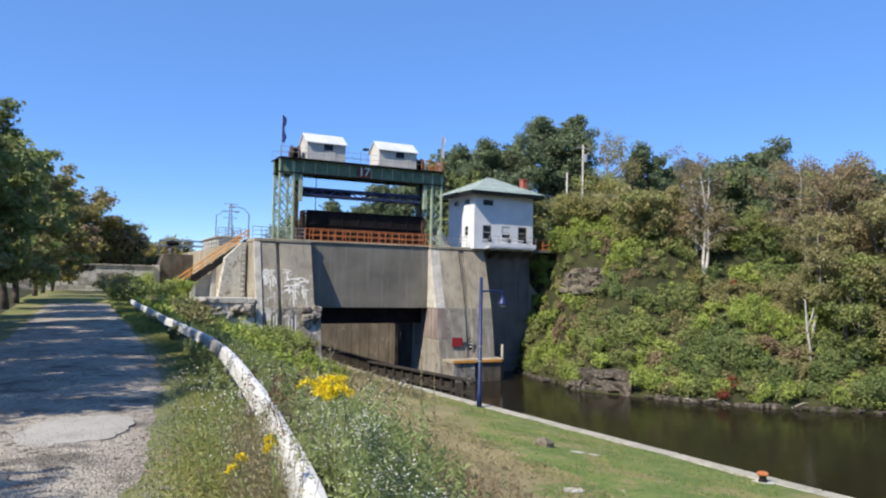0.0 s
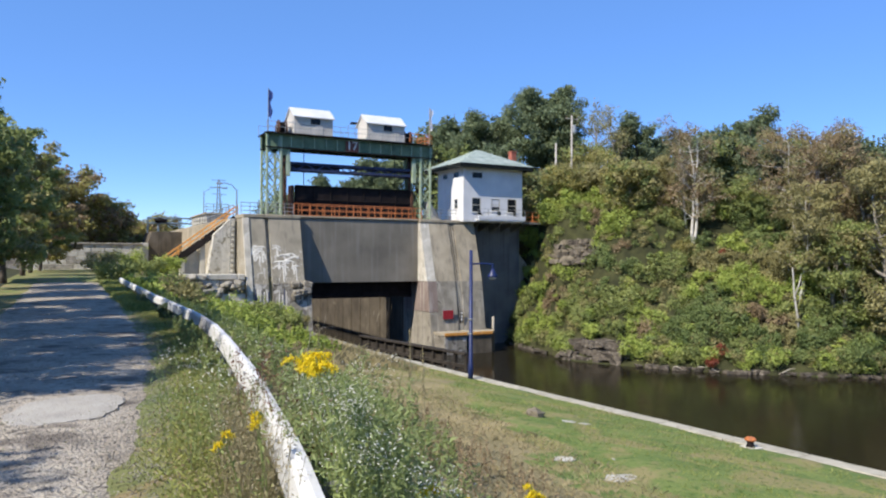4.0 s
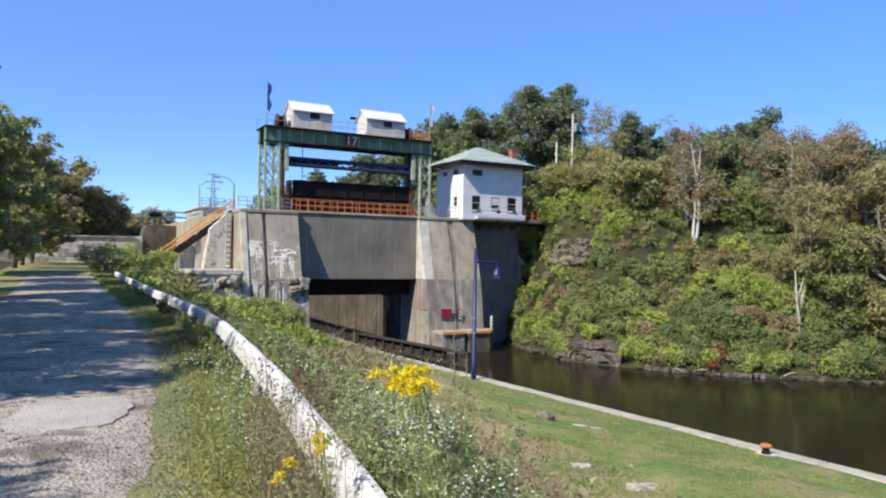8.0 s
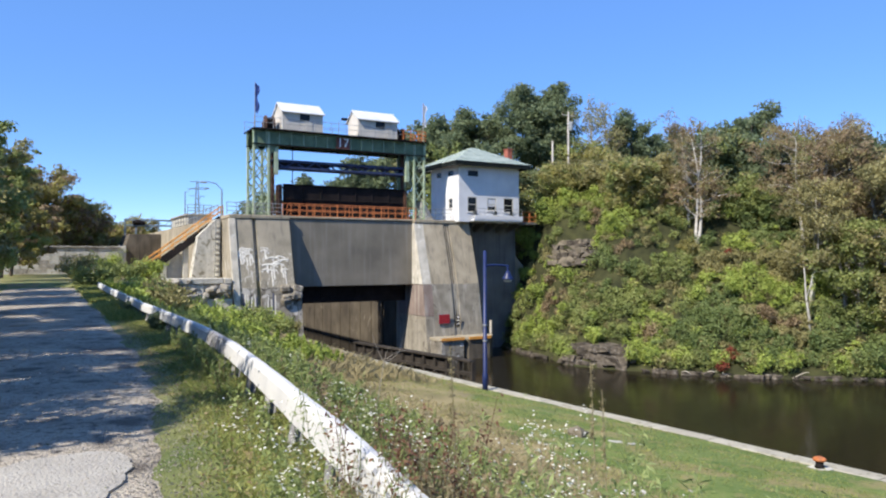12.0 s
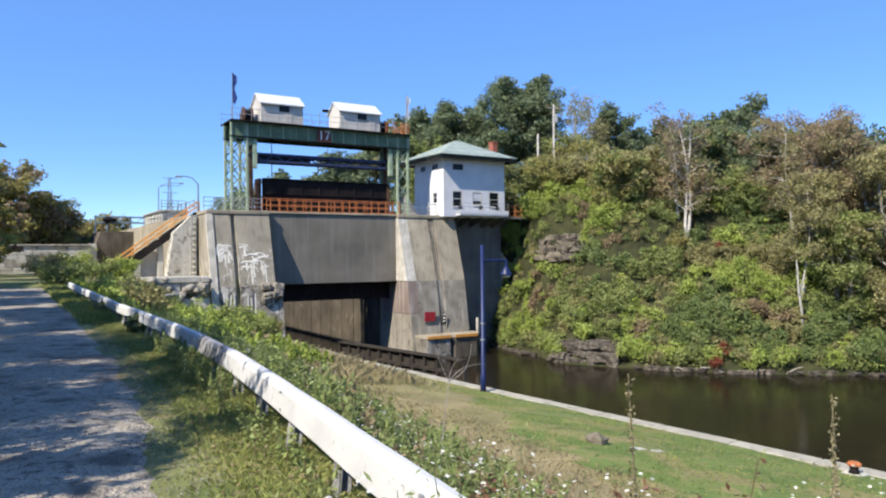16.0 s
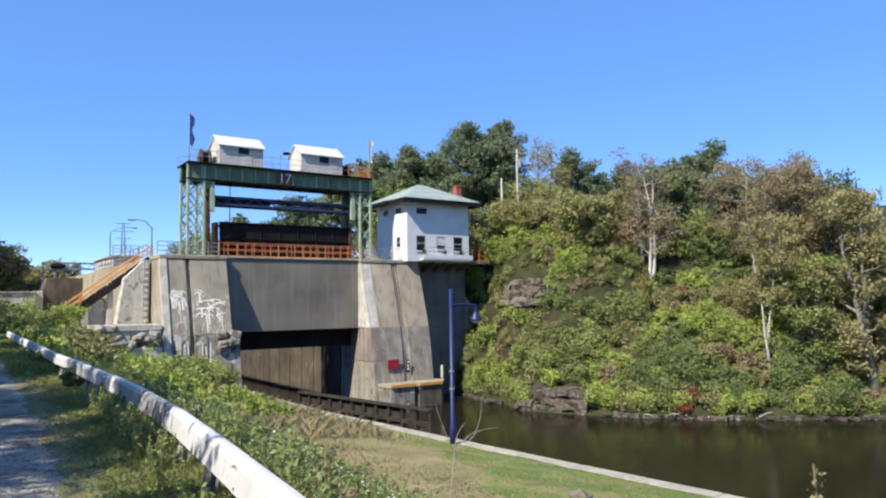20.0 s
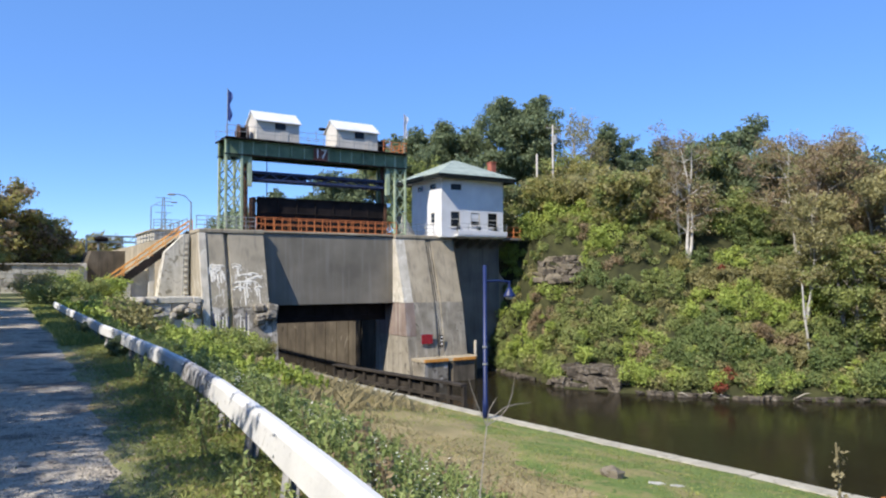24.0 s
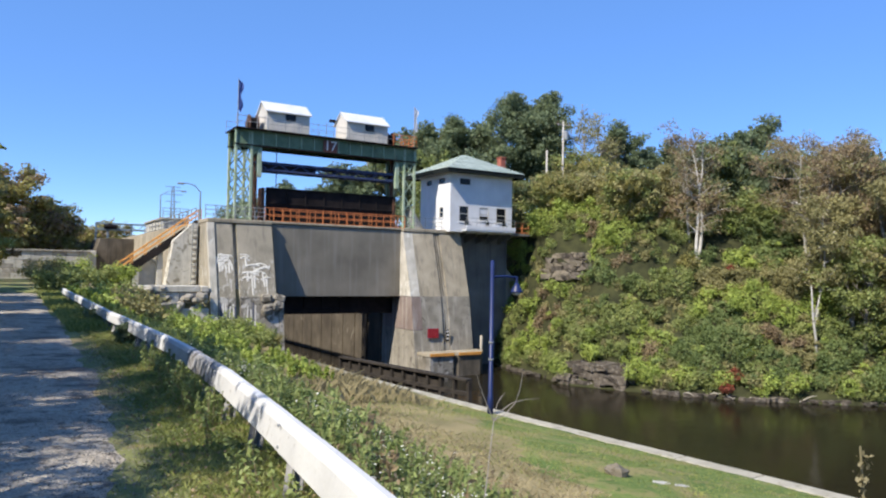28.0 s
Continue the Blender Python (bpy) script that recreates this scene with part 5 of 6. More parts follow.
part("wall", Shape().prism([(12.0, -1.2), (16.9, -1.2), (16.9, 4.6), (12.8, 4.6), (12.0, 2.0)], 108, 118, "y"), WET_CONC, upw)
part("pilaster", Shape().box((11.2, 106.5, -1.2), (12.2, 108.5, 2.9), 0.05), PALE_CONC, upw)

far_wall = thing("far_stone_wall", "long pale coursed stone retaining wall across the road's end", "retaining wall", kind="structure", at=(4, 106, -1))
for row in range(7):
    x = -7.0 + 0.6 * (row % 2)
    while x < 11.2:
        w = random.uniform(1.1, 2.2)
        part("stone", Shape().box((x, 105.8 + 0.05 * row + random.uniform(-0.04, 0.04), -1.2 + 0.55 * row), (min(x + w, 11.3) - 0.03, 107.6, -0.67 + 0.55 * row), 0.04), PALE_CONC if random.random() < 0.6 else STONE, far_wall)
        x += w
part("coping", Shape().box((-7.2, 105.9, 2.63), (11.4, 107.8, 2.85), 0.04), STONE, far_wall)

pyl = thing("transmission_pylon", "distant grey lattice power pylon", "pylon", at=(40, 205, 0))
for sx in (-1, 1):
    for sy in (-1, 1):
        part("leg", Shape().tube([(40 + 1.5 * sx, 205 + 1.5 * sy, 0), (40 + 0.5 * sx, 205 + 0.5 * sy, 14), (40 + 0.2 * sx, 205 + 0.2 * sy, 22.5)], 0.1, 5), DULL_METAL, pyl)
for z, w in ((22.3, 1.9), (20.3, 2.5), (18.4, 2.0)):
    part("crossarm", Shape().beam((40 - w, 205, z), (40 + w, 205, z), 0.16), DULL_METAL, pyl)
for k in range(8):
    z = 2 + 2 * k
    w = 1.8 - 0.17 * k
    part("brace", Shape().beam((40 - w, 203.6, z), (40 + w, 203.6, z + 2), 0.12), DULL_METAL, pyl)
    part("brace", Shape().beam((40 + w, 203.6, z), (40 - w, 203.6, z + 2), 0.12), DULL_METAL, pyl)


# ---- guardrail ----
rail = thing("guardrail", "old white painted steel guardrail on slanting steel posts", "guardrail", at=(4, 10, -1))
PROFILE = [(0.01, -0.185), (-0.04, -0.18), (-0.056, -0.16), (-0.056, 0.0), (-0.054, 0.10), (-0.03, 0.165), (-0.0, 0.185), (0.05, 0.18), (0.05, 0.165), (-0.0, 0.165), (-0.03, 0.08), (-0.04, -0.155), (0.01, -0.17)]


def rail_top(y):
    return float(road_z(y)) + 0.56


def rail_panel(y0, y1, end):
    s = Shape()
    n, k = 8, len(PROFILE)
    vs = []
    for i in range(n + 1):
        y = y0 + (y1 - y0) * i / n
        x = float(rail_x(y)) - 0.07
        nx = float(rail_x(y + 0.2) - rail_x(y - 0.2)) / 0.4
        side = Vector((1, -nx, 0)).normalized()
        tilt = 0.12
        for a, b in PROFILE:
            b *= 0.82
            vs.append((x + side.x * (a + tilt * (b + 0.1)), y + side.y * a, rail_top(y) + b + 0.004 * end))
    fs = [(i * k + j, i * k + (j + 1) % k, (i + 1) * k + (j + 1) % k, (i + 1) * k + j) for i in range(n) for j in range(k)]
    fs += [tuple(range(k)), tuple(range(n * k, n * k + k))[::-1]]
    return s.add(vs, fs)


ry = [-9.3, -5.5, -1.7, 2.1, 5.9, 9.7, 13.5, 16.1, 19.9, 23.7, 27.5, 31.3, 35.1, 38.9, 42.7, 46.5, 50.3, 54.1]
for k, (a, b) in enumerate(zip(ry, ry[1:])):
    if b > 55:
        break
    pn = part("rail_panel", rail_panel(a - 0.04, b + 0.04, k % 2), RAIL_SCUFF if a == 13.5 else RAIL_WHITE, rail)
    for dz in (-0.09, 0.09):
        for dy in (0.06,):
            y = b - dy
            x = float(rail_x(y)) - 0.07
            part("bolt", Shape().tube([(x - 0.045, y, rail_top(y) + dz), (x - 0.066, y, rail_top(y) + dz)], 0.014, 6), GREY_STEEL, pn)
py = -5.95
while py < 54:
    x = float(rail_x(py)) + 0.12
    g = float(ground_z(x, py)) - 0.15
    zt = rail_top(py) + 0.02
    for dx, w in ((-0.06, 0.012), (0.05, 0.012)):
        part("post_flange", Shape().beam((x + dx + 0.0, py, zt), (x + dx - 0.16, py - 0.2, g), 0.065, w), POST_STEEL, rail)
    part("post_web", Shape().beam((x, py, zt), (x - 0.16, py - 0.2, g), 0.012, 0.1), POST_STEEL, rail)
    py += 1.75


# ---- trees ----
def limb(s, p, d, length, r, depth, tips, bend=0.25):
    """A tapering crooked limb that forks; its ends are kept as tips."""
    pts, rad = [p], [r]
    n = 5 if depth else 3
    for i in range(n):
        d = (d + Vector(RNG.normal(size=3)) * bend * 0.5 + Vector((0, 0, 0.05))).normalized()
        p = p + d * length / n
        pts.append(p)
        rad.append(r * (1 - 0.65 * (i + 1) / n))
        if depth > 0 and i >= 1:
            for _ in range(1 if i < n - 1 else 2):
                e = (d + Vector(RNG.normal(size=3)) * 0.75).normalized()
                limb(s, p, e, length * RNG.uniform(0.4, 0.62), rad[-1] * 0.7, depth - 1, tips, bend)
    s.tube(pts, rad, 6 if r > 0.08 else 4 if r > 0.03 else 3, cap=False)
    tips.append(np.array(p))
    if depth == 0:
        tips.append(np.array(pts[-3]))


def tree(x, y, height, spread, leaf, bark, label, count=6000, size=0.2, z=None, clump=0.9, first=0.3, stems=1, lean=0.0, name="tree", droop=1.0, group="trees on the bank", top=None, thin=1.0):
    z = float(ground_z(x, y)) - 0.3 if z is None else z
    if top is not None:
        height = (top - z - 0.5 * clump) / 0.88
    th = thing(name, label, name.split("_")[-1] if name != "tree" else "tree", group, at=(x, y, z))
    s, tips = Shape(), []
    r0 = (0.018 * height + 0.05) * thin
    for k in range(stems):
        a = RNG.uniform(0, 6.28)
        off = Vector((math.cos(a), math.sin(a), 0)) * (0.35 * (stems > 1))
        p, d = Vector((x, y, z)) + off, (Vector((0, 0, 1)) + off * 0.35 + Vector((lean, 0, 0))).normalized()
        pts, rad = [p], [r0]
        n = 9
        for i in range(n):
            d = (d + Vector((RNG.normal() * 0.07, RNG.normal() * 0.07, 0.04))).normalized()
            p = p + d * height * 0.86 / n
            pts.append(p)
            f = (i + 1) / n
            rad.append(r0 * (1 - 0.85 * f))
            if f > first:
                reach = spread * math.sqrt(max(0.08, 1 - ((f - 0.55) / 0.62) ** 2))
                for _ in range(3 if stems == 1 else 2):
                    w = RNG.uniform(0, 6.28)
                    e = Vector((math.cos(w), math.sin(w), RNG.uniform(0.15, 0.75) * droop)).normalized()
                    limb(s, p, e, reach * RNG.uniform(0.6, 1.0), rad[-1] * 0.55 + 0.01, 1, tips)
        tips.append(np.array(p))
        s.tube(pts, rad, 9)
    part("trunk", s, bark, th, smooth=True, fix=False)
    tips = np.array(tips)
    tips = tips[RNG.permutation(len(tips))[:360]]
    tips = tips[tips[:, 2] > z + height * first * 0.6]
    r = 0.82 * clump * RNG.uniform(0.4, 1.25, len(tips))
    each = np.maximum(((2.0 if y > 24 else 1.25) * count * r ** 2 / (r ** 2).sum()), 4).astype(int)
    mats = leaf if isinstance(leaf, tuple) else (leaf,)
    pick = np.repeat(RNG.integers(0, len(mats), len(tips)), each)
    part("crown", quads("crown", clumps(tips, r, each, size * (0.66 if y > 24 else 0.92), 0.62, 0.2, 1.0, y > 24), leaf, None, list(mats), pick), leaf, th)
    return th


# wooded hill behind the canal
RUSTY_MIX, GREEN_MIX, GOLD_MIX = (BROWNING, OLIVE, BROWNING), (MID, OLIVE, OAK), (YELLOWING, OLIVE, MID)
LIGHT_MIX, FADED_MIX = (MID, OLIVE, MID), (YELLOWING, BROWNING, YELLOWING)
tree(62.4, 80, 18.5, 5.8, OAK, BARK, "tall broad dark green oak on the hilltop", 32000, 0.27, clump=1.8, first=0.02, top=22.9)
tree(67.5, 84, 15.5, 4.4, OAK, BARK, "dark green oak beside its taller neighbour", 11000, 0.28, clump=1.5, first=0.05, top=20.2)
tree(58, 88, 14.5, 4.6, OAK, BARK, "dark green oak behind the control house", 10000, 0.3, clump=1.4, first=0.15, top=20.5)
tree(57.5, 98, 16, 4.6, GREEN_MIX, BARK, "olive green tree behind the lock", 9000, 0.34, clump=1.5, first=0.15, top=20.5)
tree(63, 100, 16.5, 4.6, OAK, BARK, "tall dark tree behind the control house", 9000, 0.34, clump=1.5, first=0.15, top=22.5)
tree(53.5, 96, 15.5, 4.6, OAK, BARK, "dark tree behind the lock tower", 9000, 0.34, clump=1.5, first=0.15, top=20.8)
tree(52, 110, 15.0, 5.0, OAK, BARK, "green tree beyond the lock chamber", 8000, 0.36, clump=1.6, first=0.12, top=17.0)
tree(48, 118, 15.5, 5.0, OAK, BARK, "dark tree seen under the tower girder", 8000, 0.36, clump=1.6, first=0.12, top=15.3)
tree(45, 124, 13.5, 4.5, OAK, BARK, "olive tree seen under the tower girder", 7000, 0.36, clump=1.6, first=0.12, top=14.3)
tree(51.5, 84, 9.0, 4.0, MID, BARK, "green tree beside the control house", 8000, 0.3, clump=1.3, first=0.1, top=14.5)
tree(64.3, 72, 13.5, 3.2, OLIVE, GREY_BARK, "thin half bare tree on the hilltop", 900, 0.2, clump=1.1, first=0.35, top=20)
tree(68.2, 72, 15.5, 2.8, OLIVE, GREY_BARK, "tall thin half bare tree", 800, 0.2, clump=1.0, first=0.4, top=21.5)
tree(72.7, 74, 12.5, 3.8, OAK, BARK, "rounded dark green tree", 9000, 0.28, clump=1.3, first=0.12, top=19)
tree(79.8, 74, 11.5, 4.6, OAK, BARK, "spreading dark green pine on the ridge", 9000, 0.28, clump=1.3, first=0.12, name="pine_tree", droop=0.4, top=18)
tree(86.7, 76, 11.5, 4.0, OAK, BARK, "dark green tree on the ridge", 7500, 0.3, clump=1.3, first=0.12, top=17.6)
tree(68.9, 51.5, 15.5, 4.0, OAK, BARK, "tall layered dark pine with a flat crown", 20000, 0.22, clump=1.25, first=0.05, name="pine_tree", droop=0.2, top=16.8)
tree(67.8, 54.7, 12.5, 4.4, OAK, BARK, "dark pine close to a taller one", 10000, 0.27, clump=1.2, first=0.12, name="pine_tree", droop=0.3, top=14.8)
tree(64.6, 53.2, 11.0, 3.6, GREEN_MIX, BARK, "olive tree between birch and pine", 8000, 0.25, clump=1.15, first=0.12, top=13.3)
tree(57.7, 50.0, 12.8, 2.9, RUSTY_MIX, BIRCH_BARK, "white stemmed birch with thin browning leaves", 4200, 0.15, clump=0.9, first=0.3, stems=3, name="birch_tree", z=1.0, top=14.1, thin=0.6)
tree(58.0, 66, 8.0, 3.2, GOLD_MIX, GREY_BARK, "yellowing shrubby tree on the slope", 8500, 0.2, clump=1.1, first=0.08, stems=3, top=13.5)
tree(52.8, 63.8, 5.2, 2.6, GOLD_MIX, GREY_BARK, "yellowing young tree below the poles", 7500, 0.19, clump=1.0, first=0.05, stems=3, top=11)
tree(55.5, 60.5, 5.4, 2.6, OLIVE, GREY_BARK, "olive young tree on the cliff edge", 7000, 0.19, clump=1.0, first=0.05, stems=3, top=10.3)
tree(54.3, 55.0, 6.5, 3.0, GOLD_MIX, GREY_BARK, "yellow green young tree among brush", 8000, 0.2, clump=1.1, first=0.06, stems=2, top=10.1)
tree(58.7, 55.0, 7.5, 3.2, OLIVE, GREY_BARK, "olive young tree among brush", 8000, 0.2, clump=1.1, first=0.06, stems=2, top=10.2)
tree(59.6, 51.0, 5.5, 2.8, RUSTY_MIX, GREY_BARK, "browning shrubby tree on the slope", 5000, 0.2, clump=0.9, first=0.4, stems=3, top=8.0)
tree(62.7, 48.8, 5.5, 2.8, MID, GREY_BARK, "green shrubby tree on the slope", 5000, 0.2, clump=0.9, first=0.4, stems=3, top=7.6)
tree(64.4, 43.0, 15.0, 3.6, RUSTY_MIX, BIRCH_BARK, "tall white birch with browning leaves", 6500, 0.15, clump=1.1, first=0.25, stems=2, name="birch_tree", top=13.2, thin=0.6)
tree(61.0, 40.0, 10.5, 2.8, OLIVE, BIRCH_BARK, "birch with thin olive and rust leaves", 7000, 0.15, clump=1.0, first=0.25, stems=2, name="birch_tree", top=7.4, thin=0.6)
tree(66.1, 41.3, 16.0, 3.6, RUSTY_MIX, GREY_BARK, "tall rust tinted tree", 8000, 0.15, clump=1.1, first=0.2, stems=3, top=12.3)
tree(68.1, 39.6, 15.0, 3.6, RUSTY_MIX, BIRCH_BARK, "tall birch with rusty leaves", 9000, 0.15, clump=1.1, first=0.25, stems=2, name="birch_tree", top=12.0, thin=0.6)
tree(64.9, 35.8, 12.5, 3.2, RUSTY_MIX, GREY_BARK, "browning tree low on the slope", 10000, 0.18, clump=1.05, first=0.1, stems=2, top=9.7)
tree(62.3, 36.6, 6.5, 2.6, MID, GREY_BARK, "dark green shrubby tree by the dead trunk", 9000, 0.18, clump=1.0, first=0.06, stems=3, top=3.5)
tree(64.4, 32.4, 11.5, 3.2, OLIVE, GREY_BARK, "green waterside tree with rusty tints", 10000, 0.19, clump=1.05, first=0.08, stems=2, top=9.0)
tree(67.4, 30.3, 8.5, 3.0, MID, GREY_BARK, "green tree at the bend of the shore", 8000, 0.19, clump=1.05, first=0.08, stems=2, top=6.5)
tree(72.5, 37.9, 12, 4.0, OLIVE, GREY_BARK, "olive tree behind the birches", 8000, 0.24, clump=1.2, first=0.1, stems=2, top=7.5)
tree(81.2, 46.2, 13, 4.5, OAK, BARK, "dark green tree behind the birches", 7000, 0.3, clump=1.4, first=0.1, top=12.4)
tree(52.3, 73.5, 8, 3.4, GREEN_MIX, BARK, "dark brush tree beside the control house", 9000, 0.24, clump=1.2, first=0.05, top=11.0, stems=2)
tree(54.5, 79, 9, 3.8, OAK, BARK, "dark tree filling the gap by the house", 9000, 0.28, clump=1.3, first=0.05, top=14.0)
tree(50.5, 70.5, 5, 2.2, OLIVE, GREY_BARK, "low brush tree at the wing wall", 6000, 0.2, clump=1.0, first=0.04, top=7.6, stems=3)
tree(50, 116, 15, 4.8, OAK, BARK, "green tree seen under the tower girder", 8000, 0.34, clump=1.6, first=0.08, top=16.3)
tree(55, 121, 15, 4.8, OAK, BARK, "dark tree seen under the tower girder", 8000, 0.34, clump=1.6, first=0.08, top=18.5)
tree(60, 119, 15, 4.8, GREEN_MIX, BARK, "broad tree seen beside the tower leg", 8000, 0.34, clump=1.6, first=0.08, top=21)
tree(41, 131, 13, 4.2, OAK, BARK, "low tree far behind the gate", 6000, 0.36, clump=1.6, first=0.05, top=13.0)
tree(37, 134, 12, 4.2, OAK, BARK, "low tree far behind the gate", 6000, 0.36, clump=1.6, first=0.05, top=12.4)
tree(73.8, 50.5, 13, 3.8, GREEN_MIX, BARK, "olive tree behind the tall birches", 8000, 0.24, clump=1.2, first=0.1, top=12.6)
tree(79.0, 50.5, 14, 3.8, RUSTY_MIX, GREY_BARK, "browning tree behind the tall birches", 7000, 0.24, clump=1.2, first=0.1, stems=2, top=13.4)
# dead white trunk by the shore
dead = thing("dead_trunk", "broken dead birch trunk, bleached white", "dead tree", at=(58.6, 38.4, -6.5))
part("trunk", Shape().tube([(59.1, 38.5, -6.6), (58.8, 38.4, -4.0), (58.4, 38.4, -2.2), (58.1, 38.3, -0.4), (58.0, 38.3, 0.35)], [0.12, 0.1, 0.085, 0.07, 0.025], 9), BIRCH_BARK, dead, smooth=True)
part("stub", Shape().tube([(58.45, 38.4, -2.3), (58.6, 38.1, -1.2), (58.75, 38.0, -0.3)], [0.08, 0.06, 0.02], 7), BIRCH_BARK, dead, smooth=True)

# trees along the towpath; those before y = 25 stand unseen to cast road shade
for x, y, h, sp, leaf, n in ((-7.4, 2.0, 8.2, 2.2, OAK, 8000), (-4.6, 10.0, 7.2, 1.9, OAK, 6000), (-6.1, 11.7, 10.4, 2.5, OAK, 8000), (-5.5, 13.8, 11.0, 3.0, OAK, 8000), (-5.8, 17.2, 11.3, 3.1, OAK, 8500), (-6.1, 20.2, 11.0, 2.8, MID, 8000), (-3.8, 29, 9.2, 3.1, LIGHT_MIX, 11000), (-3.4, 36, 9.6, 3.2, LIGHT_MIX, 10000),
                               (-3.0, 44, 10.8, 3.5, LIGHT_MIX, 10000), (-2.6, 53, 12.6, 3.8, LIGHT_MIX, 10000), (-2.6, 63, 11.8, 3.8, LIGHT_MIX, 9000), (-1.8, 74, 11.5, 4.0, LIGHT_MIX, 9000), (-1.6, 86, 11, 4.0, FADED_MIX, 8000), (-1.0, 97, 9.0, 4.0, FADED_MIX, 8000), (-10, 20, 13, 4.2, OAK, 7000), (-9, 34, 12, 4.2, OAK, 7000), (-10.5, 12, 14, 4.2, OAK, 7000), (-16, 2.5, 13, 4.0, OAK, 7000), (-16, -7, 13, 4.0, OAK, 6000), (-9.5, 27, 13, 4.2, OAK, 7000), (-14, 16, 15, 4.6, OAK, 6000), (-9, 42, 13, 4.2, OAK, 6000)):
    tree(x, y, h, sp, leaf, BARK, "leafy towpath tree, seen or added out of view for shade", n, 0.14 + 0.0016 * y, clump=0.8, first=0.1 if y < 25 else 0.13, group="towpath trees")
for x, y, h in ((-6, 116, 15), (-2.5, 118, 13), (2.0, 114, 13.5), (5.5, 116, 10.2), (9.0, 118, 7.6), (12.3, 122, 6.2), (-1.0, 111, 14), (16, 140, 6), (-11, 114, 15), (23, 190, 10), (30, 150, 9), (36, 140, 10), (33, 175, 10)):
    tree(x, y, h, 4.2, FADED_MIX if x in (2.0, -1.0, 5.5, 9.0, 12.3, 16, 23) else LIGHT_MIX if x < 4 else OAK, BARK, "distant autumn tree beyond the lock", 5000, 0.4, clump=1.6, first=0.05, group="distant trees")


def stuff(name, verts, material, label, category):
    me = quads(name, verts, material)
    return tagged(new(name, me), label, category, kind="stuff")


# ---- brush on the hill ----
spots = {k: [] for k in ("lime", "mid", "olive", "yellow", "brown", "red", "dark")}
# bare rock, and clefts cleared so the dark ground stands for shade
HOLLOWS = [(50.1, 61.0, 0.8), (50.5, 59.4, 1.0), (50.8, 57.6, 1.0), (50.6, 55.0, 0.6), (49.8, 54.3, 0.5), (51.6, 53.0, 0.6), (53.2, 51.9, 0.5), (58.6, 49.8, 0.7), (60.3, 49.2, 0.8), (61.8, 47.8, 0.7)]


def brush_kind(x, y, d):
    n1, n2 = noise.noise((x * 0.13, y * 0.13, 4)), noise.noise((x * 0.3, y * 0.3, 8))
    key = "lime" if n1 > -0.02 else "mid" if n1 > -0.22 else "olive"
    if d > 8 and n2 > 0.0:
        key = "olive" if n1 > 0 else "yellow"
    if d < 4.5 and key == "lime" and n2 < 0.12:
        key = "mid"
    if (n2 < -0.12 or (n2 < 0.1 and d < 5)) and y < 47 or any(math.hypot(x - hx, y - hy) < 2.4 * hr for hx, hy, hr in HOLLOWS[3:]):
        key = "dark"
    if n2 > 0.47:
        key = "brown"
    if y > 58 and d < 9 and key == "olive":
        key = "lime"
    return key


taken = np.zeros((0, 3))
for k in range(5200):
    y = RNG.uniform(26, 69)
    d = RNG.uniform(0, 1) ** 1.15 * 18 + 0.4
    x = float(np.interp(y, SHORE_Y, SHORE_X)) + d / 0.85
    r = RNG.uniform(0.55, 2.2) * (0.75 if d < 2.5 else 1.0)
    if x > 95 or (d < 1.0 and 47.8 < y < 53.4):
        continue
    if len(taken) and (np.hypot(taken[:, 0] - x, taken[:, 1] - y) < 0.56 * (taken[:, 2] + r)).any():
        continue
    taken = np.vstack([taken, (x, y, r)])
    key = brush_kind(x, y, d)
    z = float(ground_z(x, y))
    tall = RNG.uniform(0.25, 0.75)
    up = max(0.0, WATER_Z + 0.5 + 0.8 * r - (z + r * tall)) if d < 3.0 else 0.0
    z += up
    spots[key].append((x + 0.6 * up, y, z + r * tall, r))
    for _ in range(int(RNG.integers(2, 6))):
        w, q = RNG.uniform(0, 6.28), RNG.uniform(0.6, 1.0)
        spots[key if RNG.random() < 0.75 else ("olive", "mid", "lime")[int(RNG.integers(0, 3))]].append((x + r * q * math.cos(w), y + r * q * math.sin(w), z + r * (tall + RNG.uniform(-0.1, 0.75)), r * RNG.uniform(0.25, 0.5)))
for k in range(2300):
    y = RNG.uniform(26, 69)
    d = RNG.uniform(0.2, 16)
    x = float(np.interp(y, SHORE_Y, SHORE_X)) + d / 0.85
    if d < 1.0 and 47.8 < y < 53.4:
        continue
    r = RNG.uniform(0.3, 0.65)
    spots[brush_kind(x, y, d) if k % 3 else "olive"].append((x, y, max(float(ground_z(x, y)) + r * 0.4, WATER_Z + 1.0 + r), r))
for k in range(420):
    y = RNG.uniform(30, 69)
    d = RNG.uniform(16, 30)
    x = float(np.interp(y, SHORE_Y, SHORE_X)) + d / 0.85
    r = RNG.uniform(0.7, 1.3)
    spots[("olive", "mid", "brown", "yellow")[k % 4]].append((x, y, float(ground_z(x, y)) + r * 0.4, r))
for k in range(150):
    y = 69 - 43 * RNG.random()
    if 48.2 < y < 53.0:
        continue
    x = float(np.interp(y, SHORE_Y, SHORE_X)) + RNG.uniform(-0.2, 1.2)
    r = RNG.uniform(0.45, 1.0)
    spots[("mid", "lime", "olive", "mid")[k % 4]].append((x, y, WATER_Z + RNG.uniform(0.3, 1.0) + 0.7 * r, r))
for y, dd, n in ((41.6, 0.5, 6), (45, 9.5, 1), (47.5, 11, 1)):
    for _ in range(n):
        x = float(np.interp(y, SHORE_Y, SHORE_X)) + dd + RNG.normal() * 0.5
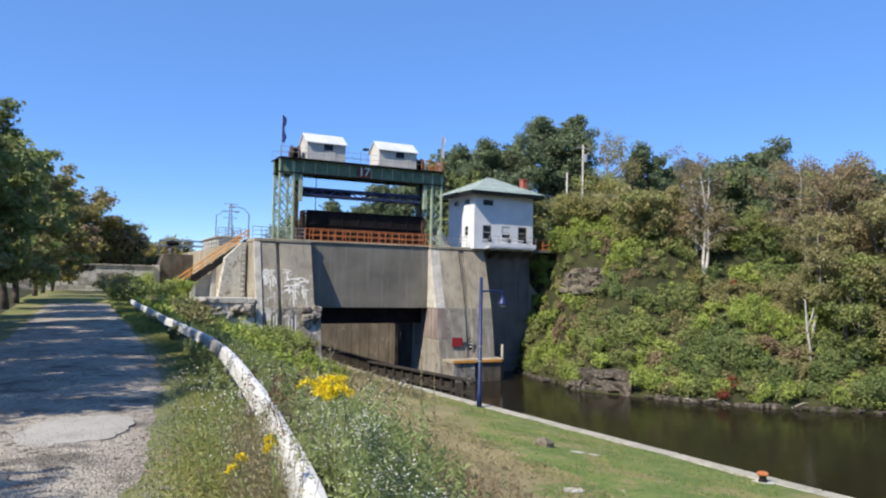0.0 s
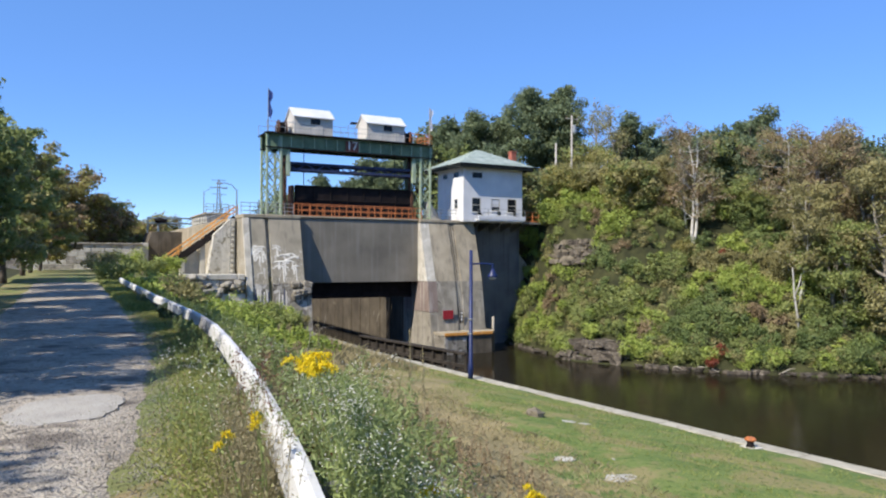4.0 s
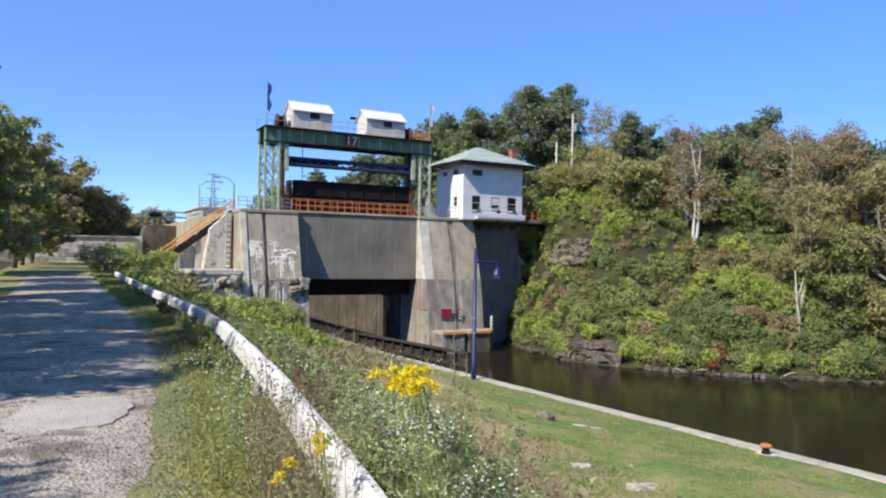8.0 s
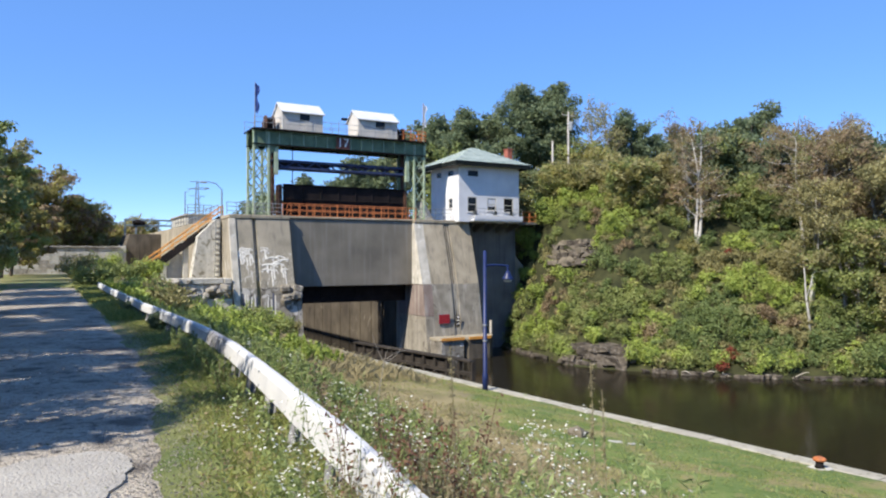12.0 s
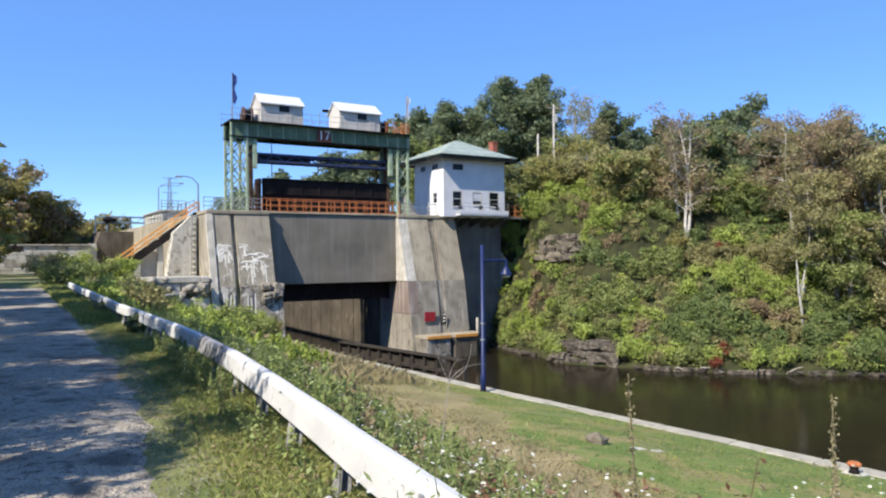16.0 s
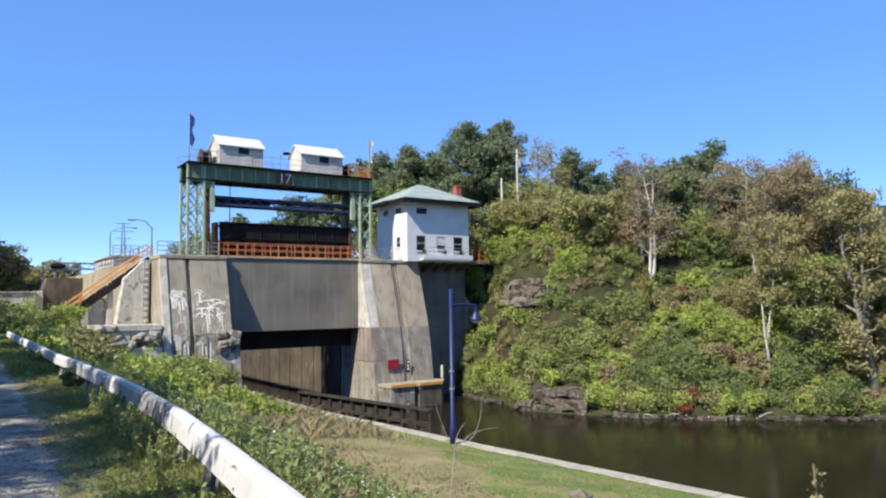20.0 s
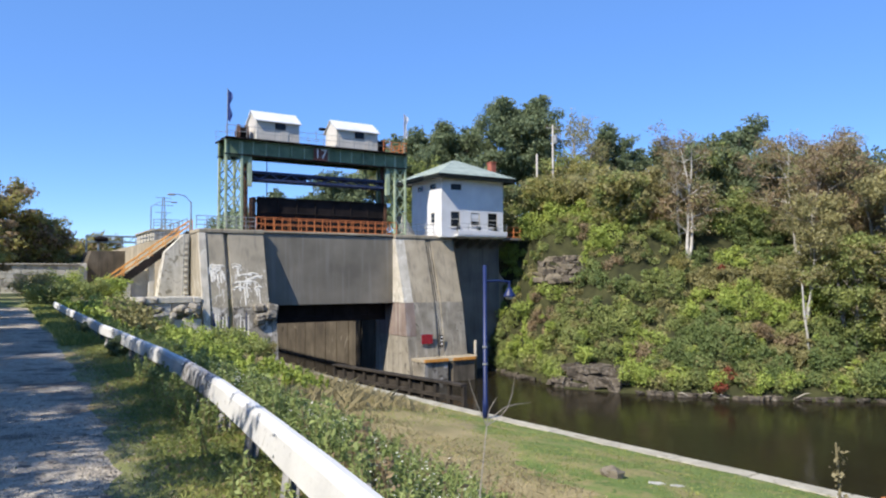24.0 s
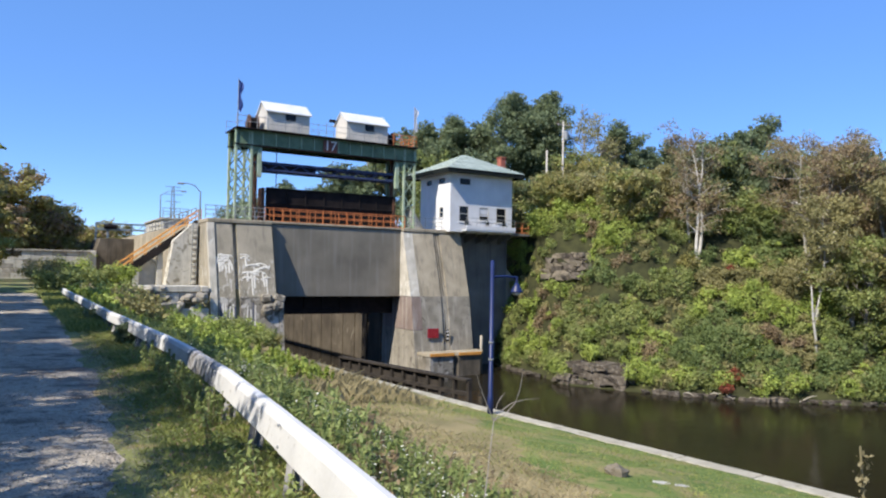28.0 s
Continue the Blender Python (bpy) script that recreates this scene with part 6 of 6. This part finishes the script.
        spots["red"].append((x, y + RNG.normal() * 0.5, float(ground_z(x, y)) + 0.8, RNG.uniform(0.35, 0.6)))
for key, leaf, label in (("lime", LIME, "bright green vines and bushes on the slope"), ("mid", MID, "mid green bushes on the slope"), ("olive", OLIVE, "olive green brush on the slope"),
                         ("yellow", YELLOWING, "yellowing brush on the slope"), ("brown", BROWNING, "brown withering brush on the slope"), ("red", RED_LEAF, "red sumac leaves on the slope"), ("dark", SHADE_LEAF, "dull green brush, darkened for shade, on the slope")):
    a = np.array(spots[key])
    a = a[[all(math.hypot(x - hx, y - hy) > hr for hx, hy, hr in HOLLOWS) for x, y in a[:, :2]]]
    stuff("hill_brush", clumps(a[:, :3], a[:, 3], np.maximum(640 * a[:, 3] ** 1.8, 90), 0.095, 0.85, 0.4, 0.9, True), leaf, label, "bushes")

# rocks along the far shore
def boulder(x, y, z, r, flat, label, group, material=ROCK):
    s = Shape()
    rows, cols = 7, 10
    vs = []
    for i in range(rows + 1):
        th_ = math.pi * i / rows
        for k in range(cols):
            w = 2 * math.pi * k / cols
            d = Vector((math.sin(th_) * math.cos(w), math.sin(th_) * math.sin(w), math.cos(th_)))
            q = r * (1 + 0.45 * noise.noise(d * 1.6 + Vector((x, y, 0))))
            v = d * q
            v = Vector((round(v.x / (0.35 * r)) * 0.35 * r * 0.5 + v.x * 0.5, v.y, round(v.z / (0.4 * r)) * 0.4 * r * 0.6 + v.z * 0.4))
            vs.append((x + v.x, y + v.y, z + v.z * flat))
    s.add(vs, [(i * cols + k, (i + 1) * cols + k, (i + 1) * cols + (k + 1) % cols, i * cols + (k + 1) % cols) for i in range(rows) for k in range(cols)])
    return solo("boulder", s, material, label, "rock", group)


def crag(name, x, y, z, size, turn, seed, material, parent, label=""):
    """A layered rock face: a squashed lump cut into uneven ledges."""
    rows, cols = 22, 40
    m = pose(x, y, z, 0, 0, turn)
    vs = []
    for i in range(rows + 1):
        a = math.pi * i / rows
        for k in range(cols):
            w = 2 * math.pi * k / cols
            d = Vector((math.sin(a) * math.cos(w), math.sin(a) * math.sin(w), math.cos(a)))
            b = Vector([math.copysign(abs(c) ** 0.6, c) for c in d])
            q = 1 + 0.22 * noise.noise(d * 1.7 + Vector((seed, 0, 0))) + 0.12 * noise.noise(d * 5 + Vector((0, seed, 0)))
            band = math.floor((b.z * size[2] + 0.12 * noise.noise(d * 3)) / 0.42)
            q += 0.13 * noise.noise((band * 3.7, seed, 1.5)) + 0.05 * noise.noise(d * 14)
            vs.append(m @ Vector((b.x * size[0] * q, b.y * size[1] * q, b.z * size[2] * (1 + 0.2 * noise.noise(d * 2.2 + Vector((7, seed, 0)))))))
    s = Shape().add(vs, [(i * cols + k, (i + 1) * cols + k, (i + 1) * cols + (k + 1) % cols, i * cols + (k + 1) % cols) for i in range(rows) for k in range(cols)])
    return part(name, s, material, parent, label)


def block(m, w, d, h, seed):
    """A split rock block: a box with shifted corners and broken edges."""
    s = Shape().box((-w, -d, -h), (w, d, h), 0.12 * min(w, d, h))
    out = []
    for p in s.v:
        p = Vector(p)
        q = Vector((p.x / w, p.y / d, p.z / h)) * 1.3 + Vector((seed, 2 * seed, 0))
        out.append(tuple(m @ (p + Vector((w, d, h)) * 0.45 * noise.noise(q) + Vector((0.25 * w * noise.noise(q + Vector((9, 0, 0))), 0.25 * d * noise.noise(q + Vector((0, 9, 0))), 0)))))
    s.v = out
    return s


nose = thing("rock_outcrop", "brown layered rock outcrop with dark clefts at the water's edge", "rock", at=(45.8, 51.0, WATER_Z))
crag("rock_core", 46.9, 51.3, WATER_Z + 0.6, (2.7, 1.1, 1.5), -66, 3.0, ROCK, nose)
rock_rng = random.Random(5)
for k in range(26):
    f = rock_rng.random()
    lay = k % 4
    m = pose(44.7 + 2.3 * f + 0.28 * lay + rock_rng.uniform(-0.2, 0.25), 53.3 - 5.2 * f, WATER_Z + 0.12 + 0.8 * lay * (1 - 0.5 * abs(2 * f - 0.9)) + rock_rng.uniform(-0.1, 0.15), rock_rng.uniform(-9, 9), rock_rng.uniform(-9, 9), -66 + rock_rng.uniform(-16, 16))
    part("rock_block", block(m, rock_rng.uniform(0.5, 1.1), rock_rng.uniform(0.4, 0.6), rock_rng.uniform(0.22, 0.42), k * 1.7), ROCK, nose)
for k in range(72):
    f = k / 71
    y = 47.0 - 15.5 * f if k % 6 else 65.5 - 9.0 * f
    y += rock_rng.uniform(-0.7, 0.7)
    x = float(np.interp(y, SHORE_Y, SHORE_X)) - 0.55 + rock_rng.uniform(-0.4, 0.6)
    w = rock_rng.uniform(0.18, 0.62)
    m = pose(x, y, WATER_Z + 0.03 + rock_rng.uniform(0, 0.16), rock_rng.uniform(-8, 8), rock_rng.uniform(-8, 8), -55 + rock_rng.uniform(-35, 35))
    solo("shore_rock", block(m, w, rock_rng.uniform(0.2, 0.4), rock_rng.uniform(0.08, 0.2), k * 0.9), ROCK, "low broken rock along the waterline", "rock", "shore rocks")
for k in range(6):
    y = 43.5 - 1.15 * k + rock_rng.uniform(-0.3, 0.3)
    x = float(np.interp(y, SHORE_Y, SHORE_X)) - 0.7
    a, ln = math.radians(-60 + rock_rng.uniform(-30, 30)), rock_rng.uniform(0.6, 1.3)
    pts = [(x + ln * f * math.cos(a), y + ln * f * math.sin(a), WATER_Z + 0.22 + 0.12 * math.sin(4 * f + k) + (0.35 * f if k % 4 == 1 else 0)) for f in (0, 0.35, 0.7, 1.0)]
    solo("driftwood", Shape().tube(pts, [0.06, 0.055, 0.045, 0.02], 6), PALE_TIMBER, "bleached driftwood branch on the shore", "driftwood", "driftwood", smooth=True)
cliff = thing("cliff_outcrop", "weathered pale brown rock ledges between bushes", "rock", at=(50.6, 59.3, 1))
for k in range(40):
    f = rock_rng.random()
    lay = k % 5
    m = pose(49.95 + 0.75 * f + 0.26 * lay + rock_rng.uniform(-0.15, 0.2), 62.0 - 5.4 * f, 0.75 + 0.5 * lay + rock_rng.uniform(-0.12, 0.12), rock_rng.uniform(-7, 7), rock_rng.uniform(-7, 7), -80 + rock_rng.uniform(-16, 16))
    part("rock_block", block(m, rock_rng.uniform(0.45, 0.85), rock_rng.uniform(0.6, 0.9), rock_rng.uniform(0.2, 0.33), 40 + k * 1.3), BROWN_ROCK if k % 2 else ROCK, cliff)
boulder(17.15, 18.9, -4.75, 0.33, 0.75, "small brown rock on the lawn", "lawn rocks", BROWN_ROCK)
for x, y, r in ((14.15, 13.2, 0.26), (15.85, 12.7, 0.24), (14.45, 11.1, 0.42), (15.1, 10.9, 0.3), (18.1, 18.1, 0.22), (18.6, 17.8, 0.18)):
    s = Shape()
    ring = [(x + r * (1.5 if k % 2 else 1.2) * math.cos(k * 0.628) * RNG.uniform(0.8, 1.1), y + r * math.sin(k * 0.628) * RNG.uniform(0.7, 1.1)) for k in range(10)]
    s.add([(a, b, float(ground_z(a, b)) + 0.025) for a, b in ring] + [(a, b, float(ground_z(a, b)) - 0.1) for a, b in ring], [tuple(range(10))] + [(k, 10 + k, 10 + (k + 1) % 10, (k + 1) % 10) for k in range(10)])
    solo("flat_stone", s, PALE_CONC, "flat pale stone bedded in the lawn", "stone", "lawn rocks")

# ---- weeds, grass and flowers on the near bank ----
DOCK = leaf_mat("withered_dock", (0.10, 0.05, 0.03), (0.26, 0.14, 0.085), 0.2)
def scatter(n, y0, y1, near, far, power=1.0):
    y = y0 + (y1 - y0) * RNG.random(n) ** power
    x = rail_x(y) + near + (far - near) * RNG.random(n)
    return np.stack([x, y, ground_z(x, y)], 1)


g = scatter(62000, 1.5, 30, -1.7, 0.4, 1.5)
g = g[(g[:, 0] > np.array([road_right(v) for v in g[:, 1]]) + 0.32 - 0.45 * RNG.random(len(g)) ** 3)]
litter = g[::9] + [0, 0, 0.03]
stuff("leaf_litter", leaves(litter, 0.035, [0, 0, 1.5], 1.4, 0.3), BROWNING, "brown fallen leaves on the grass verge", "leaf litter")
stuff("verge_grass", blades(g, 0.065, 0.011, 0.7), GRASS, "short green and yellowing grass beside the road", "grass")
g = scatter(9000, 30, 62, -1.2, 1.5)
stuff("verge_grass", blades(g, 0.28, 0.05), GRASS, "green grass along the far guardrail", "grass")
x = RNG.uniform(14.2, 23.6, 30000)
y = RNG.uniform(8, 44, 30000)
keep = x < quay_x(y) - 0.75
stuff("lawn_grass", blades(np.stack([x, y, ground_z(x, y)], 1)[keep], 0.06, 0.022, 0.7), GRASS, "mown green lawn grass", "grass")
g = scatter(17000, 3, 34, 3.2, 10.5)
stuff("dry_grass", blades(g, 0.13, 0.016, 0.8), STRAW, "short yellowed grass on the bank", "grass")
g = scatter(9000, 34, 62, 3.5, 12.5)
stuff("dry_grass", blades(g, 0.42, 0.03, 0.5), STRAW, "dry straw coloured grass on the bank", "grass")
x, y = RNG.uniform(13, 19.6, 5000), RNG.uniform(31, 60, 5000)
stuff("dry_grass", blades(np.stack([x, y, ground_z(x, y)], 1), np.clip((21.0 - x) * 0.16, 0.15, 0.6), 0.022, 0.5), STRAW, "tall dry grass above the quay", "grass")


def weeds(spots, height, n_leaf, size, stem_w=0.012, long=2.2):
    """Leafy upright weed stems; returns stem blades and leaves."""
    stems, lv = [], []
    for p, h in zip(spots, np.broadcast_to(height, len(spots))):
        h = h * RNG.uniform(0.7, 1.2)
        tip = np.array([RNG.normal() * 0.2 * h, RNG.normal() * 0.2 * h, h])
        f = RNG.random((n_leaf, 1)) ** 0.8
        at = p + tip * f + RNG.normal(size=(n_leaf, 3)) * [0.09, 0.09, 0.03] * h * (1.25 - f)
        lv.append(leaves(at, size, [0, 0, 0.6], long, 0.15))
        side = np.array([stem_w, 0, 0])
        stems.append(np.stack([p - side, p + side, p + tip + side * 0.3, p + tip - side * 0.3])[None])
        side = np.array([0, stem_w, 0])
        stems.append(np.stack([p - side, p + side, p + tip + side * 0.3, p + tip - side * 0.3])[None])
    return np.concatenate(stems), np.concatenate(lv)


def tops(spots_, n, spread, size):
    """Small flower heads about the tops of plants."""
    c = np.repeat(spots_, n, 0) + RNG.normal(size=(len(spots_) * n, 3)) * [spread, spread, spread * 0.7]
    out = []
    for a in range(2):
        w = RNG.uniform(0, 3.14, len(c))
        u = np.stack([np.cos(w), np.sin(w), RNG.normal(size=len(c)) * 0.3], 1) * size
        v = np.stack([-np.sin(w), np.cos(w), RNG.normal(size=len(c)) * 0.3], 1) * size
        out.append(np.stack([c - u, c - v, c + u, c + v], 1))
    return np.concatenate(out)


near = scatter(600, 5.0, 15, 0.2, 2.4)
st, lv = weeds(near, 0.62, 120, 0.0145, long=3.8)
stuff("bank_weeds", lv, WEED, "leafy green weeds behind the guardrail", "weeds")
stuff("weed_stems", st, STRAW, "thin stems of the bank weeds", "weeds")
mid = np.concatenate([scatter(1150, 9, 26, 0.3, 4.6), scatter(520, 22, 42, 0.3, 5.2)])
st, lv = weeds(mid, 0.78, 105, 0.025, 0.008, 3.2)
stuff("bank_weeds", lv, WEED, "thick green weeds on the bank slope", "weeds")
stuff("weed_stems", st, STRAW, "thin stems of the slope weeds", "weeds")
dock = np.concatenate([scatter(10, 3.4, 5.6, 0.3, 1.5), scatter(50, 1.6, 3.4, 0.1, 0.65)])
st, lv = weeds(dock, 0.7, 80, 0.017)
stuff("dry_weeds", np.concatenate([st, lv]), DOCK, "reddish brown withered dock plants behind the guardrail", "weeds")
dry_mid = np.concatenate([scatter(260, 6, 24, 2.0, 6.8), scatter(70, 3.2, 12, 0.3, 2.0)])
st, lv = weeds(dry_mid, 0.7, 45, 0.03)
stuff("dry_weeds", np.concatenate([st, lv]), BROWNING, "brown withered weeds among the green ones", "weeds")
far = scatter(700, 36, 62, 0.5, 11)
st, lv = weeds(far, 0.95, 70, 0.11, 0.02)
stuff("bank_weeds", lv, LIME, "green brush below the lock", "weeds")
front = np.concatenate([scatter(130, 12.5, 21, -0.45, -0.05), scatter(14, 7.0, 12, -0.5, -0.15)])
st, lv = weeds(front, 0.42, 40, 0.03)
stuff("bank_weeds", lv, WEED, "weeds growing through the guardrail", "weeds")
stuff("weed_stems", st, STRAW, "dry stems by the guardrail", "weeds")
dead_spots = np.concatenate([scatter(60, 1.0, 2.6, -0.5, -0.16), scatter(45, 1.7, 2.8, -0.22, 0.2), scatter(60, 2.6, 4.6, -0.5, -0.1), scatter(70, 2.6, 5.0, 0.1, 0.5), scatter(80, 2.9, 4.3, 0.0, 0.6)])
st, lv = weeds(dead_spots, 0.74, 50, 0.009, 0.005, 4.0)
stuff("dry_weeds", np.concatenate([st, lv]), STRAW, "brown dried weed stalks at the guardrail", "weeds")
w = np.concatenate([scatter(150, 0.2, 1.7, 0.12, 1.6), scatter(60, 1.6, 2.7, 0.08, 0.6)])
w_in = (w[:, 0] - rail_x(w[:, 1]))
st, lv = weeds(w, 1.2 - 0.36 * w_in, 170, 0.0115, 0.006, 4.6)
stuff("weed_stems", st, WEED, "thin stems of the white asters", "weeds")
stuff("aster_foliage", lv, DULL_WEED, "narrow green leaves of the white asters", "weeds")
w, w_in = w[::2], w_in[::2]
stuff("aster_flowers", tops(w + np.stack([0 * w[:, 0], 0 * w[:, 0], RNG.uniform(0.7, 1.22, len(w)) - 0.3 * w_in], 1), 42, 0.075, 0.0068), ASTER, "clouds of small white aster flowers", "flowers")
# asters and dock on the bank below the bend of the rail
x, y = np.concatenate([RNG.normal(4.4, 0.2, 16), RNG.normal(2.85, 0.22, 26)]), np.concatenate([RNG.normal(4.1, 0.1, 16), RNG.normal(4.3, 0.3, 26)])
w = np.stack([x, y, ground_z(x, y)], 1)
rise = np.where(x > 3.6, -0.12, 0.05) - w[:, 2] + RNG.normal(size=len(x)) * 0.1
st, lv = weeds(w, rise, 60, 0.011, 0.005, 4.0)
stuff("aster_foliage", np.concatenate([st, lv]), DULL_WEED, "green asters on the bank", "weeds")
stuff("aster_flowers", tops(w + np.stack([0 * x, 0 * x, rise * 0.95], 1), 11, 0.07, 0.0095), ASTER, "white aster heads on the bank", "flowers")
x, y = RNG.normal(3.45, 0.2, 14), RNG.normal(4.25, 0.2, 14)
w = np.stack([x, y, ground_z(x, y)], 1)
st, lv = weeds(w, 0.02 - w[:, 2], 90, 0.02, 0.006)
stuff("dry_weeds", np.concatenate([st, lv]), DOCK, "rust brown dock gone to seed on the bank", "weeds")
w = scatter(170, 5.5, 20, 0.4, 2.6)
stuff("aster_flowers", tops(w + [0, 0, 0.62], 12, 0.13, 0.013), ASTER, "scattered white aster flowers on the bank", "flowers")
w = np.concatenate([scatter(50, 3.6, 5.6, -0.5, -0.1), scatter(18, 5.6, 8.0, -0.6, -0.2)])
st, lv = weeds(w, 0.3, 40, 0.016, 0.006, 3.6)
stuff("aster_foliage", lv, WEED, "low weeds in front of the guardrail", "weeds")
stuff("aster_flowers", tops(w[:30] + [0, 0, 0.33], 9, 0.1, 0.01), ASTER, "few white asters in front of the guardrail", "flowers")
# loose stones on the road
n = 15000
y = 1.5 + 22 * RNG.random(n) ** 1.4
f = RNG.random(n)
x = np.where(f < 0.55, np.array([road_right(v) for v in y]) + RNG.normal(size=n) * 0.28, RNG.uniform(-1.2, 3.0, n))
c = np.stack([x, y, road_z(y) + 0.058], 1)
stuff("loose_gravel", leaves(c, 0.019, [0, 0, 2.0], 1.2, 0.5), GRAVEL, "loose grey gravel strewn on the road", "gravel")

# bushes
def bush(x, y, r, h, leaf, label, n=2200, size=0.12, z=None):
    z = float(ground_z(x, y)) if z is None else z
    th = thing("bush", label, "bush", "bank bushes", at=(x, y, z))
    s = Shape()
    tips = []
    for k in range(9):
        w = RNG.uniform(0, 6.28)
        d = Vector((math.cos(w) * 0.7, math.sin(w) * 0.7, 1)).normalized()
        limb(s, Vector((x, y, z - 0.05)), d, h * RNG.uniform(0.6, 1.0), 0.03, 1, tips)
    part("stems", s, BARK, th, fix=False)
    tips = np.array(tips)
    tips[:, :2] = (tips[:, :2] - [x, y]) * r / h * 1.4 + [x, y]
    part("foliage", quads("foliage", clumps(tips, 0.32 * r, n // len(tips) + 1, size, 0.8, 0.2), leaf), leaf, th)


for x, y, r, h, leaf in ((7.4, 46, 1.5, 2.0, LIME), (9.2, 50, 1.5, 2.1, MID), (10.6, 53, 1.4, 1.9, LIME), (7.4, 41, 1.3, 1.8, OLIVE), (8.2, 56, 1.6, 2.3, MID), (12.2, 55, 1.5, 2.0, LIME), (4.95, 33.5, 0.22, 0.42, OAK), (4.9, 24.8, 0.22, 0.42, OAK), (5.1, 19.2, 0.2, 0.6, MID),
                         (14.2, 58, 1.6, 1.7, LIME), (16.6, 59.5, 1.6, 1.6, MID), (18.6, 60.2, 1.6, 1.5, LIME), (20.4, 60.5, 1.3, 1.3, OLIVE), (11.5, 44, 1.6, 1.5, LIME), (13.5, 50, 1.7, 1.5, MID), (17.5, 55, 1.5, 1.3, MID), (8.4, 66, 1.5, 1.6, MID), (10.2, 68, 1.2, 1.6, LIME),
                         (5.6, 62, 1.5, 1.7, MID), (4.6, 78, 1.6, 1.6, OLIVE), (6.2, 92, 2.0, 2.0, MID), (9.5, 98, 1.8, 2.2, LIME)):
    bush(x, y, r, h, leaf, "leafy bush on the overgrown bank", 2600, 0.13)

# goldenrod
def goldenrod(x, y, tip, lean, n_plume, label, stems=4, reach=0.1):
    """A clump of stems whose yellow plumes reach up to the height tip."""
    z = float(ground_z(x, y))
    height = tip - z
    th = thing("goldenrod", label, "flower", "goldenrod plants", at=(x, y, z))
    for k in range(stems):
        base = np.array([x + RNG.normal() * 0.05, y + RNG.normal() * 0.05, z])
        top = base + [lean + RNG.normal() * 0.05, RNG.normal() * 0.05, height - 0.1 * RNG.random()]
        stem = part("stem", Shape().tube([base, (base * 0.5 + top * 0.5) + [0.02, 0, 0.05], top], [0.008, 0.006, 0.003], 5), WEED, th, fix=False)
        f = RNG.random((46, 1))
        part("leaves", quads("leaves", leaves(base + (top - base) * f + RNG.normal(size=(46, 3)) * 0.04, 0.013, [0, 0, 0.5], 4.5, 0.1), WEED), WEED, stem)
        gold = []
        for j in range(n_plume):
            w = RNG.uniform(0, 6.28)
            q = RNG.random((150, 1))
            out = np.array([math.cos(w), math.sin(w), 0.0])
            start = top - [0, 0, 0.02 + 0.1 * RNG.random()]
            gold.append(start + out * q * reach + np.array([0, 0, 1]) * (0.11 * q - 0.12 * q * q) + RNG.normal(size=(150, 3)) * 0.009)
        plume = part("plume", quads("plume", leaves(np.concatenate(gold), 0.0105, [0, 0, 0.8], 1.2, 0.3), GOLD), GOLD, stem, "bright yellow flower plume")
        tagged(plume, kind="stuff")


goldenrod(3.08, 0.55, 0.64, -0.39, 5, "tall goldenrod in full yellow bloom")
goldenrod(2.6, 1.24, 0.12, -0.13, 2, "small fading goldenrod before the guardrail", 2, 0.07)
goldenrod(2.72, 1.2, 0.18, -0.07, 2, "small goldenrod beside the guardrail", 1, 0.06)
goldenrod(3.53, 0.66, -0.32, -0.05, 3, "low goldenrod behind the guardrail", 3)
goldenrod(3.86, 0.62, -0.42, 0.0, 3, "low goldenrod beside another", 2)
goldenrod(4.36, 0.7, -0.42, 0.0, 3, "low goldenrod on the bank", 2)


# tall dry seed stalks behind the rail
def seed_stalk(x, y, top, label):
    z = float(ground_z(x, y))
    th = thing("seed_stalk", label, "dry stalk", "dry seed stalks", at=(x, y, z))
    stem = part("stem", Shape().tube([(x, y, z - 0.03), (x + 0.02, y - 0.02, (z + top) / 2), (x - 0.01, y + 0.01, top)], [0.009, 0.007, 0.003], 6), STRAW, th, fix=False)
    q = []
    for k in range(30):
        f = 0.3 + 0.68 * RNG.random()
        c = np.array([x + 0.01 * math.sin(5 * f), y, z + (top - z) * f])
        q.append(c + RNG.normal(size=(14, 3)) * [0.011, 0.011, 0.016])
    pods = part("seed_head", quads("seed_head", leaves(np.concatenate(q), 0.012, [0, 0, 0.4], 1.4, 0.3), STRAW), STRAW, stem, "pale dry seed heads")
    tagged(pods, kind="stuff")


for x, y, top in ((4.2, 4.9, 0.4), (5.2, 4.45, 0.26), (5.45, 4.6, 0.0)):
    seed_stalk(x, y, top, "tall dry weed stalk with pale seed heads")
gx, gy = 4.78, 7.8
gz = float(ground_z(gx, gy)) - 0.03
twig = thing("bare_shrub", "leafless shrub with thin arching pale twigs", "shrub", at=(gx, gy, gz))
part("stem", Shape().tube([(gx, gy, gz), (gx + 0.08, gy + 0.07, gz * 0.45 - 0.27), (gx + 0.3, gy + 0.24, -0.18)], [0.006, 0.005, 0.004], 6), GREY_BARK, twig, fix=False)
for dx, rise, bow in ((-0.16, 0.36, 0.02), (0.26, 0.34, -0.06), (0.42, 0.13, 0.05), (0.1, 0.2, 0.02)):
    pts = [(gx + 0.3 + dx * f - bow * math.sin(3.14 * f), gy + 0.24, -0.18 + rise * f + bow * math.sin(3.14 * f)) for f in (0, 0.25, 0.5, 0.75, 1.0)]
    part("twig", Shape().tube(pts, [0.004, 0.0036, 0.003, 0.0025, 0.0015], 5), GREY_BARK, twig, fix=False)
